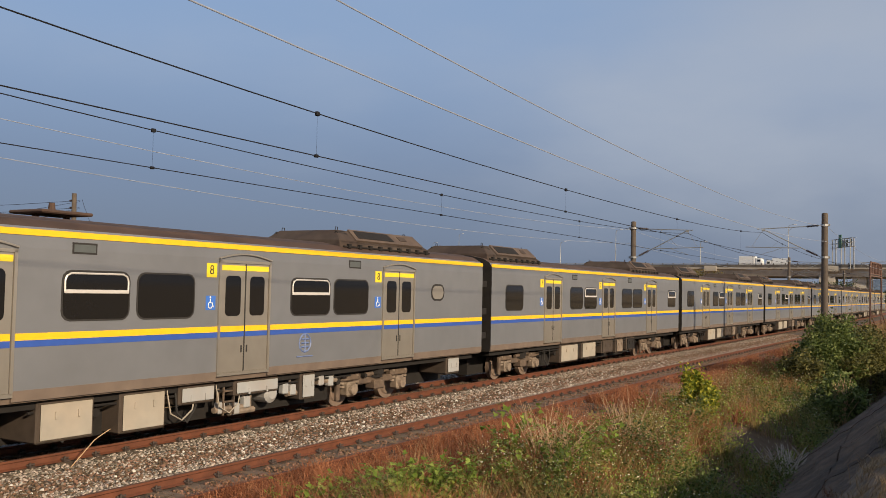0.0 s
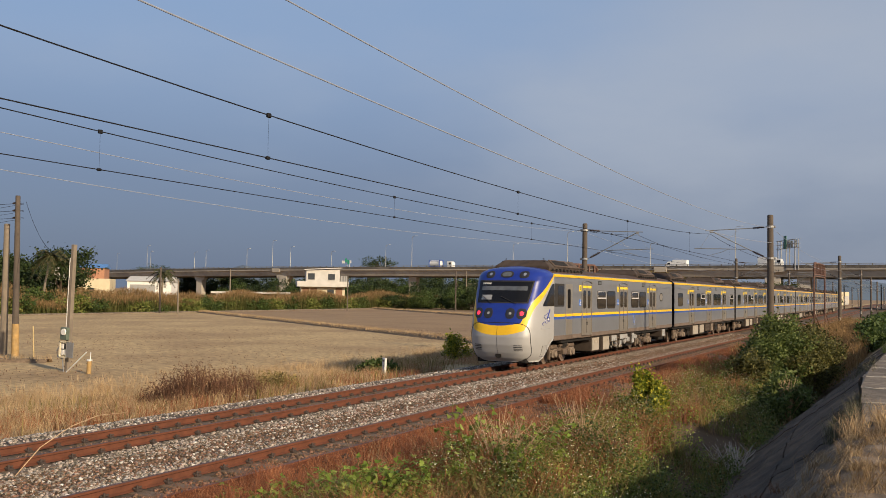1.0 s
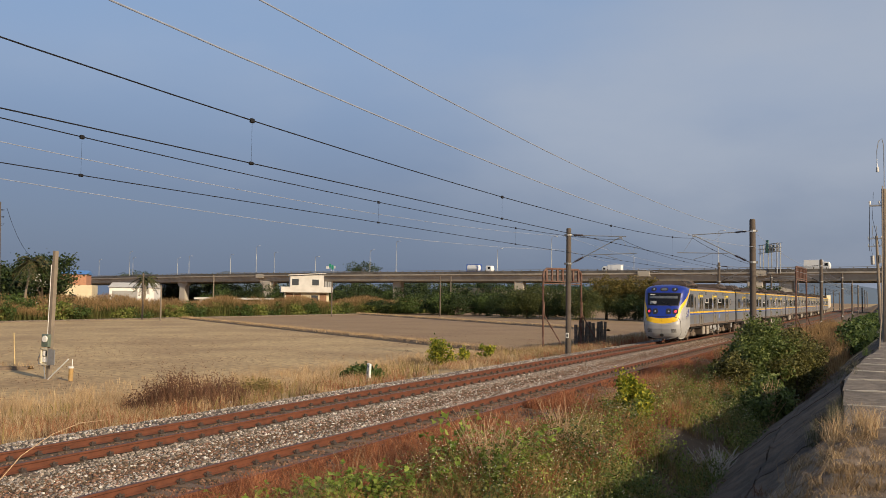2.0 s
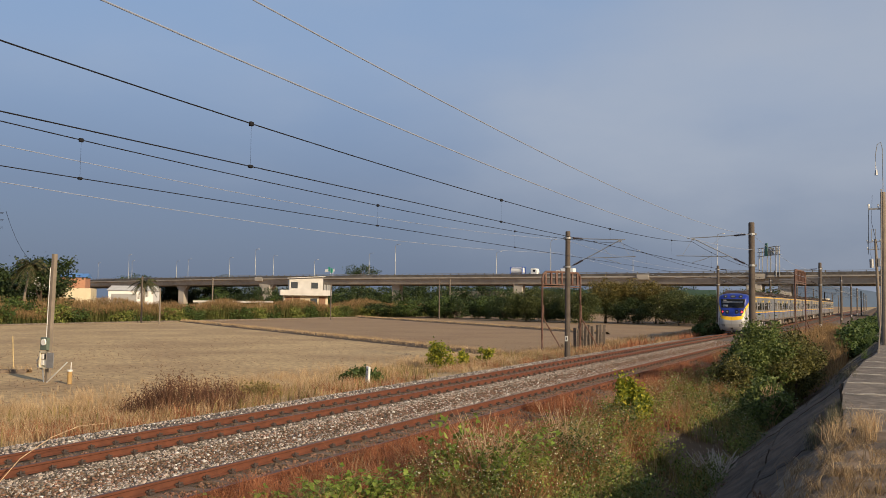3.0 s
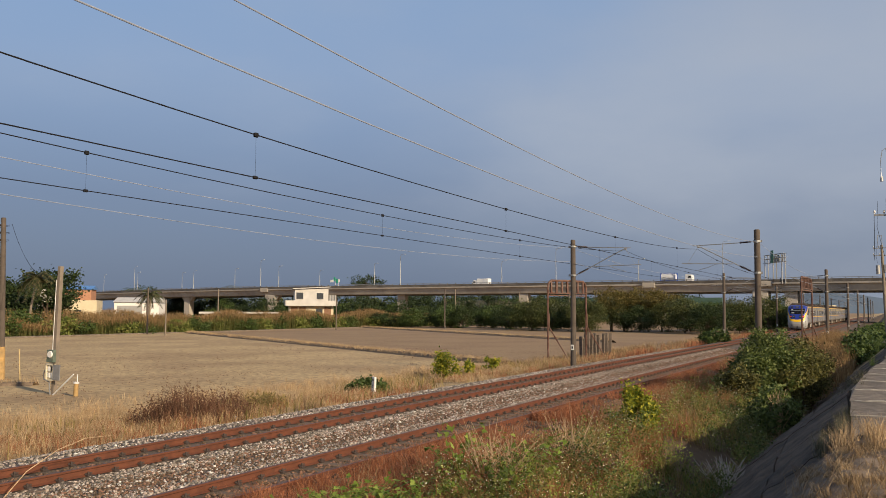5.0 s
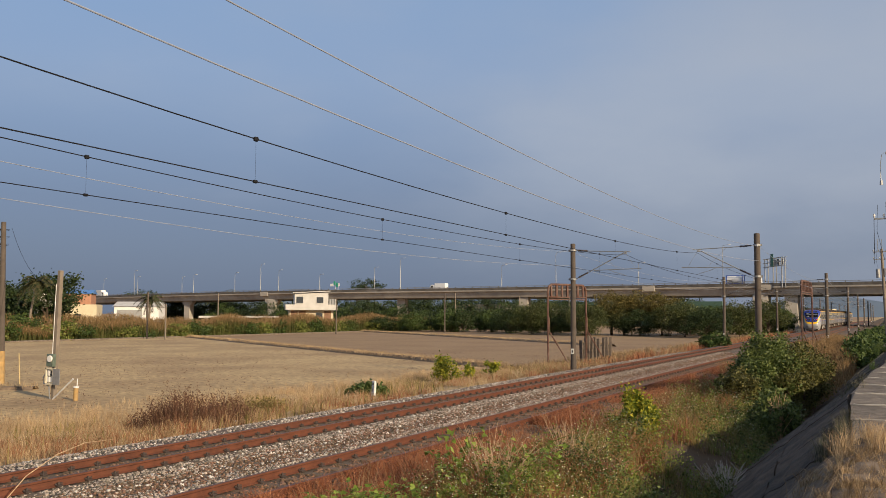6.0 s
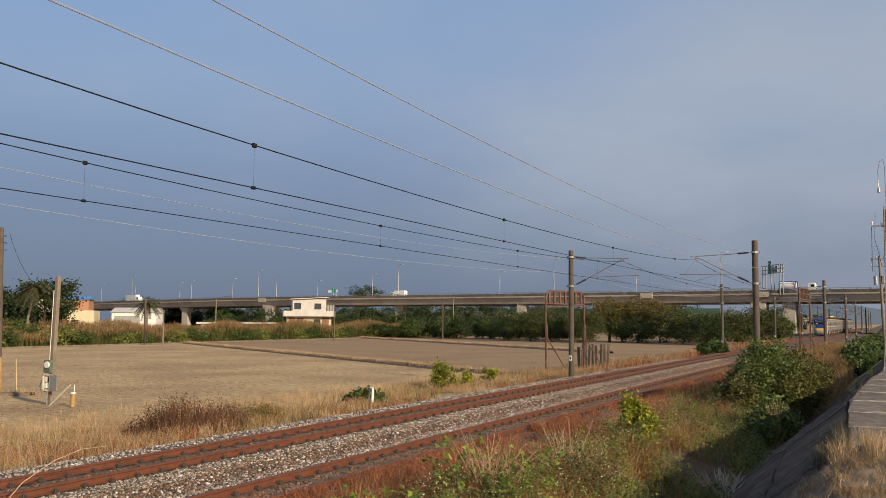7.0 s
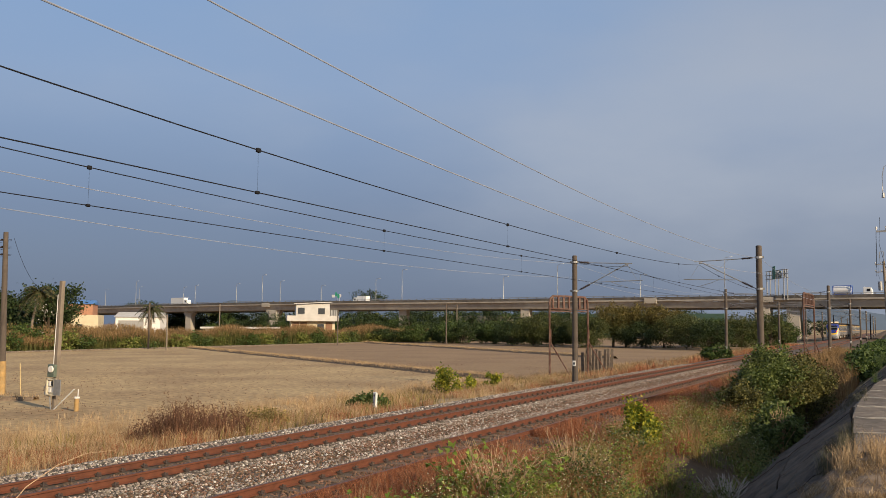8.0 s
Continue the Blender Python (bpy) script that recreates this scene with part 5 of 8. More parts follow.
    # service wires
    for z in (7.35, 6.95, 6.55):
        a, b = Vector((-42.8, 32.9, z)), Vector((-84, 8, z + 0.4))
        wire("service_wire", [a.lerp(b, k / 14) - Vector((0, 0, 1.2 * 4 * (k / 14) * (1 - k / 14))) for k in range(15)], 0.012, M_WIREDARK, "dark electric wire from the utility pole")
        a, b = Vector((-42.8, 32.9, z - 0.05)), Vector((-58, 16, z - 5.4))
        wire("stay_wire", [a, b], 0.010, M_WIREDARK, "thin stay wire from the utility pole")
    a, b = Vector((-42.55, 32.85, 7.4)), Vector((-33.45, 28.2, 4.1))
    wire("service_wire", [a.lerp(b, k / 12) - Vector((0, 0, 0.9 * 4 * (k / 12) * (1 - k / 12))) for k in range(13)], 0.010, M_WIREDARK, "thin wire sagging to the meter pole")


M_UBOX2 = mat("cream_box_paint", (0.62, 0.56, 0.42), 0.7, var=0.1, scale=8)
field_poles()


# ---- poles along the concrete road ----
def road_pole(x, y, top, lean, transformer):
    p = thing("power_pole", "grey power pole with crossarms and insulators", "power pole", pose(x, y, 1.0, 0, lean, 0), "power poles by the road")
    bm = bmesh.new()
    cyl(bm, (0, 0, -0.5), (0, 0, top), 0.15, 0.10, 12)
    part("pole", bm, M_POLE_L, p)
    for z, w in (((top - 0.25, 1.1), (top - 0.9, 1.1)) if transformer else ((top - 0.68, 0.9),)):
        bm = bmesh.new()
        box(bm, -w * 0.62, w * 0.38, -0.035, 0.035, z - 0.035, z + 0.035)
        a = part("crossarm", bm, M_IRON, p)
        for k in (-0.6, -0.2, 0.34):
            bm = bmesh.new()
            cyl(bm, (w * k, 0, z + 0.05), (w * k, 0, z + 0.14), 0.03, n=6)
            cyl(bm, (w * k, 0, z + 0.11), (w * k, 0, z + 0.20), 0.05, 0.035, 8)
            part("insulator", bm, M_WHITE if not transformer else M_IRON, a)
    if transformer:
        bm = bmesh.new()
        cyl(bm, (-0.28, 0, top - 0.2), (-0.28, 0, top + 0.85), 0.025, n=6)
        cyl(bm, (0.05, 0, top - 0.2), (0.05, 0, top + 0.85), 0.025, n=6)
        cyl(bm, (-0.28, 0, top + 0.85), (0.05, 0, top + 0.85), 0.018, n=6)
        part("top_bracket", bm, M_IRON, p)
    if transformer:
        bm = bmesh.new()
        cyl(bm, (-0.38, -0.1, top - 2.5), (-0.38, -0.1, top - 1.8), 0.17, 0.17, 14)
        cyl(bm, (-0.38, -0.1, top - 1.8), (-0.38, -0.1, top - 1.72), 0.18, 0.14, 14)
        part("transformer", bm, M_IRON, p, "grey can transformer")
        bm = bmesh.new()
        box(bm, 0.1, 0.30, -0.15, 0.1, top - 2.4, top - 1.7, 0.02)
        part("switch_box", bm, M_IRON, p)
    bm = bmesh.new()
    tube(bm, [(-0.4, 0, top - 0.1), (-0.45, 0, top - 1.2), (-0.2, 0, top - 2.4)], 0.008, 5)
    part("lead_wire", bm, M_WIREDARK, p)


road_pole(0.13, 41.0, 6.5, 0.0, False)
road_pole(-0.15, 86.0, 7.6, -1.7, True)
for a_, b_, sag in (((-0.42, 41, 6.95), (-0.98, 86, 8.45), 0.9), ((0.25, 41, 6.95), (-0.05, 86, 8.45), 0.9), ((-0.42, 41, 6.9), (-0.95, 86, 7.75), 1.1)):
    a_, b_ = Vector(a_), Vector(b_)
    wire("power_line", [a_.lerp(b_, k / 14) - Vector((0, 0, sag * 4 * (k / 14) * (1 - k / 14))) for k in range(15)], 0.009, M_WIREDARK, "dark power line along the road")
# looped lead with its white insulator over the first pole
bm = bmesh.new()
tube(bm, [(-0.10, 41, 8.30), (-0.12, 41, 8.55), (-0.12, 41, 9.1), (-0.05, 41, 9.5), (0.08, 41, 9.6), (0.14, 41, 9.3), (0.14, 41, 7.4)], 0.016, 5)
cyl(bm, (-0.10, 41, 8.22), (-0.10, 41, 8.42), 0.07, 0.05, 8)
tagged(link("lead_loop", bm, M_IRON), "looped grey lead with an insulator over the pole", "wire")
bm = bmesh.new()
tube(bm, [(-0.12, 33.5, 1.1), (-0.02, 35.0, 2.5), (0.04, 38.0, 5.0), (0.07, 40.8, 7.6)], 0.022, 6)
tagged(link("stay_rod", bm, M_POLE_L), "pale guyed stay rod leaning towards the power pole", "stay")


# ---- bridge furniture and traffic ----
def bridge_pier(s, u, w, dpt, hammer, label, turn=0.0):
    base = on_deck(s, u, 0)
    p = thing("bridge_pier", label, "bridge pier", pose(base.x, base.y, -1.0, 0, 0, turn), "piers of the road bridge")
    h = base.z - 3.9 + 1.35 + 1.0
    w, dpt = w * 1.3, dpt * 1.3
    bm = bmesh.new()
    box(bm, -w / 2, w / 2, -dpt / 2, dpt / 2, -0.5, h, 0.15)
    part("column", bm, M_CONC_L, p)
    if hammer:
        bm = bmesh.new()
        vs = [bm.verts.new((x, y, z)) for y in (-1.2, 1.2) for x, z in ((-w * 0.6, h - 1.8), (w * 0.6, h - 1.8), (w * 0.9, h - 0.6), (w * 0.9, h + 0.35), (-w * 0.9, h + 0.35), (-w * 0.9, h - 0.6))]
        bm.faces.new(vs[:6][::-1])
        bm.faces.new(vs[6:])
        for i in range(6):
            bm.faces.new((vs[i], vs[(i + 1) % 6], vs[6 + (i + 1) % 6], vs[6 + i]))
        bmesh.ops.recalc_face_normals(bm, faces=bm.faces[:])
        part("cap_beam", bm, M_CONC_L, p)


for s_, u_, w_, d_, hm in ((4.15, 2.2, 2.6, 2.2, False), (5.04, 4.0, 2.6, 2.2, False), (6.39, 1.6, 3.0, 2.4, True), (7.6, 3.0, 2.6, 2.2, True), (3.26, 3.0, 2.6, 2.2, False), (2.66, 4.0, 3.4, 6.0, False), (2.50, 5.5, 2.8, 6.0, False), (1.4, 4.0, 2.8, 2.2, False), (8.6, 3.0, 2.6, 2.2, True)):
    bridge_pier(s_, u_, w_, d_, hm, "pale concrete bridge pier" if not hm else "concrete bridge pier with spreading cap beam")

# joint brackets on the deck's edge
for s_ in (3.3, 6.45, 2.62):
    c_ = on_deck(s_, -0.25, 0)
    bm = bmesh.new()
    box(bm, -2.0, 2.0, -1.2, 0.5, -1.2, 0.45, 0.1)
    o_ = part("joint_bracket", bm, M_CONC_L, BRIDGE)
    o_.location = c_


def bridge_lamp(s, u, h, double=False):
    b = on_deck(s, u, 0)
    h *= 1.3
    p = thing("bridge_street_lamp", "tall pale steel street lamp on the bridge", "street lamp", pose(b.x, b.y, b.z, 0, 0, -12), "street lamps on the bridge")
    bm = bmesh.new()
    tube(bm, [(0, 0, 0), (0, 0, h * 0.6), (0, 0, h * 0.93), (0.25, 0.0, h * 0.985), (0.9, 0, h), (1.7, 0, h + 0.05)], [0.13, 0.10, 0.08, 0.07, 0.06, 0.05], 6)
    part("post", bm, M_IRON, p)
    bm = bmesh.new()
    box(bm, 1.6, 2.4, -0.14, 0.14, h - 0.02, h + 0.14, 0.04)
    part("lamp_head", bm, M_WHITE, p)
    bm = bmesh.new()
    box(bm, -0.2, 0.2, -0.2, 0.2, 0, 0.7, 0.03)
    part("base", bm, M_IRON, p)


for s_, u_, h_ in ((8.44, 1, 9.8), (8.10, 16, 7.5), (8.85, 16, 8.5), (7.25, 16, 8.0), (6.63, 16, 8.2), (6.54, 1, 9.6), (6.12, 16, 6.3), (5.51, 16, 8.0), (5.01, 0.3, 9.6), (4.43, 16, 7.5), (3.93, 0.6, 9.6), (3.49, 16, 7.0), (2.86, 0.6, 9.8), (7.9, 16, 8.0), (9.4, 16, 8.5)):
    bridge_lamp(s_, u_, h_)


def sign_gantry():
    b = on_deck(2.58, 3.0, 0)
    g = thing("sign_gantry", "grey steel sign gantry with green sign on the bridge", "sign gantry", pose(b.x, b.y, b.z, 0, 0, -60))
    for x in (-5.8, 0, 5.8):
        for y in (-0.5, 0.5):
            bm = bmesh.new()
            cyl(bm, (x, y, -0.5), (x, y, 8.4), 0.18, 0.15, 8)
            part("post", bm, M_IRON, g)
    for z in (6.0, 7.2, 8.4):
        bm = bmesh.new()
        for y in (-0.5, 0.5):
            cyl(bm, (-7, y, z), (7, y, z), 0.08, n=6)
        for k in range(8):
            cyl(bm, (-7 + 1.8 * k, -0.5, z), (-6.1 + 1.8 * k, 0.5, z), 0.04, n=4)
        part("beam", bm, M_IRON, g)
    bm = bmesh.new()
    box(bm, -0.9, 0.9, -0.9, -0.75, 5.8, 9.6, 0.03)
    part("sign_panel", bm, mat("green_sign", (0.03, 0.13, 0.08), 0.5), g, "dark green sign panel")
    for k in range(4):
        bm = bmesh.new()
        box(bm, -5.2 + 2.6 * k, -3.6 + 2.6 * k, 0.75, 0.85, 6.2, 8.2, 0.03)
        part("sign_back", bm, M_IRON, g)
    b = on_deck(5.9, 14, 0)
    g = thing("direction_sign", "small green direction sign on white posts", "road sign", pose(b.x, b.y, b.z, 0, 0, 0))
    bm = bmesh.new()
    for x in (0.3, 1.6):
        cyl(bm, (x, 0, 0), (x, 0, 4.2), 0.1, n=6)
    part("posts", bm, M_WHITE, g)
    bm = bmesh.new()
    box(bm, -0.6, 0.3, -0.2, -0.1, 3.4, 5.0, 0.02)
    box(bm, 0.5, 1.5, -0.2, -0.1, 2.6, 4.4, 0.02)
    part("sign_panel", bm, mat("green_sign_bright", (0.03, 0.28, 0.17), 0.5), g)
    bm = bmesh.new()
    box(bm, -2.2, -0.7, -0.2, -0.1, 2.9, 4.0, 0.02)
    box(bm, 1.7, 2.4, -0.2, -0.1, 3.0, 4.1, 0.02)
    part("sign_plate", bm, M_WHITE, g)


sign_gantry()

M_TRUCKW = mat("white_truck_paint", (0.72, 0.72, 0.70), 0.45, var=0.05)
M_TYRE = mat("tyre_rubber", (0.02, 0.02, 0.02), 0.85, var=0.1)


def lorry(name, label, cab_len, box_from, box_to, box_h, tank=False):
    """A lorry that heads along its own +x, wheels at z = 0."""
    t = thing(name, label, "truck")
    bm = bmesh.new()
    vs = [bm.verts.new((x, y, z)) for y in (-1.15, 1.15) for x, z in ((0, 0.55), (0, 2.1), (-0.35, 2.9), (-cab_len, 3.0), (-cab_len, 0.55))]
    bm.faces.new(vs[:5][::-1])
    bm.faces.new(vs[5:])
    for i in range(5):
        bm.faces.new((vs[i], vs[(i + 1) % 5], vs[5 + (i + 1) % 5], vs[5 + i]))
    bmesh.ops.recalc_face_normals(bm, faces=bm.faces[:])
    bmesh.ops.bevel(bm, geom=bm.edges[:], offset=0.08, segments=2, affect='EDGES')
    cab = part("cab", bm, M_TRUCKW, t, "white cab")
    for y in (-1.16, 1.16):
        bm = bmesh.new()
        box(bm, -1.35, -0.4, y - 0.02, y + 0.02, 1.75, 2.5, 0.01)
        part("window", bm, M_GLASS, cab)
    bm = bmesh.new()
    box(bm, -box_to, -0.4, -0.5, 0.5, 0.6, 0.95, 0.02)
    part("chassis", bm, M_UNDER, t)
    bm = bmesh.new()
    if tank:
        cyl(bm, (-box_from - 0.2, 0, 2.2), (-box_to + 0.2, 0, 2.2), 1.15, 1.15, 20)
        part("tank", bm, M_TRUCKW, t, "white and pale grey tank")
        for x in (-box_from, -box_to + 0.1):
            bm = bmesh.new()
            for y in (-1.2, 1.2):
                box(bm, x - 0.1, x + 0.1, y - 0.1, y + 0.1, 0.95, 3.5)
            for z in (0.95, 3.35):
                box(bm, x - 0.1, x + 0.1, -1.2, 1.2, z, z + 0.18)
            part("end_frame", bm, M_BLUE, t, "dark blue container end frame")
        bm = bmesh.new()
        for y in (-1.2, 1.2):
            for z in (0.95, 3.35):
                box(bm, -box_to, -box_from, y - 0.08, y + 0.08, z, z + 0.15)
        part("side_rail", bm, M_BLUE, t)
    else:
        box(bm, -box_to, -box_from, -1.2, 1.2, 0.95, box_h, 0.05)
        part("cargo_box", bm, M_TRUCKW, t, "white cargo box")
    for x in (-0.9, -box_to + 1.0, -box_to + 2.2):
        for y in (-1.0, 1.0):
            bm = bmesh.new()
            cyl(bm, (x, y - 0.15, 0.48), (x, y + 0.15, 0.48), 0.48, n=16)
            part("wheel", bm, M_TYRE, t)
    return t


TANKER = lorry("tank_truck", "white semi-trailer carrying a framed tank container", 2.2, 5.4, 10.2, 3.6, True)
BOX_A = lorry("box_truck", "white box truck driving over the bridge", 1.9, 2.1, 7.0, 3.5)
BOX_B = lorry("box_truck", "white box truck driving over the bridge", 1.9, 2.1, 7.0, 3.5)
VAN = lorry("box_truck", "long white box truck driving over the bridge", 2.2, 2.3, 12.0, 3.9)


# ---- far land ----
def far_house():
    M_WALL = mat("white_house_wall", (0.55, 0.53, 0.49), 0.85, var=0.08, scale=0.8, second=(0.5, 0.47, 0.42), second_scale=0.5)
    M_WHITEWALL = mat("white_metal_wall", (0.72, 0.70, 0.66), 0.7, var=0.06, scale=0.8)
    M_CREAM = mat("cream_house_wall", (0.58, 0.50, 0.34), 0.85, var=0.08, scale=0.8)
    M_WIN = mat("dark_house_window", (0.05, 0.055, 0.06), 0.2, var=0.1)
    M_TILE = mat("brown_tile", (0.22, 0.12, 0.07), 0.8, var=0.2, scale=2)
    h = thing("house", "two-storey white house with balconies and flat roof", "house", pose(-123.2, 177.2, 0.4, 0, 0, 38))
    for nm, b, mm in (("ground_floor", (-5.2, 5.2, 0, 9, -1.6, 3.3), M_CREAM), ("upper_floor", (-4.0, 4.0, 0.5, 9, 3.6, 7.4), M_WALL)):
        bm = bmesh.new()
        box(bm, *b, 0.04)
        part(nm, bm, mm, h)
    bm = bmesh.new()
    vs = [bm.verts.new(p) for p in ((-4.5, -0.1, 7.3), (4.5, -0.1, 7.8), (4.5, 9.5, 7.8), (-4.5, 9.5, 7.3))]
    ex = [bm.verts.new(v.co + Vector((0, 0, 0.18))) for v in vs]
    bm.faces.new(vs[::-1])
    bm.faces.new(ex)
    for i in range(4):
        bm.faces.new((vs[i], vs[(i + 1) % 4], ex[(i + 1) % 4], ex[i]))
    part("roof", bm, M_WALL, h)
    bm = bmesh.new()
    box(bm, -6.2, 6.0, -1.6, 0.5, 3.3, 3.6)
    box(bm, -6.2, 6.0, -1.6, -1.5, 3.6, 4.6)
    box(bm, -6.2, -6.1, -1.6, 6.0, 3.3, 4.6)
    box(bm, 5.9, 6.0, -1.6, 4.0, 3.3, 4.6)
    part("balcony", bm, M_WALL, h, "white balcony parapet")
    for x, z, w, hh in ((1.2, 5.0, 1.6, 1.4), (-3.6, 5.0, 1.6, 1.5), (1.0, 1.0, 1.6, 1.6)):
        bm = bmesh.new()
        y = 0.48 if z > 4 else -0.02
        box(bm, x, x + w, y - 0.05, y + 0.1, z, z + hh, 0.01)
        wn = part("window", bm, M_WIN, h)
        bm = bmesh.new()
        box(bm, x - 0.1, x + w + 0.1, y - 0.1, y - 0.04, z - 0.12, z - 0.02)
        part("sill", bm, M_WALL, wn)
    for x in (-4.9, -3.0, 3.0):
        bm = bmesh.new()
        box(bm, x, x + 1.6, -0.06, 0.0, 0.3, 3.0, 0.01)
        part("shutter", bm, M_TILE, h, "brown tiled panel")
    for k in range(3):
        bm = bmesh.new()
        cyl(bm, (4.5 + 0.7 * k, 2 + k, 3.4), (4.5 + 0.7 * k, 2 + k, 6.0), 0.35, n=10)
        part("water_tank", bm, M_IRON, h)

    def plain(name, label, x, y, rot, w, d, hh, mm, cat, roof=None, roofm=None, wins=(), wz=1.4):
        b_ = thing(name, label, cat, pose(x, y, -1.0, 0, 0, rot))
        bm = bmesh.new()
        box(bm, -w / 2, w / 2, 0, d, 0, hh, 0.03)
        part("wall", bm, mm, b_)
        if roof:
            bm = bmesh.new()
            vs = [bm.verts.new((sx * (w / 2 + 0.3), yy, zz)) for sx in (-1, 1) for yy, zz in ((-0.3, hh + 0.02), (d / 2, hh + roof), (d + 0.3, hh + 0.02))]
            for q in ((0, 1, 2), (5, 4, 3), (0, 3, 4, 1), (1, 4, 5, 2), (0, 2, 5, 3)):
                bm.faces.new([vs[i] for i in q])
            bmesh.ops.recalc_face_normals(bm, faces=bm.faces[:])
            part("roof", bm, roofm or M_WALL, b_)
        for x0, x1, z0, z1, wm in wins:
            bm = bmesh.new()
            box(bm, x0, x1, -0.06, 0.05, z0, z1, 0.01)
            part("window" if wm is M_WIN else "shutter_door", bm, wm, b_)
        return b_
    M_BLUEROOF = mat("blue_metal_roof", (0.10, 0.24, 0.52), 0.4, var=0.08, scale=2)
    M_BRICKO = mat("orange_brick", (0.42, 0.21, 0.12), 0.85, var=0.12, scale=2)
    M_SHUT = mat("grey_shutter", (0.30, 0.30, 0.29), 0.5, var=0.08, scale=3)
    plain("warehouse", "white warehouse with grey roller shutter and low gable roof", -141.3, 139.5, 36, 9, 10, 5.2, M_WHITEWALL, "warehouse", 1.1, None, ((-3.9, 1.2, 0.3, 4.5, M_SHUT),))
    plain("shed", "low open white shed with flat canopy", -124, 150, 33, 13, 6, 0.4, M_WALL, "shed")
    sh = thing("canopy", "flat white canopy on thick posts", "canopy", pose(-122.5, 149.5, -1.0, 0, 0, 33))
    bm = bmesh.new()
    box(bm, -8, 8, -1, 6, 2.9, 3.3, 0.03)
    part("roof", bm, M_WALL, sh)
    for x in (-7, -2, 1, 5.5):
        bm = bmesh.new()
        box(bm, x, x + 0.7, -0.6, 0.1, 0, 2.9, 0.02)
        part("post", bm, M_WALL, sh)
    plain("house", "cream house wall behind trees", -152, 132, 40, 10, 9, 5.6, M_CREAM, "house", None, None, ((0.5, 2.0, 2.2, 3.6, M_WIN), (-3.5, -2.3, 2.2, 3.6, M_WIN)))
    plain("house", "orange brick house with blue metal roof", -165.5, 145, 40, 6.5, 8, 8.2, M_BRICKO, "house", 1.0, M_BLUEROOF, ((-2, -0.8, 5.5, 6.8, M_WIN),))
    plain("rooftop_hut", "small white house with blue gable roof", -172, 143, 40, 5, 5, 10.6, M_WALL, "house", 1.4, M_BLUEROOF, ((-0.5, 0.6, 8.8, 9.9, M_WIN),))
    plain("green_wall", "long pale green metal noise wall", -103, 352, -8, 96, 0.6, 9.0, mat("green_metal_sheet", (0.075, 0.14, 0.10), 0.6, var=0.1, scale=0.4), "wall")
    plain("apartment_row", "distant row of pale houses with red balconies", -153, 350, -10, 34, 9, 8.2, M_CREAM, "house", None, None, tuple((-11 + 4 * k, -8.4 + 4 * k, 3.6, 5.0, M_TILE) for k in range(6)))
    plain("villa", "small cream house with pale gable roof", -122, 340, -10, 12, 8, 5.4, M_CREAM, "house", 1.6, None, ((-2, -0.6, 1.6, 3.0, M_WIN),))
    for k in range(16):
        x = -52 + 6.5 * k + random.uniform(-2, 2)
        if -36 < x < 10:
            x -= 46
        y = 520 + random.uniform(0, 220)
        plain("town_building", "distant pale town building beyond the bridge", x + (y - 400) * 0.02, y, random.uniform(-20, 20), random.uniform(7, 14), 8, random.uniform(4, 9), random.choice((M_WALL, M_WALL, M_CREAM, M_SHUT)), "building", None, None,
              tuple((-2.4 + 2 * j, -1.2 + 2 * j, 2.4, 4.0, M_WIN) for j in range(3)))


far_house()


def hills():
    v, f = [], []
    specs = ((-1900, 2300, 420, 104), (-1735, 2330, 360, 86), (-60, 2600, 900, 60), (420, 2500, 500, 50))
    M_HILL = mat("hazy_hill", (0.115, 0.16, 0.215), 1.0, var=0.1, scale=0.01)
    for cx, cy, w, h in specs:
        bm = bmesh.new()
        n = 26
        top, bot, back = [], [], []
        for k in range(n + 1):
            t = k / n
            x = cx - w / 2 + w * t
            z = h * (math.sin(math.pi * t) ** 0.7) * (0.75 + 0.35 * noise.noise((t * 4, cx, 0))) + 2
            top.append(bm.verts.new((x, cy, z)))
            bot.append(bm.verts.new((x, cy - h * 1.5, -3)))
            back.append(bm.verts.new((x, cy + h * 2, -3)))
        for k in range(n):
            bm.faces.new((bot[k], bot[k + 1], top[k + 1], top[k]))
            bm.faces.new((top[k], top[k + 1], back[k + 1], back[k]))
        tagged(link("hill", bm, M_HILL, smooth=True), "low hazy blue-grey hill on the horizon", "hill", kind="structure")


hills()


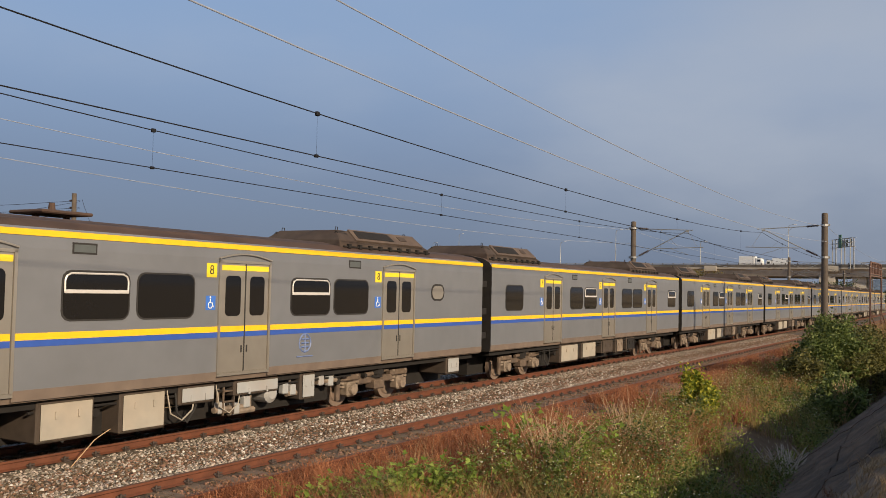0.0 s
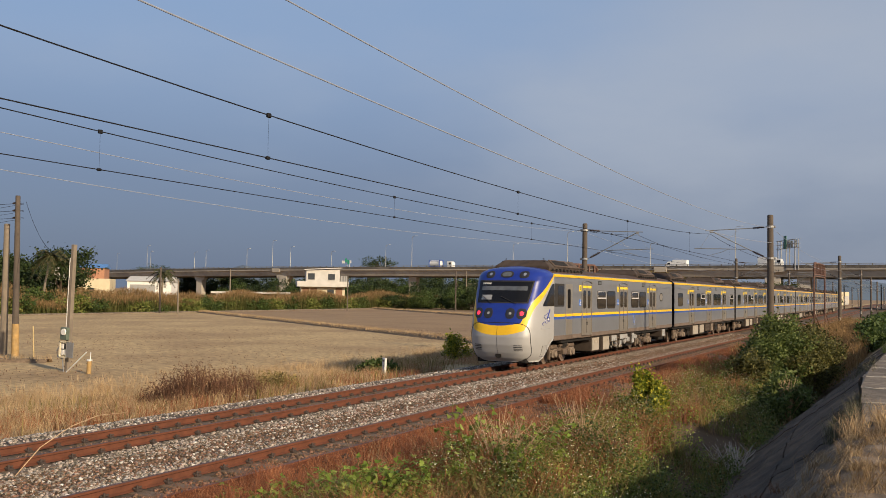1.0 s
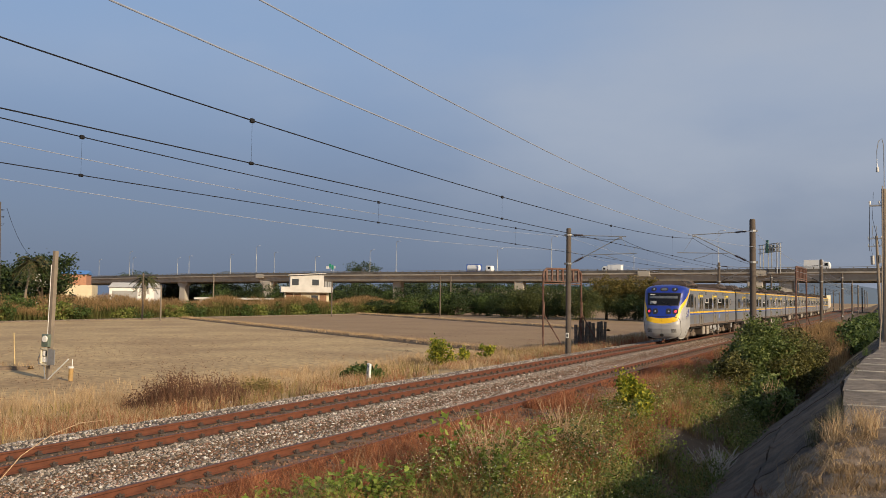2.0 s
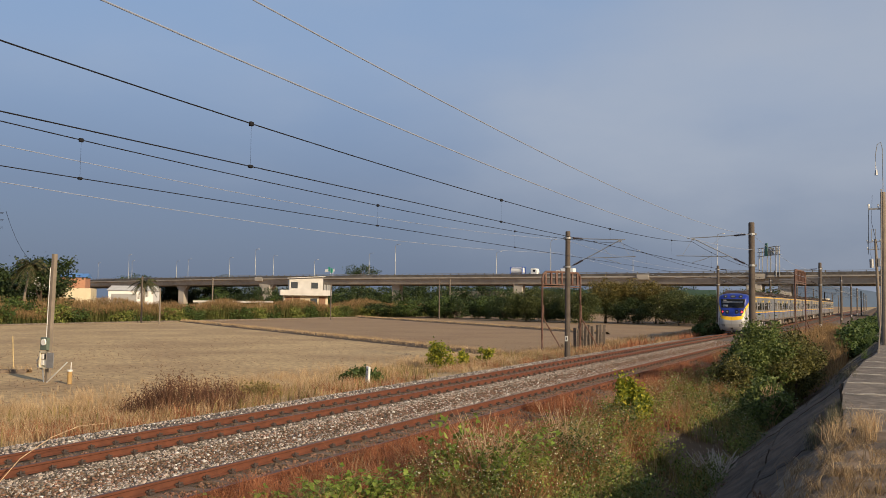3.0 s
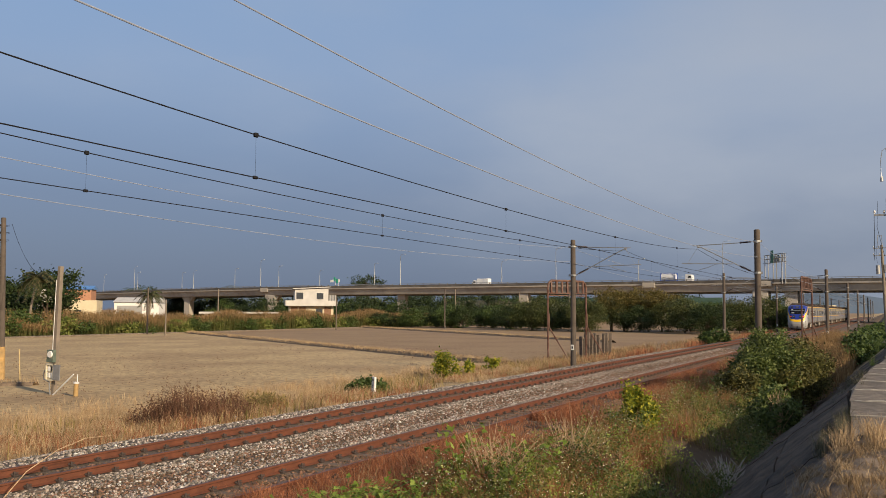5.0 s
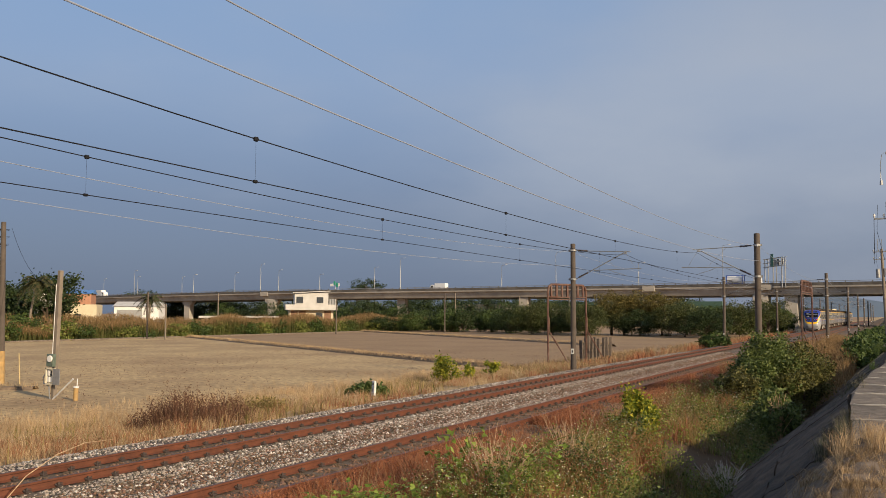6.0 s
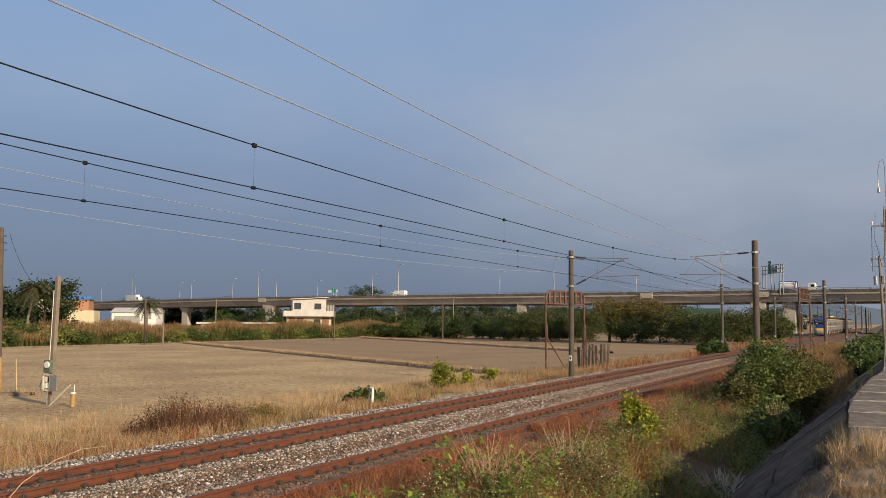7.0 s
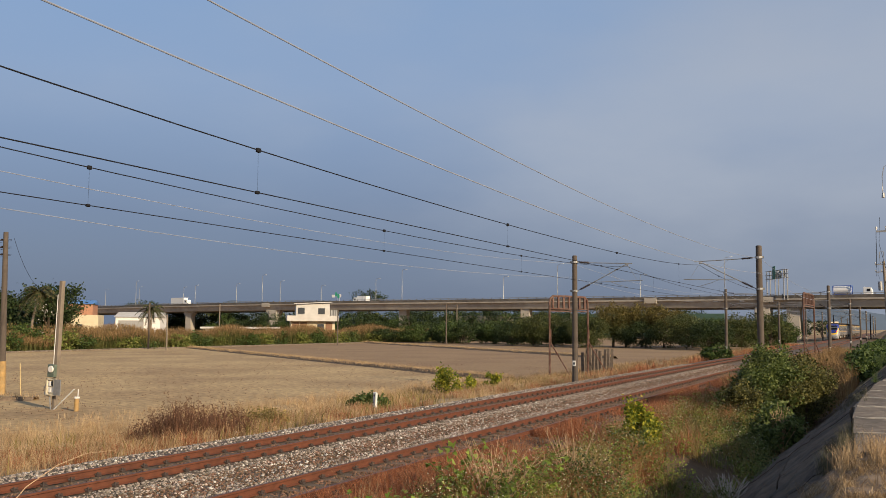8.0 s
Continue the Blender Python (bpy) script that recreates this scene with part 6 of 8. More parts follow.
# ---- plants ----
def plant_mat(name, c1, c2, c3, trans=0.25, rough=0.7):
    """Leaf colour picked blade by blade between three tones."""
    m = bpy.data.materials.new(name)
    m.use_nodes = True
    nt = m.node_tree
    b = nt.nodes["Principled BSDF"]
    b.inputs["Roughness"].default_value = rough
    b.inputs["Specular IOR Level"].default_value = 0.25
    g = nt.nodes.new("ShaderNodeNewGeometry")
    r = nt.nodes.new("ShaderNodeValToRGB")
    els_ = r.color_ramp.elements
    els_[0].position, els_[0].color = 0.0, (*c1, 1)
    els_[1].position, els_[1].color = 1.0, (*c3, 1)
    e_ = els_.new(0.5)
    e_.color = (*c2, 1)
    nt.links.new(g.outputs["Random Per Island"], r.inputs["Fac"])
    tc = nt.nodes.new("ShaderNodeTexCoord")
    n = nt.nodes.new("ShaderNodeTexNoise")
    n.inputs["Scale"].default_value = 0.9
    n.inputs["Detail"].default_value = 3
    nt.links.new(tc.outputs["Object"], n.inputs["Vector"])
    mr = nt.nodes.new("ShaderNodeMapRange")
    mr.inputs["From Min"].default_value, mr.inputs["From Max"].default_value = 0.3, 0.7
    mr.inputs["To Min"].default_value, mr.inputs["To Max"].default_value = 0.7, 1.25
    nt.links.new(n.outputs["Fac"], mr.inputs["Value"])
    h = nt.nodes.new("ShaderNodeHueSaturation")
    nt.links.new(r.outputs[0], h.inputs["Color"])
    nt.links.new(mr.outputs[0], h.inputs["Value"])
    nt.links.new(h.outputs[0], b.inputs["Base Color"])
    t = nt.nodes.new("ShaderNodeBsdfTranslucent")
    nt.links.new(h.outputs[0], t.inputs["Color"])
    ms = nt.nodes.new("ShaderNodeMixShader")
    ms.inputs[0].default_value = trans
    nt.links.new(b.outputs[0], ms.inputs[1])
    nt.links.new(t.outputs[0], ms.inputs[2])
    nt.links.new(ms.outputs[0], nt.nodes["Material Output"].inputs["Surface"])
    return m


M_STRAW = plant_mat("straw_grass", (0.36, 0.235, 0.125), (0.49, 0.345, 0.19), (0.61, 0.46, 0.275))
M_REDGRASS = plant_mat("red_brown_grass", (0.22, 0.075, 0.034), (0.33, 0.125, 0.058), (0.45, 0.215, 0.11))
M_TAN = plant_mat("tan_dry_grass", (0.20, 0.125, 0.06), (0.32, 0.215, 0.11), (0.44, 0.32, 0.18))
M_GREYWEED = plant_mat("grey_green_weed", (0.075, 0.080, 0.045), (0.13, 0.125, 0.075), (0.26, 0.22, 0.15))
M_BROWNWEED = plant_mat("brown_weed", (0.10, 0.05, 0.03), (0.17, 0.085, 0.05), (0.22, 0.12, 0.07))
M_GREENWEED = plant_mat("green_weed", (0.095, 0.125, 0.024), (0.17, 0.20, 0.045), (0.29, 0.28, 0.085), 0.3)
M_OLIVE = plant_mat("olive_weed", (0.16, 0.135, 0.042), (0.27, 0.21, 0.075), (0.40, 0.29, 0.125), 0.3)
M_VINE = plant_mat("bright_vine_leaf", (0.13, 0.20, 0.025), (0.23, 0.31, 0.05), (0.36, 0.43, 0.095), 0.4, 0.5)
M_BUSH = plant_mat("bush_leaf", (0.046, 0.070, 0.018), (0.100, 0.135, 0.035), (0.20, 0.235, 0.070), 0.3, 0.5)
M_OLIVEBUSH = plant_mat("olive_bush_leaf", (0.045, 0.048, 0.014), (0.105, 0.105, 0.03), (0.20, 0.18, 0.055), 0.25, 0.6)
M_YBUSH = plant_mat("yellow_green_leaf", (0.08, 0.125, 0.02), (0.24, 0.27, 0.03), (0.52, 0.46, 0.05), 0.35, 0.5)
M_DARKTREE = plant_mat("dark_tree_leaf", (0.016, 0.028, 0.010), (0.030, 0.050, 0.014), (0.055, 0.078, 0.022), 0.15, 0.6)
M_HEDGE = plant_mat("hedge_leaf", (0.035, 0.06, 0.014), (0.06, 0.095, 0.022), (0.10, 0.135, 0.035), 0.2, 0.6)
M_REED = plant_mat("reed_plume", (0.19, 0.115, 0.05), (0.27, 0.17, 0.075), (0.36, 0.235, 0.11), 0.3)
M_MIDTREE = plant_mat("olive_tree_leaf", (0.022, 0.032, 0.010), (0.068, 0.085, 0.024), (0.150, 0.155, 0.050), 0.2, 0.6)
M_REEDGREEN = plant_mat("reed_blade", (0.06, 0.075, 0.02), (0.10, 0.11, 0.03), (0.17, 0.14, 0.05), 0.3)
M_GOLDTREE = plant_mat("golden_tree_leaf", (0.06, 0.058, 0.015), (0.14, 0.115, 0.03), (0.24, 0.175, 0.05), 0.25)
M_PALM = plant_mat("palm_leaf", (0.03, 0.045, 0.015), (0.07, 0.075, 0.03), (0.16, 0.12, 0.06), 0.2)
M_FLOWER = plant_mat("small_pale_flowers", (0.60, 0.55, 0.20), (0.70, 0.66, 0.45), (0.75, 0.72, 0.60), 0.2)
M_TWIG = mat("dry_twig", (0.46, 0.32, 0.19), 0.9, var=0.2, scale=20)
M_REDTWIG = mat("red_brown_twig", (0.24, 0.125, 0.075), 0.9, var=0.2, scale=20)
M_GREYTWIG = mat("grey_dead_twig", (0.52, 0.45, 0.39), 0.9, var=0.2, scale=20)
M_BARK = mat("tree_bark", (0.11, 0.08, 0.055), 0.95, var=0.3, scale=8, bump=0.6)
RNG = np.random.default_rng(7)


def blades(base, height, width, lean=0.35, wind=(0.0, 0.0), droop=0.3):
    """Tapered, bent blades: three pieces each. base (n,3), height (n), width (n). Gives verts and triangles."""
    n = len(base)
    az = RNG.uniform(0, 2 * np.pi, n)
    d = np.stack([np.cos(az), np.sin(az), np.zeros(n)], 1)
    ln = (RNG.uniform(0.2, 1.0, n) * lean)[:, None] * d + np.array([wind[0], wind[1], 0])
    fa = RNG.uniform(0, 2 * np.pi, n)
    side = np.stack([np.cos(fa), np.sin(fa), np.zeros(n)], 1)
    h = height[:, None]
    up = np.array([0, 0, 1.0])
    p0 = base
    p1 = base + h * (up * 0.55 + ln * 0.35)
    p2 = base + h * (up * (1.0 - droop * np.linalg.norm(ln, axis=1)[:, None] ** 2 * 1.2) + ln * 1.05)
    w = width[:, None] * 0.5
    v = np.stack([p0 - side * w, p0 + side * w, p1 - side * w * 0.8, p1 + side * w * 0.8, p2], 1).reshape(-1, 3)
    o = np.arange(n)[:, None, None] * 5
    f = np.array([[0, 1, 3], [0, 3, 2], [2, 3, 4]])[None] + o
    return v, f.reshape(-1, 3)


def leaves(cent, size, flat=0.3, elong=1.7):
    """Folded diamond leaves with random turn. cent (n,3), size (n)."""
    n = len(cent)
    a = RNG.normal(0, 1, (n, 3))
    a[:, 2] *= (1 - flat)
    a /= np.linalg.norm(a, axis=1)[:, None] + 1e-9
    b = RNG.normal(0, 1, (n, 3))
    b -= a * (a * b).sum(1)[:, None]
    b /= np.linalg.norm(b, axis=1)[:, None] + 1e-9
    c = np.cross(a, b)
    s = size[:, None] * 0.5
    v = np.stack([cent - a * s * elong, cent + b * s + c * s * 0.25, cent + a * s * elong, cent - b * s + c * s * 0.25], 1).reshape(-1, 3)
    o = np.arange(n)[:, None, None] * 4
    f = np.array([[0, 1, 2], [0, 2, 3]])[None] + o
    return v, f.reshape(-1, 3)


BENDS = np.vectorize(bend)
GROUNDS = np.vectorize(ground_z)


BED = ([-18.3, -15.6, -14.6, -12.2, -11.4, -10.7, -8.2, -7.5, -6.4], [-0.72, -0.21, -0.18, -0.18, -0.21, -0.18, -0.18, -0.22, -0.66])


def scatter(x0, x1, y0, y1, n, clump=0.0, clump_scale=0.5, near=1.0):
    """Points over a strip beside the line, x in the line's own offset, denser towards small y when near > 1."""
    y = y0 + (y1 - y0) * RNG.uniform(0, 1, n) ** near
    x = RNG.uniform(x0, x1, n)
    if clump:
        k = np.array([noise.noise((a * clump_scale, b * clump_scale, 3.7)) for a, b in zip(x, y)])
        keep = k + RNG.uniform(-0.25, 0.25, n) > (clump - 0.5) * 0.8
        x, y = x[keep], y[keep]
    xx = x + BENDS(y)
    z = GROUNDS(xx, y)
    z = np.where((x > BED[0][0]) & (x < BED[0][-1]), np.maximum(z, np.interp(x, *BED) - 0.02), z)
    return np.stack([xx, y, z], 1)


def grass(name, pts, h, hv, w, material, label, lean=0.35, wind=(-0.05, 0.05), droop=0.3, hscale=None):
    n = len(pts)
    hh = h * RNG.uniform(1 - hv, 1 + hv, n)
    if hscale is not None:
        hh = hh * hscale
    v, f = blades(pts, hh, np.full(n, w) * RNG.uniform(0.7, 1.4, n), lean, wind, droop)
    return raw(name, v, f, material, label=label, category="grass", kind="stuff")


def patchy(pts, s=0.35, lo=0.45, seed=1.0):
    return np.array([lo + (1 - lo) * (0.5 + 0.9 * noise.noise((p[0] * s, p[1] * s, seed))) for p in pts]).clip(0.25, 1.4)


# verge beyond the tracks: dry straw grass with brown weeds
pts = scatter(-24, -16.9, 56, 175, 26000, 0.42, 0.4, 1.2)
grass("dry_grass", pts, 0.55, 0.5, 0.024, M_TAN, "dry straw-coloured grass beside the railway", 0.5, hscale=patchy(pts))
pts = scatter(-19.5, -16.6, 60, 190, 12000, 0.4, 0.3, 1.2)
grass("dry_grass", pts, 0.6, 0.5, 0.026, M_REDGRASS, "reddish dry grass beside the railway", 0.5, hscale=patchy(pts, seed=9))
pts = scatter(-24, -17.5, 10, 60, 3500, 0.62, 0.25)
grass("green_grass", pts, 0.45, 0.4, 0.03, M_OLIVE, "olive green weeds among dry grass", 0.6)
pts = scatter(-98, -24, 12, 120, 14000, 0.3, 0.2, 1.0)
grass("field_stubble", pts, 0.06, 0.6, 0.010, M_STRAW, "sparse dry stubble over the ploughed field", 0.9)
pts = scatter(-60, -23, 12, 80, 9000, 0.3, 0.2, 1.2)
grass("field_stubble", pts, 0.05, 0.6, 0.035, M_BROWNWEED, "sparse dark clods and stubble over the field", 0.9)
pts = scatter(-30, -23.5, 9, 60, 5000, 0.55, 0.3)
grass("dry_grass", pts, 0.25, 0.5, 0.015, M_STRAW, "short dry stubble at the field edge", 0.7)


def weed_bush(cx, cy, rx, ry, h, n, material, label, leaf=0.03, stem_mat=M_BROWNWEED, seedy=True):
    """A loose bush of upright stems with small leaves or seed heads along their upper half."""
    a = RNG.uniform(0, 2 * np.pi, n)
    r = np.sqrt(RNG.uniform(0, 1, n))
    base = np.stack([cx + rx * r * np.cos(a), cy + ry * r * np.sin(a), np.zeros(n)], 1)
    base[:, 2] = GROUNDS(base[:, 0], base[:, 1])
    hh = h * (1 - 0.45 * r ** 2) * RNG.uniform(0.7, 1.1, n)
    root = tagged(new("weed_bush"), label, "bush")
    v, f = blades(base, hh, np.full(n, 0.02), 0.4, (-0.05, 0.0))
    raw("stem", v, f, stem_mat, root)
    tips = v.reshape(-1, 5, 3)
    k = 9
    t = RNG.uniform(0.25, 1.0, (n, k))
    mid, tip = (tips[:, 2] + tips[:, 3]) / 2, tips[:, 4]
    c = mid[:, None] + (tip - mid)[:, None] * (2 * t[..., None] - 1) + RNG.normal(0, 0.05, (n, k, 3))
    v, f = leaves(c.reshape(-1, 3), RNG.uniform(0.6, 1.4, n * k) * leaf, 0.2)
    raw("foliage", v, f, material, root)
    return root


weed_bush(-19.2, 21.0, 1.1, 1.1, 1.45, 330, M_BROWNWEED, "dark reddish-brown dry weed bush by the track")
weed_bush(-18.8, 22.3, 0.9, 1.0, 1.15, 220, M_BROWNWEED, "low reddish-brown dry weed bush by the track")
weed_bush(-19.4, 20.0, 0.8, 0.9, 0.95, 150, M_BROWNWEED, "small reddish-brown dry weed bush by the track")
weed_bush(-20.2, 26.0, 0.9, 0.8, 0.7, 160, M_OLIVE, "small olive green weed bush in dry grass", 0.05, M_OLIVE)
weed_bush(-20.3, 33.4, 0.9, 0.7, 0.75, 260, M_HEDGE, "low dark green bush behind the white marker", 0.08, M_GREENWEED)


def leafy_bush(name, c, r, n, size, material, label, clumps=40, trunk=True, category="bush", stems=7, flat=0.3, sub=0.30):
    """A shrub: stems from one root and a crown of leaf clumps with gaps and an uneven outline."""
    cx, cy, cz = c
    root = tagged(new(name), label, category)
    gz = ground_z(cx, cy)
    d = RNG.normal(0, 1, (clumps, 3))
    d /= np.linalg.norm(d, axis=1)[:, None]
    rad = RNG.uniform(0.35, 1.0, clumps) ** 0.6
    cc = np.array([cx, cy, cz]) + d * rad[:, None] * np.array(r) * RNG.uniform(0.8, 1.12, clumps)[:, None]
    cc[:, 2] = np.maximum(cc[:, 2], gz + 0.15)
    per = n // clumps
    spread = np.array(r) * sub
    p = cc[:, None] + RNG.normal(0, 0.62, (clumps, per, 3)) * spread
    p = p.reshape(-1, 3)
    p[:, 2] = np.maximum(p[:, 2], gz + 0.05)
    v, f = leaves(p, RNG.uniform(0.6, 1.3, len(p)) * size, flat)
    raw("crown", v, f, material, root)
    if trunk:
        bm = bmesh.new()
        for k in range(stems):
            t = Vector(cc[k % clumps])
            a = Vector((cx + random.uniform(-0.1, 0.1) * r[0], cy + random.uniform(-0.1, 0.1) * r[1], gz - 0.1))
            m = a.lerp(t, 0.5) + Vector((random.uniform(-0.1, 0.1), random.uniform(-0.1, 0.1), 0.1)) * r[2]
            s = 0.03 * max(r)
            tube(bm, [a, m, t], [s, s * 0.6, s * 0.2], 6)
        part("branchwork", bm, M_BARK, root)
    return root


# yellow-flowering shrubs beyond the tracks
leafy_bush("shrub", (-21.9, 44.6, -0.2), (0.75, 0.75, 0.75), 1400, 0.10, M_YBUSH, "yellow-green leafy shrub at the field edge", 26)
leafy_bush("shrub", (-20.9, 45.3, -0.35), (0.45, 0.45, 0.4), 500, 0.09, M_YBUSH, "small yellow-green shrub at the field edge", 14)
leafy_bush("shrub", (-20.6, 47.6, -0.25), (0.55, 0.5, 0.4), 700, 0.09, M_YBUSH, "low yellow-green shrub at the field edge", 16)
leafy_bush("shrub", (-15.6, 92, 0.1), (1.4, 1.4, 0.9), 1600, 0.16, M_HEDGE, "green shrub beside the ballast", 26)

# near bank: red grass by the rail, then mixed weeds down to the ditch
def tussocks(name, x0, x1, y0, y1, n, per, h, w, material, label, lean=0.9, wind=(-0.05, 0.0), droop=0.35, near=1.5, clump=0.4, cs=0.5, spread=0.10, seed=1.0, keep=None):
    """Grass in tufts: blades fan out of shared roots, and the tufts differ in height."""
    c = scatter(x0, x1, y0, y1, n, clump, cs, near)
    if keep is not None:
        c = c[keep(c)]
    n = len(c)
    hs = h * RNG.uniform(0.55, 1.25, n) * patchy(c, 0.8, 0.55, seed)
    b = np.repeat(c, per, 0) + np.concatenate([RNG.normal(0, spread, (n * per, 2)), np.zeros((n * per, 1))], 1)
    hh = np.repeat(hs, per) * RNG.uniform(0.45, 1.12, n * per)
    v, f = blades(b, hh, np.full(n * per, w) * RNG.uniform(0.7, 1.4, n * per), lean, wind, droop)
    return raw(name, v, f, material, label=label, category="grass", kind="stuff")


tussocks("red_grass", -8.75, -6.2, 8.0, 60, 3000, 40, 0.50, 0.0065, M_REDGRASS, "fine red-brown dry grass leaning over the rail", 1.1, (-0.18, 0.0), 0.5, seed=2)
tussocks("red_grass", -7.6, -4.4, 8.5, 55, 2400, 36, 0.90, 0.007, M_REDGRASS, "red-brown dry grass tufts on the bank", 0.9, (-0.1, 0.0), 0.4, clump=0.44, seed=3)
tussocks("red_grass", -7.4, -5.0, 9.0, 30, 260, 30, 0.95, 0.006, M_TAN, "thin tan seed stalks over the bank", 0.7, (-0.1, 0.0), 0.3, clump=0.5, seed=13)
tussocks("green_weeds", -6.8, -3.0, 10, 50, 900, 26, 0.85, 0.011, M_OLIVE, "olive and green weeds covering the bank", 0.9, clump=0.42, seed=6)
tussocks("green_weeds", -5.4, -2.8, 9, 40, 560, 26, 0.8, 0.012, M_GREENWEED, "green weeds covering the bank", 0.9, clump=0.42, seed=8)
tussocks("brown_weeds", -5.6, -2.6, 10, 40, 420, 30, 0.7, 0.007, M_TAN, "dry tan weed tufts on the bank", 1.0, clump=0.56, cs=0.8, seed=21)
tussocks("brown_weeds", -4.2, -2.4, 9, 60, 420, 20, 0.5, 0.009, M_BROWNWEED, "dry brown weeds at the ditch", 1.0, seed=9)
tussocks("dry_grass", -26.5, -17.4, 8, 62, 3000, 30, 0.62, 0.008, M_STRAW, "tall dry straw-coloured grass along the ballast edge", 0.8, (-0.05, 0.05), 0.35, near=1.25, clump=0.40, spread=0.16, seed=1)
tussocks("dry_grass", -24.0, -17.4, 8, 62, 1700, 28, 0.55, 0.008, M_TAN, "tan dry grass along the ballast edge", 0.9, (-0.05, 0.05), 0.4, near=1.25, clump=0.46, spread=0.16, seed=14)
tussocks("dry_grass", -21.5, -17.2, 8, 62, 900, 30, 0.60, 0.009, M_REDGRASS, "reddish dry grass along the ballast edge", 0.9, (-0.05, 0.05), 0.4, near=1.3, clump=0.48, spread=0.14, seed=4)
pts = scatter(-6.6, -1.8, 40, 110, 24000, 0.30, 0.3, 1.4)
grass("red_grass", pts, 1.6, 0.35, 0.020, M_REED, "tall orange-brown grass along the bank", 0.6, (-0.08, 0.0), 0.3, hscale=patchy(pts, seed=5))


def leaf_cover(name, x0, x1, y0, y1, n, zmin, zmax, size, material, label, clump=0.45, cs=0.6, near=1.5, seed=0.0):
    p = scatter(x0, x1, y0, y1, n, clump, cs, near)
    p[:, 2] += zmin + (zmax - zmin) * RNG.uniform(0, 1, len(p)) ** 0.8 * patchy(p, 0.7, 0.4, seed)
    v, f = leaves(p, RNG.uniform(0.6, 1.4, len(p)) * size, 0.5, 1.3)
    raw(name, v, f, material, label=label, category="weeds", kind="stuff")


def weed_clumps(name, x0, x1, y0, y1, n, per, r, h, size, material, label, clump=0.4, cs=0.5, near=1.4, seed=0.0):
    """Leafy weeds: small mounds of leaves with gaps between them."""
    c = scatter(x0, x1, y0, y1, n, clump, cs, near)
    n = len(c)
    hs = h * RNG.uniform(0.5, 1.2, n) * patchy(c, 0.8, 0.5, seed)
    rr = r * RNG.uniform(0.6, 1.3, n)
    d = RNG.normal(0, 1, (n, per, 3))
    d /= np.linalg.norm(d, axis=2)[..., None]
    d *= (RNG.uniform(0.15, 1.0, (n, per)) ** 0.4)[..., None]
    p = c[:, None] + d * np.stack([rr, rr, hs * 0.5], 1)[:, None] + np.stack([0 * hs, 0 * hs, hs * 0.55], 1)[:, None]
    v, f = leaves(p.reshape(-1, 3), RNG.uniform(0.6, 1.4, n * per) * size, 0.5, 1.4)
    return raw(name, v, f, material, label=label, category="weeds", kind="stuff")


weed_clumps("weed_leaves", -6.6, -3.0, 10, 45, 520, 90, 0.26, 0.95, 0.032, M_GREENWEED, "green leafy weed clumps over the bank", 0.42, 0.5, 1.4, 1.0)
weed_clumps("weed_leaves", -7.0, -4.2, 10, 45, 360, 80, 0.22, 0.85, 0.030, M_OLIVE, "olive leafy weed clumps over the bank", 0.46, 0.5, 1.4, 2.0)
weed_clumps("weed_leaves", -5.4, -2.6, 11, 42, 520, 100, 0.30, 1.0, 0.034, M_BUSH, "dark green leafy weeds down in the ditch", 0.40, 0.5, 1.3, 3.0)
weed_clumps("weed_leaves", -5.6, -3.2, 12, 30, 160, 70, 0.25, 1.15, 0.030, M_VINE, "fresh green leafy weeds on the bank", 0.52, 0.7, 1.3, 7.0)
leaf_cover("small_flowers", -6.2, -2.9, 11, 30, 5200, 0.50, 1.05, 0.016, M_FLOWER, "tiny pale yellow and white weed flowers", 0.45, 0.6, 1.3, 1.0)


def heart_leaves(cent, size):
    """Broad pointed leaves of six corners, folded along the middle, hanging outwards."""
    n = len(cent)
    az = RNG.uniform(0, 2 * np.pi, n)
    tilt = RNG.uniform(-0.9, 0.35, n)
    a = np.stack([np.cos(az) * np.cos(tilt), np.sin(az) * np.cos(tilt), np.sin(tilt)], 1)
    b = np.stack([-np.sin(az), np.cos(az), RNG.normal(0, 0.35, n)], 1)
    c = np.cross(a, b)
    s_ = size[:, None]
    k = [cent, cent + b * s_ * 0.34 - a * s_ * 0.12 + c * s_ * 0.10, cent + b * s_ * 0.40 + a * s_ * 0.32 + c * s_ * 0.12, cent + a * s_ * 0.95,
         cent - b * s_ * 0.40 + a * s_ * 0.32 + c * s_ * 0.12, cent - b * s_ * 0.34 - a * s_ * 0.12 + c * s_ * 0.10]
    v = np.stack(k, 1).reshape(-1, 3)
    f = np.array([[0, 1, 2], [0, 2, 3], [0, 3, 4], [0, 4, 5]])[None] + np.arange(n)[:, None, None] * 6
    return v, f.reshape(-1, 3)


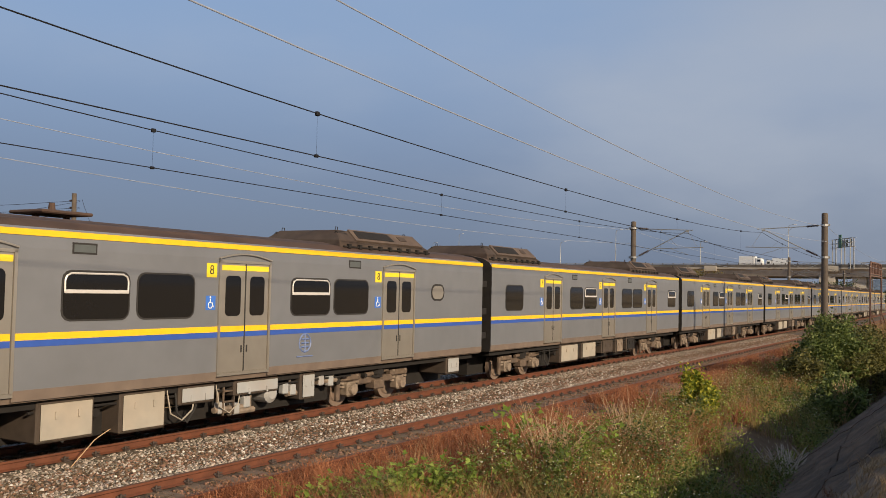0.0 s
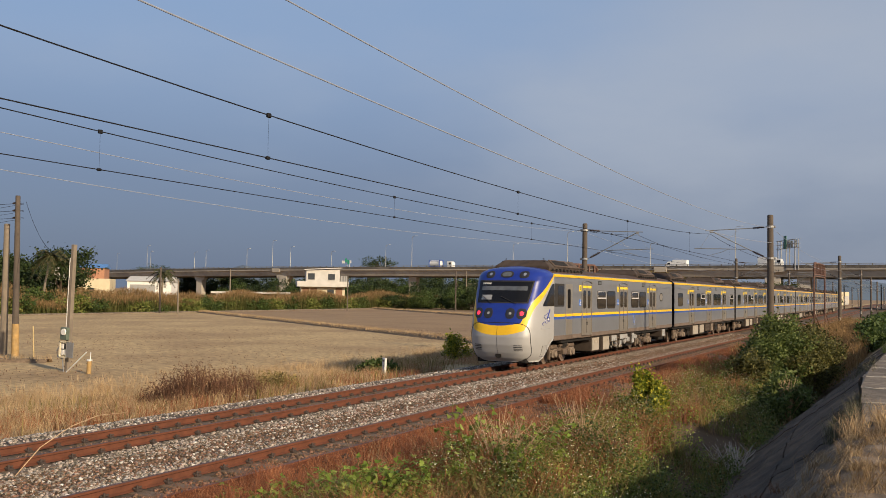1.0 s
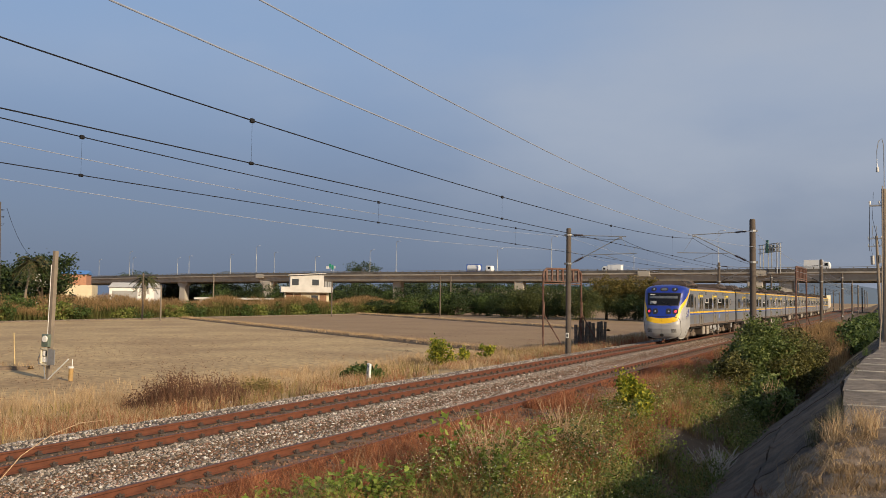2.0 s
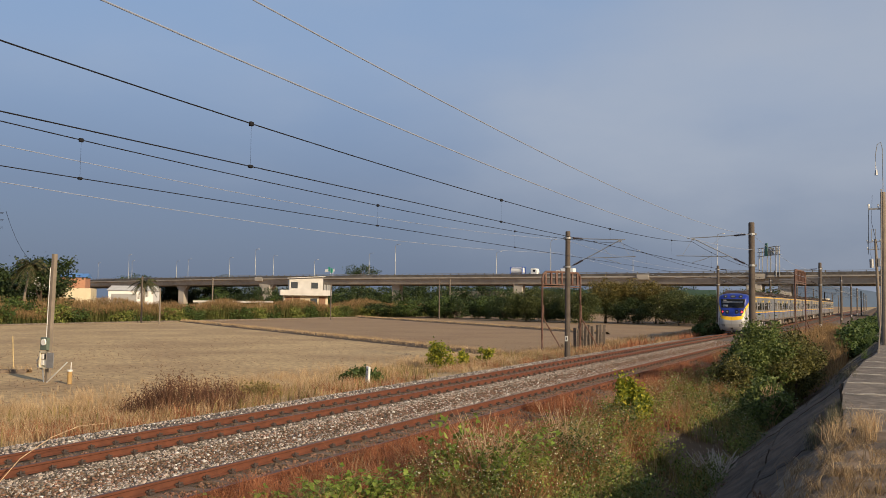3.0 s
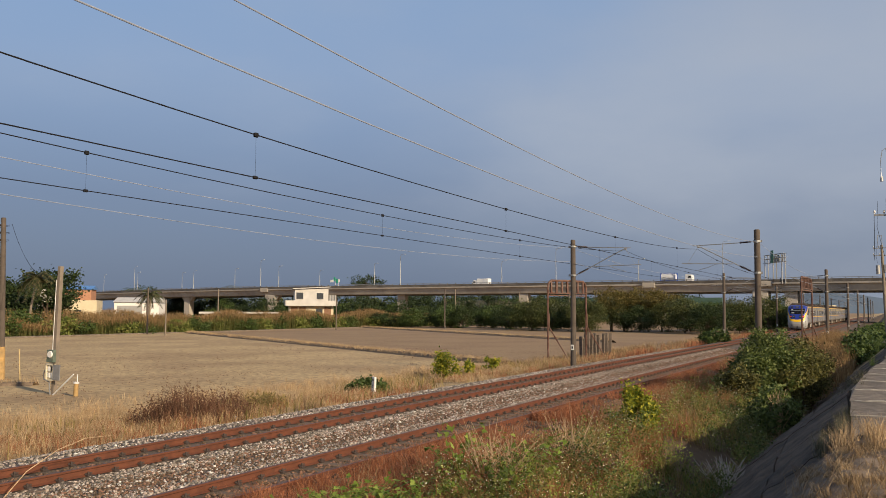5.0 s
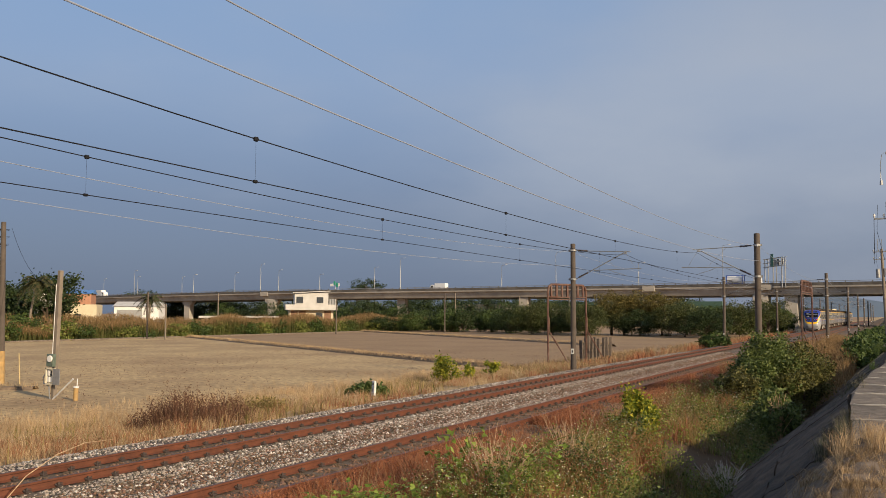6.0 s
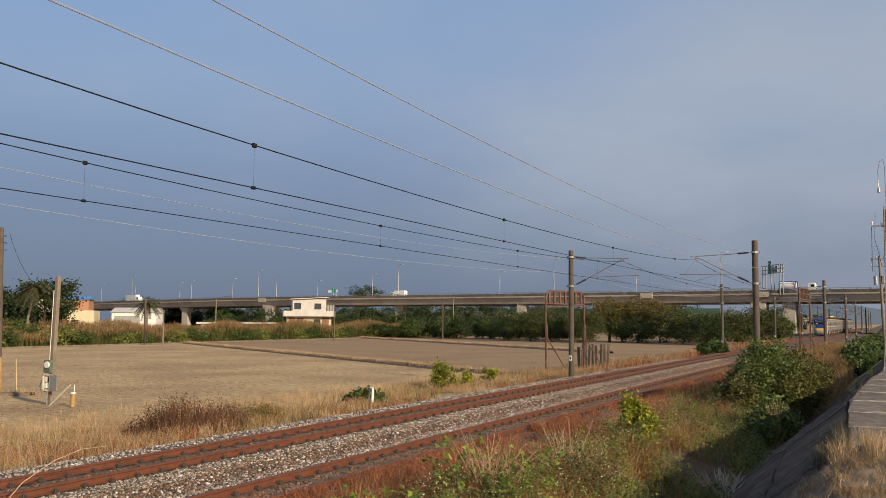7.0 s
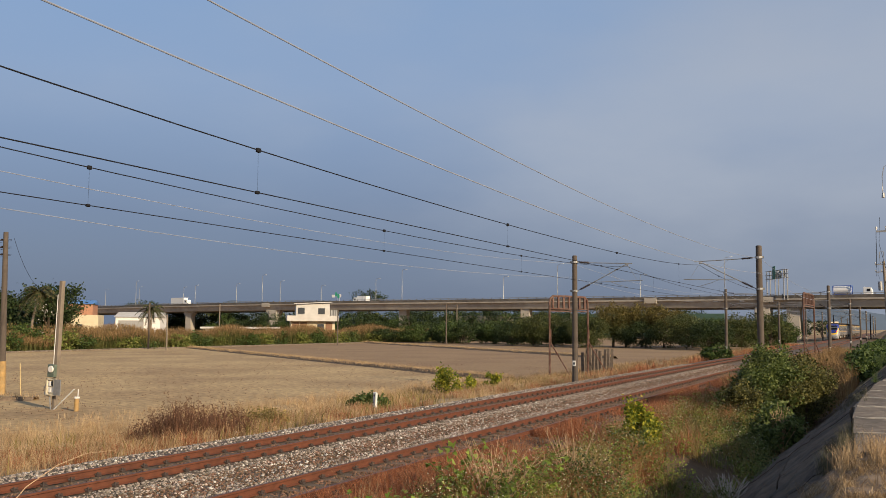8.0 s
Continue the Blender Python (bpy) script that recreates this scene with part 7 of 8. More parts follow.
def creeper(x, y, r, h, shoots, label, size=0.085, lean=0.5):
    """A climbing plant: thin arching shoots with broad leaves along them."""
    root = tagged(new("creeper"), label, "climbing plant")
    z = ground_z(x, y)
    bm = bmesh.new()
    at = []
    for k in range(shoots):
        a = random.uniform(0, 6.283)
        q = Vector((x + random.uniform(-r, r) * 0.8, y + random.uniform(-r, r) * 0.8, z))
        hh = h * random.uniform(0.55, 1.1)
        d = Vector((math.cos(a), math.sin(a), 0)) * random.uniform(0.2, 1.0) * lean
        line = [q + d * t * t * 1.2 + Vector((random.uniform(-0.05, 0.05), random.uniform(-0.05, 0.05), hh * (1.5 * t - 0.55 * t * t))) for t in (0, 0.2, 0.4, 0.6, 0.8, 1.0)]
        tube(bm, line, [0.006, 0.006, 0.005, 0.005, 0.004, 0.003], 4)
        for m in range(11):
            t = random.uniform(0.15, 1.0) * 4.999
            i = int(t)
            at.append(line[i].lerp(line[i + 1], t - i) + Vector((random.uniform(-0.06, 0.06), random.uniform(-0.06, 0.06), random.uniform(-0.03, 0.05))))
    part("stalk", bm, M_GREENWEED, root)
    p = np.array([tuple(q) for q in at])
    v, f = heart_leaves(p, RNG.uniform(0.55, 1.25, len(p)) * size)
    raw("foliage", v, f, M_VINE, root)


for x_, y_, r_, h_, n_ in ((-7.15, 10.0, 0.5, 0.70, 55), (-6.75, 10.7, 0.55, 0.75, 60), (-6.2, 11.0, 0.5, 0.75, 45), (-7.3, 11.2, 0.4, 0.45, 18), (-5.7, 11.6, 0.45, 0.7, 20), (-6.3, 9.6, 0.5, 0.8, 45), (-7.5, 9.4, 0.5, 0.7, 40)):
    creeper(x_, y_, r_, h_, n_, "bright green creeper sprawling over weeds")
for x_, y_, r_, h_, n_ in ((-6.0, 13.0, 0.35, 1.25, 22), (-5.15, 13.5, 0.40, 1.15, 22), (-5.0, 12.0, 0.35, 1.0, 14), (-6.7, 13.2, 0.3, 0.8, 9)):
    creeper(x_, y_, r_, h_, n_, "green vine climbing dry twigs on the bank", 0.095, 0.6)


def twig_bush(name, x, y, h, n, spread, material, label, fork=True, r=0.006):
    z = ground_z(x, y)
    bm = bmesh.new()
    for k in range(n):
        a = random.uniform(0, 6.283)
        s = random.uniform(0.2, 1.0) * spread
        b = Vector((x + random.uniform(-0.15, 0.15), y + random.uniform(-0.15, 0.15), z - 0.05))
        hh = h * random.uniform(0.6, 1.05)
        m = b + Vector((math.cos(a) * s * 0.35, math.sin(a) * s * 0.35, hh * 0.55))
        t = b + Vector((math.cos(a) * s, math.sin(a) * s, hh))
        tube(bm, [b, m, t], [r * 1.3, r, r * 0.4], 4)
        if fork:
            for j in range(3):
                q = m.lerp(t, random.uniform(0, 0.7))
                tube(bm, [q, q + Vector((random.uniform(-0.3, 0.3) * spread, random.uniform(-0.3, 0.3) * spread, random.uniform(0.1, 0.3) * h))], [r * 0.6, r * 0.3], 3)
    tagged(link(name, bm, material), label, "dry shrub")


twig_bush("dry_shrub", -5.55, 12.9, 1.35, 30, 0.75, M_TWIG, "pale dry twiggy shrub standing in the weeds", r=0.007)
twig_bush("dry_shrub", -5.2, 15.6, 1.25, 16, 0.8, M_TWIG, "pale dry twiggy shrub standing in the weeds", r=0.007)
twig_bush("dry_shrub", -4.6, 15.6, 0.8, 40, 0.9, M_REDTWIG, "brown dry shrub by the ditch")
twig_bush("dry_shrub", -2.95, 18.3, 0.85, 22, 0.75, M_GREYTWIG, "grey leafless dead shrub at the ditch", r=0.009)
twig_bush("dry_shrub", -2.9, 27.0, 1.5, 16, 0.7, M_TWIG, "bare straw stems under the dark bush", r=0.012)
# shrub covered with yellow leaves, and the big bushes by the ditch
leafy_bush("shrub", (-5.2, 20.6, 0.42), (0.40, 0.42, 0.75), 5200, 0.052, M_YBUSH, "yellow and green leafy shrub on the bank", 34, sub=0.26)
leafy_bush("shrub", (-5.65, 20.9, 0.1), (0.35, 0.35, 0.4), 1800, 0.048, M_YBUSH, "low yellow-green leaves beside a taller shrub", 18)
leafy_bush("bush", (-4.15, 35.0, 0.65), (1.2, 2.6, 1.30), 30000, 0.062, M_BUSH, "large dark green leafy bush beside the ditch", 110, sub=0.20)
leafy_bush("bush", (-3.0, 36.0, 0.45), (0.8, 2.6, 1.0), 13000, 0.062, M_OLIVEBUSH, "dark green leafy bush beside the ditch", 60, sub=0.22)
leafy_bush("bush", (-3.35, 38.0, 0.5), (1.3, 3.0, 1.15), 14000, 0.062, M_OLIVEBUSH, "olive-green leafy bush beside the ditch", 80, sub=0.22)
leafy_bush("bush", (-4.6, 31.5, 0.2), (0.8, 1.2, 0.75), 5000, 0.07, M_OLIVEBUSH, "low olive-green leafy bush on the bank", 50, sub=0.25)
leafy_bush("bush", (-3.0, 27.5, -0.1), (0.6, 1.3, 0.7), 4200, 0.07, M_BUSH, "dark green low bush in the ditch", 40)
leafy_bush("bush", (-1.35, 57.0, 0.8), (0.95, 6.0, 1.0), 7000, 0.12, M_HEDGE, "green leafy bushes along the ditch", 70)
leafy_bush("bush", (-1.3, 84.0, 0.7), (1.1, 8.0, 0.9), 5000, 0.15, M_HEDGE, "green leafy bushes along the ditch farther on", 70)
leafy_bush("bush", (-0.8, 110.0, 0.7), (1.2, 12.0, 0.9), 4000, 0.2, M_HEDGE, "green leafy bushes along the ditch far on", 70)

bm = bmesh.new()
tube(bm, [(-12.35, 9.45, -0.22), (-12.35, 9.96, 0.22), (-12.35, 10.54, 0.48), (-12.35, 11.12, 0.60), (-12.35, 11.74, 0.58)], [0.008, 0.008, 0.007, 0.006, 0.004], 5)
tagged(link("dry_stalk", bm, M_TWIG), "long pale dry grass stalk bent over the rail", "stalk")

# earth, tufts and weeds along the road's edge
def earth_heap():
    """Washed-up earth over the slab's edge, with tangled dry grass on it."""
    bm = bmesh.new()
    rows = []
    for j in range(33):
        y = 6.0 + 7.6 * j / 32
        row = []
        for i in range(15):
            t = i / 14
            x = -1.35 + 2.1 * t + 0.12 * noise.noise((y * 0.9, 3, 1)) - (0.35 * max(0, (y - 11.0) / 2.6) if t > 0.5 else 0)
            edge = min(1, 4 * t, 4 * (1 - t), (13.6 - y) / 1.2)
            base = 1.19 if x > -0.42 else max(ground_z(x, y) + 0.04, 1.19 + (x + 0.42) * 0.80)
            row.append(bm.verts.new((x, y, base - 0.05 + edge * (0.10 + 0.09 * noise.noise((x * 2.2, y * 2.2, 0)) + 0.03 * noise.noise((x * 9, y * 9, 3))))))
        rows.append(row)
    for p, q in zip(rows, rows[1:]):
        for i in range(14):
            bm.faces.new((p[i], p[i + 1], q[i + 1], q[i]))
    tagged(link("earth_heap", bm, M_SOILHEAP, smooth=True), "grey-brown earth washed over the road edge", "earth", kind="stuff")


M_SOILHEAP = mat("grey_brown_earth", (0.20, 0.145, 0.095), 0.95, var=0.35, scale=6, second=(0.10, 0.07, 0.045), second_scale=2.0, second_amount=0.7, bump=0.9, bump_scale=22)
earth_heap()


def edge_tufts(n, per, x0, x1, y0, y1, h, material, label, lean=1.3):
    x, y = RNG.uniform(x0, x1, n), RNG.uniform(y0, y1, n)
    z = np.where(x > -0.42, 1.20, np.maximum(GROUNDS(x, y), 1.19 + (x + 0.42) * 0.8))
    b_ = np.repeat(np.stack([x, y, z], 1), per, 0) + np.concatenate([RNG.normal(0, 0.05, (n * per, 2)), np.zeros((n * per, 1))], 1)
    v, f = blades(b_, h * RNG.uniform(0.35, 1.2, n * per), np.full(n * per, 0.006), lean, (0, 0), 0.55)
    raw("grass_tuft", v, f, material, label=label, category="grass", kind="stuff")


edge_tufts(60, 40, -0.85, 0.45, 7.5, 12.4, 0.15, M_TAN, "low tangled dry grass on the road edge", 2.2)
edge_tufts(34, 40, -0.85, 0.45, 7.5, 12.4, 0.17, M_STRAW, "tangled dry straw grass on the road edge", 2.0)
edge_tufts(16, 36, -1.0, 0.2, 7.5, 13.2, 0.26, M_TAN, "tangled tan grass on the road edge")
edge_tufts(16, 44, -0.62, -0.10, 11.3, 13.0, 0.36, M_STRAW, "dry straw tufts standing on the road edge", 0.7)
edge_tufts(26, 46, -0.95, -0.55, 12.8, 17.5, 0.30, M_GREYWEED, "grey-green seeding weeds along the road edge", 0.8)
edge_tufts(18, 40, -1.1, -0.6, 18, 30, 0.36, M_GREYWEED, "grey-green weeds along the road edge", 0.8)
edge_tufts(26, 30, -2.6, -1.0, 9, 24, 0.18, M_BROWNWEED, "small brown weeds in cracks of the slope")
edge_tufts(14, 40, -0.6, -0.1, 30, 60, 0.5, M_HEDGE, "green weeds along the road edge", 0.8)


# ---- ballast stones ----
def stones(name, x0, x1, y0, y1, n, size, material, label, zf, near=1.4):
    y = y0 + (y1 - y0) * RNG.uniform(0, 1, n) ** near
    x = RNG.uniform(x0, x1, n)
    z = np.interp(x, *zf)
    x = x + BENDS(y)
    c = np.stack([x, y, z + RNG.uniform(-0.015, 0.02, n)], 1)
    base = np.array([(1, 0, 0), (-1, 0, 0), (0, 1, 0), (0, -1, 0), (0, 0, 1), (0, 0, -1)], float)
    tri = np.array([(0, 2, 4), (2, 1, 4), (1, 3, 4), (3, 0, 4), (2, 0, 5), (1, 2, 5), (3, 1, 5), (0, 3, 5)])
    q = RNG.normal(0, 1, (n, 4))
    q /= np.linalg.norm(q, axis=1)[:, None]
    w_, a, b, c_ = q.T
    rot = np.stack([1 - 2 * (b * b + c_ * c_), 2 * (a * b - c_ * w_), 2 * (a * c_ + b * w_), 2 * (a * b + c_ * w_), 1 - 2 * (a * a + c_ * c_), 2 * (b * c_ - a * w_),
                    2 * (a * c_ - b * w_), 2 * (b * c_ + a * w_), 1 - 2 * (a * a + b * b)], 1).reshape(n, 3, 3)
    pts_ = base[None] * RNG.uniform(0.55, 1.25, (n, 6, 1)) * (size * RNG.uniform(0.6, 1.3, n))[:, None, None]
    v = np.einsum('nij,nkj->nki', rot, pts_) * np.array([1, 1, 0.8]) + c[:, None]
    f = tri[None] + np.arange(n)[:, None, None] * 6
    raw(name, v.reshape(-1, 3), f.reshape(-1, 3), material, label=label, category="ballast", kind="stuff")


for xa_, xb_, n_ in ((-12.75, -11.9, 17000), (-11.15, -10.15, 19000), (-12.0, -11.0, 5000)):
    stones("ballast_stones", xa_, xb_, 5.5, 75, n_, 0.036, M_STONE_G, "grey broken ballast stones between the tracks", BED, 1.5)
stones("ballast_stones", -12.25, -10.8, 5.5, 75, 24000, 0.036, M_STONE_B, "rust-brown ballast stones between the tracks", BED, 1.5)
stones("ballast_stones", -12.7, -10.2, 5.5, 40, 1500, 0.042, M_STONE_W, "pale fresh ballast stones among the others", BED, 1.3)
stones("ballast_stones", -17.6, -14.2, 5.5, 45, 1500, 0.042, M_STONE_W, "pale fresh ballast stones on the shoulder", BED, 1.3)
stones("ballast_stones", -17.9, -14.15, 5.5, 75, 27000, 0.038, M_STONE_G, "grey broken ballast stones on the shoulder", BED, 1.5)
stones("ballast_stones", -13.8, -13.05, 5.5, 60, 9000, 0.034, M_STONE_B, "brown ballast stones between rails", BED, 1.5)
stones("ballast_stones", -9.85, -9.05, 5.5, 60, 10000, 0.034, M_STONE_B, "brown ballast stones between rails", BED, 1.5)
stones("ballast_stones", -8.7, -7.2, 6, 50, 14000, 0.034, M_STONE_B, "brown ballast stones at the near shoulder", BED, 1.5)


# ---- far plants ----
def tree(name, x, y, h, r, n, size, material, label, clumps=60, trunk_h=0.4, gz=None, flat=0.3, sub=0.24, squash=0.55):
    """A tapered trunk with limbs and a crown of many leaf clumps."""
    z0 = ground_z(x, y) if gz is None else gz
    root = tagged(new(name), label, "tree")
    bm = bmesh.new()
    top = Vector((x + random.uniform(-0.3, 0.3), y, z0 + h * (trunk_h + 0.25)))
    tube(bm, [(x, y, z0 - 0.2), (x + random.uniform(-0.15, 0.15), y, z0 + h * trunk_h), top], [h * 0.035, h * 0.025, h * 0.01], 8)
    cz = z0 + h * (1 - squash / 2)
    d = RNG.normal(0, 1, (clumps, 3))
    d /= np.linalg.norm(d, axis=1)[:, None]
    cc = np.array([x, y, cz]) + d * (RNG.uniform(0.3, 1.0, clumps) ** 0.5)[:, None] * np.array([r, r, h * squash / 2]) * RNG.uniform(0.8, 1.15, clumps)[:, None]
    for k in range(7):
        t = Vector(cc[k])
        a = Vector((x, y, z0 + h * trunk_h * random.uniform(0.6, 1.1)))
        tube(bm, [a, a.lerp(t, 0.5) + Vector((0, 0, 0.06 * h)), t], [h * 0.016, h * 0.01, h * 0.004], 5)
    part("trunk", bm, M_BARK, root)
    per = max(int(n * 1.25) // clumps, 1)
    p = (cc[:, None] + RNG.normal(0, 0.6, (clumps, per, 3)) * np.array([r, r, h * squash / 2]) * sub).reshape(-1, 3)
    p[:, 2] = np.maximum(p[:, 2], z0 + 0.1)
    v, f = leaves(p, RNG.uniform(0.5, 1.2, len(p)) * size * 0.62, flat, 1.3)
    raw("crown", v, f, material, root)
    return root


# woods behind the houses and poles
for x, y, h, r in ((-150, 92, 9, 5.5), (-142, 98, 10, 6), (-134, 100, 9, 5), (-129, 107, 10.5, 5.5), (-160, 105, 10, 6), (-146, 110, 9, 5), (-125, 96, 6, 4), (-165, 90, 9, 6), (-138, 90, 7, 4.5)):
    tree("tree", x, y, h, r, 6000, 0.62, M_DARKTREE, "dark green broad-leaved tree at the field edge", 60, 0.3, squash=0.85)
for x, y, h, r in ((-114, 78, 4.2, 3.5), (-110, 86, 3.6, 3), (-118, 70, 4.5, 4), (-109, 94, 3.0, 2.6), (-113, 66, 4, 3.2)):
    tree("tree", x, y, h, r, 3200, 0.42, M_HEDGE, "lighter green bushy tree at the field edge", 40, 0.2, squash=0.95)
# low dark trees behind the field
for k in range(12):
    x = -66 + 4.3 * k
    y = 158 + random.uniform(-6, 8)
    tree("tree", x, y, random.uniform(4.6, 6.6), random.uniform(3.4, 4.8), 7000, 0.30, M_MIDTREE if k % 3 else M_DARKTREE, "low spreading dark green tree behind the field", 56, 0.2, squash=0.92)
for x, y, h, r in ((-47, 166, 8.0, 4.0), (-42, 168, 8.4, 4.2), (-37.5, 166, 7.6, 3.4)):
    tree("tree", x, y, h, r, 5200, 0.34, M_GOLDTREE, "golden-green tree behind the field", 50, 0.4, squash=0.6)
for k in range(13):
    tree("tree", -35 + 1.25 * k + random.uniform(-1, 1), 172 + 3.2 * k * 0.6 + random.uniform(-4, 4), random.uniform(4.0, 5.6), random.uniform(2.6, 3.6), 3200, 0.40, M_HEDGE, "green bushy tree beside the railway", 40, 0.2, squash=0.95)
for k in range(22):
    tree("tree", -350 + 11.5 * k, 352 - 0.1 * k + random.uniform(-4, 4), random.uniform(9, 12), 9.0, 1500, 1.0, M_DARKTREE, "dark tree behind the bridge piers", 30, 0.2, squash=0.95)
for k in range(26):
    tree("tree", -345 + 11.0 * k + random.uniform(-3, 3), 362 + random.uniform(-4, 4), random.uniform(8, 12.5), 9.5, 1500, 1.0, M_DARKTREE if k % 3 else M_MIDTREE, "dark tree behind the bridge piers", 34, 0.15, squash=0.98)
# hedges past the reeds
for k in range(14):
    tree("tree", -100 + 3.0 * k, 176 + random.uniform(-5, 5), random.uniform(3.0, 5.4), random.uniform(2.6, 3.6), 2800, 0.40, M_HEDGE if k % 3 else M_DARKTREE, "green bushy hedge tree at the field's far edge", 40, 0.2, squash=0.95)
for k in range(20):
    x = -170 + 5.2 * k
    tree("tree", x, 205 + random.uniform(-5, 5), random.uniform(5.0, 7.0), 4.2, 1600, 0.5, M_DARKTREE if k % 2 else M_HEDGE, "dark green tree under the bridge", 30, 0.2, squash=0.95)
for x, y, h, r in ((-237, 390, 22.0, 8), (-246, 394, 19, 7), (-429, 429, 19, 11), (-448, 436, 17, 10), (-390, 455, 15, 8)):
    tree("tree", x, y, h, r, 1800, 0.8, M_DARKTREE, "dark tree rising beyond the bridge", 46, 0.5, squash=0.45)
for k in (0, 1, 2, 3, 9, 10, 11, 12, 13, 14, 15, 16, 17, 18):
    tree("tree", -45 + 6 * k + random.uniform(-2, 2), 400 + random.uniform(0, 60), random.uniform(5, 9), random.uniform(4, 6), 700, 0.8, M_DARKTREE, "distant dark tree beyond the bridge", 26, 0.2, squash=0.9)


def palm(x, y, h, lean, label):
    root = tagged(new("palm_tree"), label, "palm")
    z0 = -1.0
    top = Vector((x + lean, y, z0 + h))
    bm = bmesh.new()
    tube(bm, [(x, y, z0), (x + lean * 0.35, y, z0 + h * 0.5), top], [0.22, 0.17, 0.13], 8)
    part("trunk", bm, M_POLE_L, root)
    for k in range(22):
        a = k * 2.4
        ln = random.uniform(2.8, 3.9) * h / 8.8
        up = random.uniform(-0.5, 0.9)
        sp = [top + Vector((math.cos(a) * ln * t, math.sin(a) * ln * t, ln * (up * t - 0.75 * t * t))) for t in (0, 0.25, 0.5, 0.75, 1.0)]
        bm = bmesh.new()
        tube(bm, sp, [0.05, 0.04, 0.03, 0.02, 0.01], 4)
        sd = Vector((-math.sin(a), math.cos(a), 0))
        for i in range(18):
            t = 0.12 + 0.86 * i / 17
            j = min(int(t * 4), 3)
            c = sp[j].lerp(sp[j + 1], t * 4 - j)
            for s in (-1, 1):
                tip = c + sd * s * 0.08 * h * (1.1 - 0.5 * t) + Vector((math.cos(a) * 0.2, math.sin(a) * 0.2, -0.35))
                w = (sp[j + 1] - sp[j]).normalized() * 0.10
                bm.faces.new([bm.verts.new(q) for q in (c - w, c + w, tip)])
        part("frond", bm, M_PALM, root)


palm(-117.4, 94.0, 8.8, 1.8, "coconut palm with leaning pale trunk")
palm(-117.5, 119, 6.6, 0.3, "small shaggy palm in front of the warehouse")


def banana(x, y):
    root = tagged(new("banana_plant"), "clump of broad-leaved banana plants", "banana plant")
    for k in range(16):
        a, ln = random.uniform(0, 6.28), random.uniform(1.6, 2.8)
        b = Vector((x + random.uniform(-2.5, 2.5), y + random.uniform(-1, 1), 0.6))
        bm = bmesh.new()
        d = Vector((math.cos(a) * 0.35, math.sin(a) * 0.35, 1))
        sd = Vector((-math.sin(a), math.cos(a), 0))
        sp = [b + d * ln * t - Vector((0, 0, 0.5 * t * t)) for t in (0, 0.3, 0.6, 0.85, 1.0)]
        rows = [[bm.verts.new(p - sd * w), bm.verts.new(p + Vector((0, 0, -0.05))), bm.verts.new(p + sd * w)] for p, w in zip(sp, (0.05, 0.3, 0.38, 0.25, 0.02))]
        for p, q in zip(rows, rows[1:]):
            for i in range(2):
                bm.faces.new((p[i], p[i + 1], q[i + 1], q[i]))
        part("leaf", bm, M_HEDGE if k % 3 else M_OLIVE, root)
    bm = bmesh.new()
    for k in range(5):
        cyl(bm, (x - 2 + k, y, -1.1), (x - 2 + k, y, 1.0), 0.15, 0.1, 8)
    part("stems", bm, M_OLIVE, root)


banana(-101, 196)


def reeds():
    """The band of plumed grass along the far side of the field."""
    n = 40000
    y = RNG.uniform(60, 205, n)
    x = -103 - RNG.uniform(0, 9, n) + 0.10 * np.maximum(y - 160, 0)
    z = np.full(n, -1.0)
    pt = np.stack([x, y, z], 1)
    hs = np.array([0.8 + 0.45 * noise.noise((a * 0.12, b * 0.12, 0)) for a, b in zip(x, y)])
    v, f = blades(pt, 3.2 * RNG.uniform(0.75, 1.15, n) * hs, np.full(n, 0.055), 0.35, (0, 0), 0.2)
    raw("reed_blades", v, f, M_REEDGREEN, label="green lower blades of tall plumed grass", category="reeds", kind="stuff")
    m = 60000
    i = RNG.integers(0, n, m)
    top = pt[i] + np.stack([RNG.normal(0, 0.25, m), RNG.normal(0, 0.25, m), (3.3 * hs[i]) * RNG.uniform(0.72, 1.22, m)], 1)
    v, f = blades(top - np.array([0, 0, 0.55]), RNG.uniform(0.4, 0.9, m), np.full(m, 0.05), 0.9, (0, 0), 0.3)
    raw("reed_plumes", v, f, M_REED, label="orange-brown plumes of tall grass by the field", category="reeds", kind="stuff")
    for k in range(24):
        yy = 64 + 5.8 * k + random.uniform(-2, 2)
        leafy_bush("bush", (-103.2 + random.uniform(-1, 0.5) + 0.10 * max(yy - 160, 0), yy, -0.1), (random.uniform(1.2, 2.6), 2.6, random.uniform(0.8, 2.0)), 1300, 0.22, M_HEDGE if k % 2 else M_GREENWEED, "green bush in front of tall brown grass", 24, False)
    # pale path along the field's far edge
    bm = bmesh.new()
    sweep(bm, [(-102.2, -1.0), (-102.2, -0.82), (-101.2, -0.82), (-101.2, -1.0)], [50, 100, 150, 172], lambda yy: 0.0)
    tagged(link("field_path", bm, M_CONC), "pale concrete strip along the field edge", "path", kind="structure")


reeds()


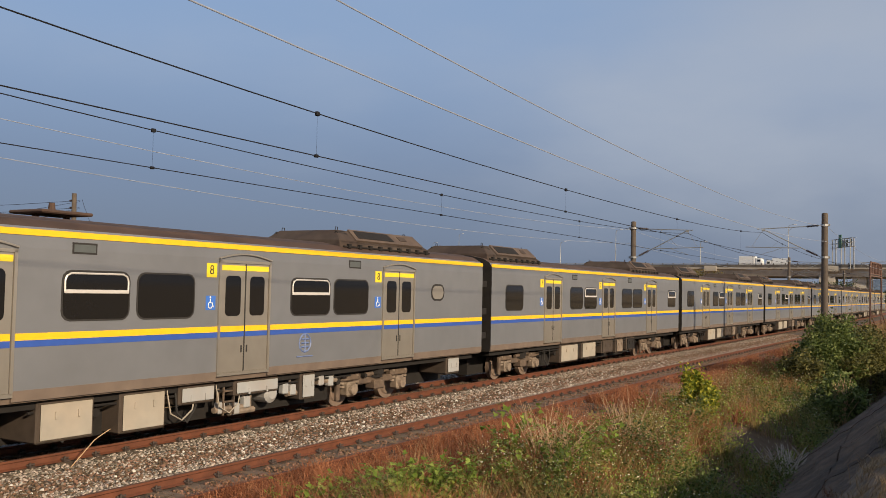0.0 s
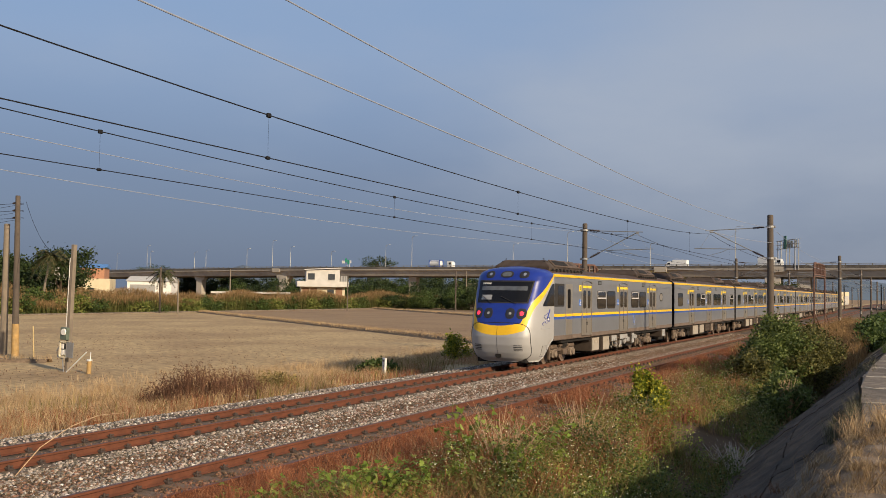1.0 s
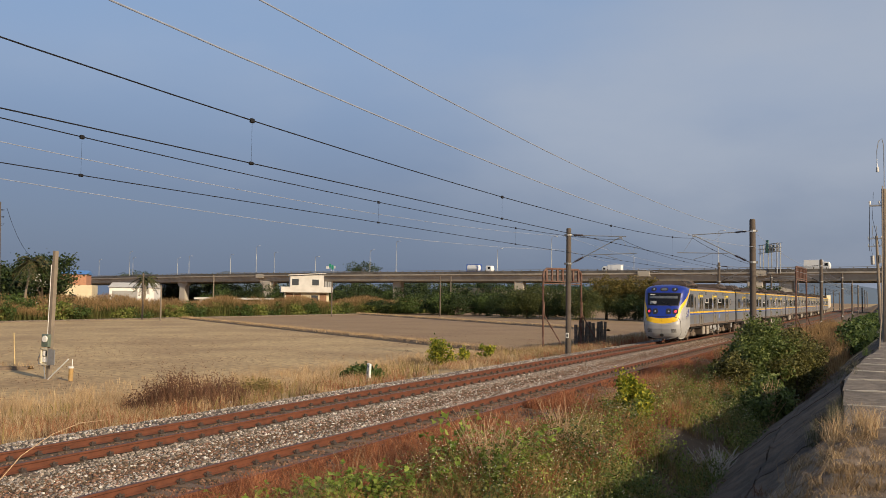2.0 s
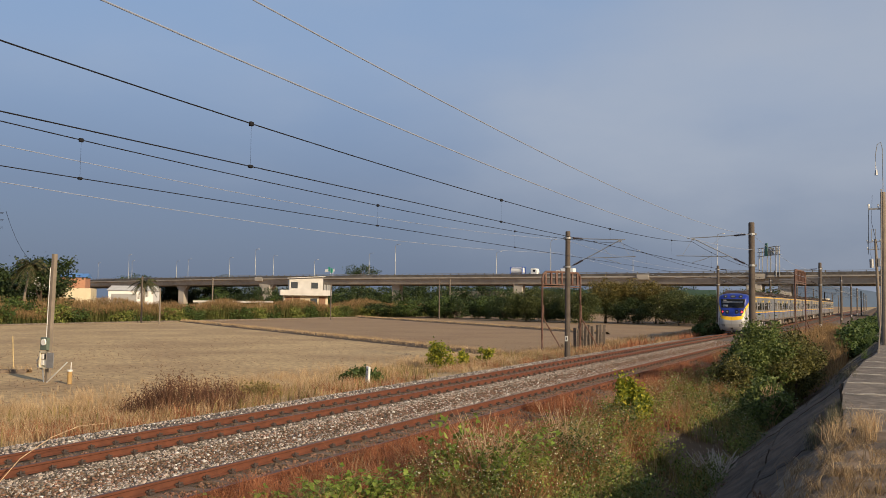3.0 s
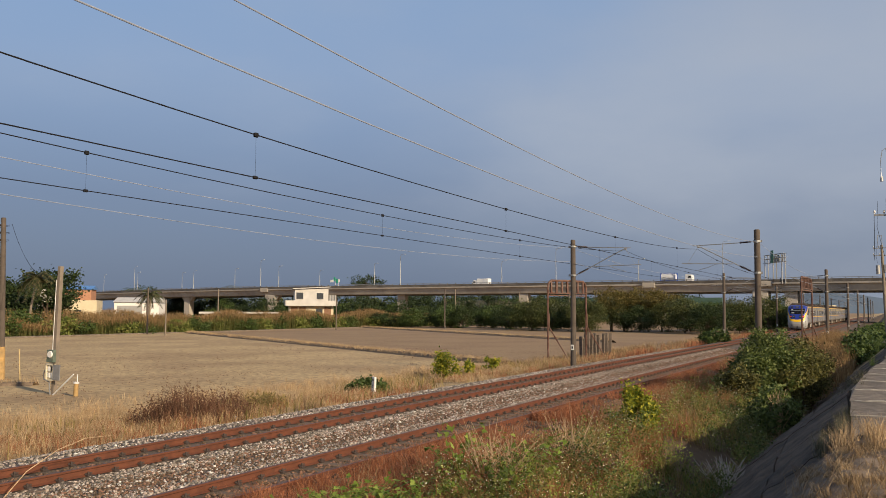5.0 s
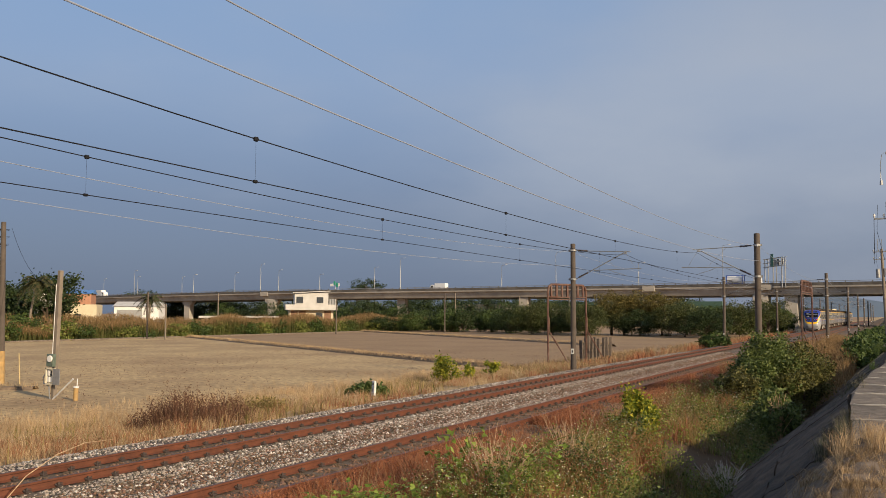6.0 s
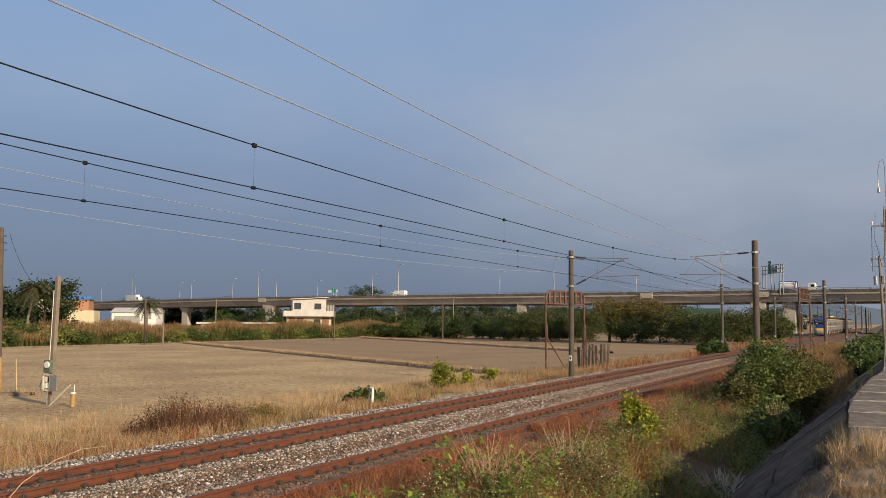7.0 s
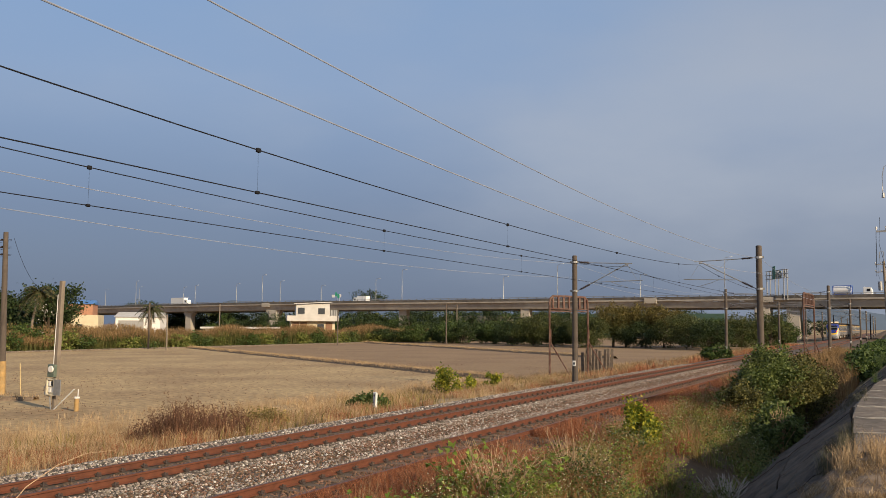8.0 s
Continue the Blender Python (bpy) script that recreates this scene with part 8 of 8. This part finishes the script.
def bund(a, b, w, h, n):
    """A low earth ridge between fields, with dry grass along its top."""
    a, b = Vector((*a, -1.0)), Vector((*b, -1.0))
    d = (b - a).normalized()
    s = Vector((-d.y, d.x, 0))
    root = thing("field_ridge", "low earth ridge between fields with dry grass", "ridge", kind="structure")
    bm = bmesh.new()
    rows = []
    for k in range(41):
        c = a.lerp(b, k / 40)
        j = 0.1 * noise.noise((k * 0.5, 1, 2))
        rows.append([bm.verts.new(c + s * q + Vector((0, 0, z))) for q, z in ((-w, -0.1), (-w * 0.4, h + j), (w * 0.4, h + j), (w, -0.1))])
    for p, q in zip(rows, rows[1:]):
        for i in range(3):
            bm.faces.new((p[i], p[i + 1], q[i + 1], q[i]))
    part("earth", bm, M_SOILHEAP, root)
    t = RNG.uniform(0, 1, n)
    q = RNG.normal(0, w * 0.4, n)
    pt = np.array(a)[None] + t[:, None] * np.array(b - a)[None] + q[:, None] * np.array(s)[None] + np.array([0, 0, h * 0.5])
    v, f = blades(pt, 0.38 * RNG.uniform(0.4, 1.2, n), np.full(n, 0.022), 0.9)
    o = raw("ridge_grass", v, f, M_STRAW, root)
    o["kind"] = "stuff"


bund((-100, 110), (-24, 58.5), 0.7, 0.26, 12000)
bund((-104, 168), (-30, 106), 0.8, 0.26, 12000)
bund((-60, 20), (-38, 31), 0.5, 0.18, 1500)


def thin_pole(x, y, top, r, mm, label):
    bm = bmesh.new()
    cyl(bm, (0, 0, -0.2), (0, 0, top + 1.0), r, r * 0.8, 8)
    o = tagged(link("field_pole", bm, mm), label, "pole", "thin poles at the field edge")
    o.location = (x, y, -1.0)


thin_pole(-100, 101, 6.0, 0.14, M_DARKWOOD, "dark thin wooden pole at the field edge")
thin_pole(-93.9, 98.4, 4.2, 0.12, M_POLE_L, "pale thin concrete pole at the field edge")
thin_pole(-93.3, 142.3, 5.7, 0.13, M_DARKWOOD, "dark thin wooden pole at the field edge")
thin_pole(-82.2, 166, 7.2, 0.15, M_DARKWOOD, "dark thin wooden pole at the field edge")
thin_pole(-86.5, 180, 7.6, 0.15, M_POLE_L, "pale thin concrete pole at the field edge")
thin_pole(-72, 182, 6.8, 0.15, M_POLE_L, "pale thin concrete pole at the field edge")
thin_pole(-62, 186, 6.4, 0.15, M_POLE_L, "pale thin concrete pole at the field edge")
thin_pole(-113, 132, 6.6, 0.14, M_POLE_L, "pale thin concrete pole at the field edge")
thin_pole(-117, 118, 6.2, 0.14, M_DARKWOOD, "dark thin wooden pole at the field edge")


# ---- what moves ----
SPEED = 29.1


def car_pose(t, i):
    """The pose of car i at t seconds: its far end and its near end both stand on the track."""
    y = 34.50 + SPEED * (t - 0.4) + i * PITCH
    xa, xb = bend(y), bend(y - 18)
    return pose(T1 + xa, y, 0, 0, 0, -math.degrees(math.atan2(xa - xb, 18)))


def deck_pose(s, u, back):
    """On the roadway of the bridge at station s, heading along the deck towards the line, or back."""
    p = on_deck(s, u, 0.02)
    q = on_deck(s - 0.25, u, 0.02)
    d = q - p
    return pose(p.x, p.y, p.z, 0, -math.degrees(math.atan2(d.z, math.hypot(d.x, d.y))) * (-1 if back else 1), math.degrees(math.atan2(d.y, d.x)) + (180 if back else 0))


# lorries on the bridge: seconds and stations
TRAFFIC = [
    (TANKER, 3.4, False, [(0, 5.08), (1, 4.73), (1.5, 4.52), (3.5, 3.84), (4.5, 3.30), (8, 2.09)]),
    (BOX_A, 20.0, True, [(0, 3.10), (0.7, 3.31), (1.5, 3.57), (4.5, 4.51), (6.5, 5.18), (7, 5.37), (8, 5.80)]),
    (BOX_B, 3.4, False, [(0, 3.02), (0.7, 2.72), (1.5, 2.44), (3, 1.9), (5, 1.2), (8, 0.3)]),
    (VAN, 3.4, False, [(0, 12.3), (4, 10.2), (6, 9.02), (6.5, 8.72), (7, 8.37), (7.5, 8.0), (8, 7.64)])]


def motions():
    times = [0, 1 / 30, 2 / 30] + [0.1 * k for k in range(1, 80)] + [8 - 2 / 30, 8 - 1 / 30, 8]
    for i, car in enumerate(CARS):
        walk(car, [(t, car_pose(t, i)) for t in times])
    for lorry_, u, back, rows in TRAFFIC:
        walk(lorry_, [(t, deck_pose(s, u, back)) for t, s in rows])


motions()
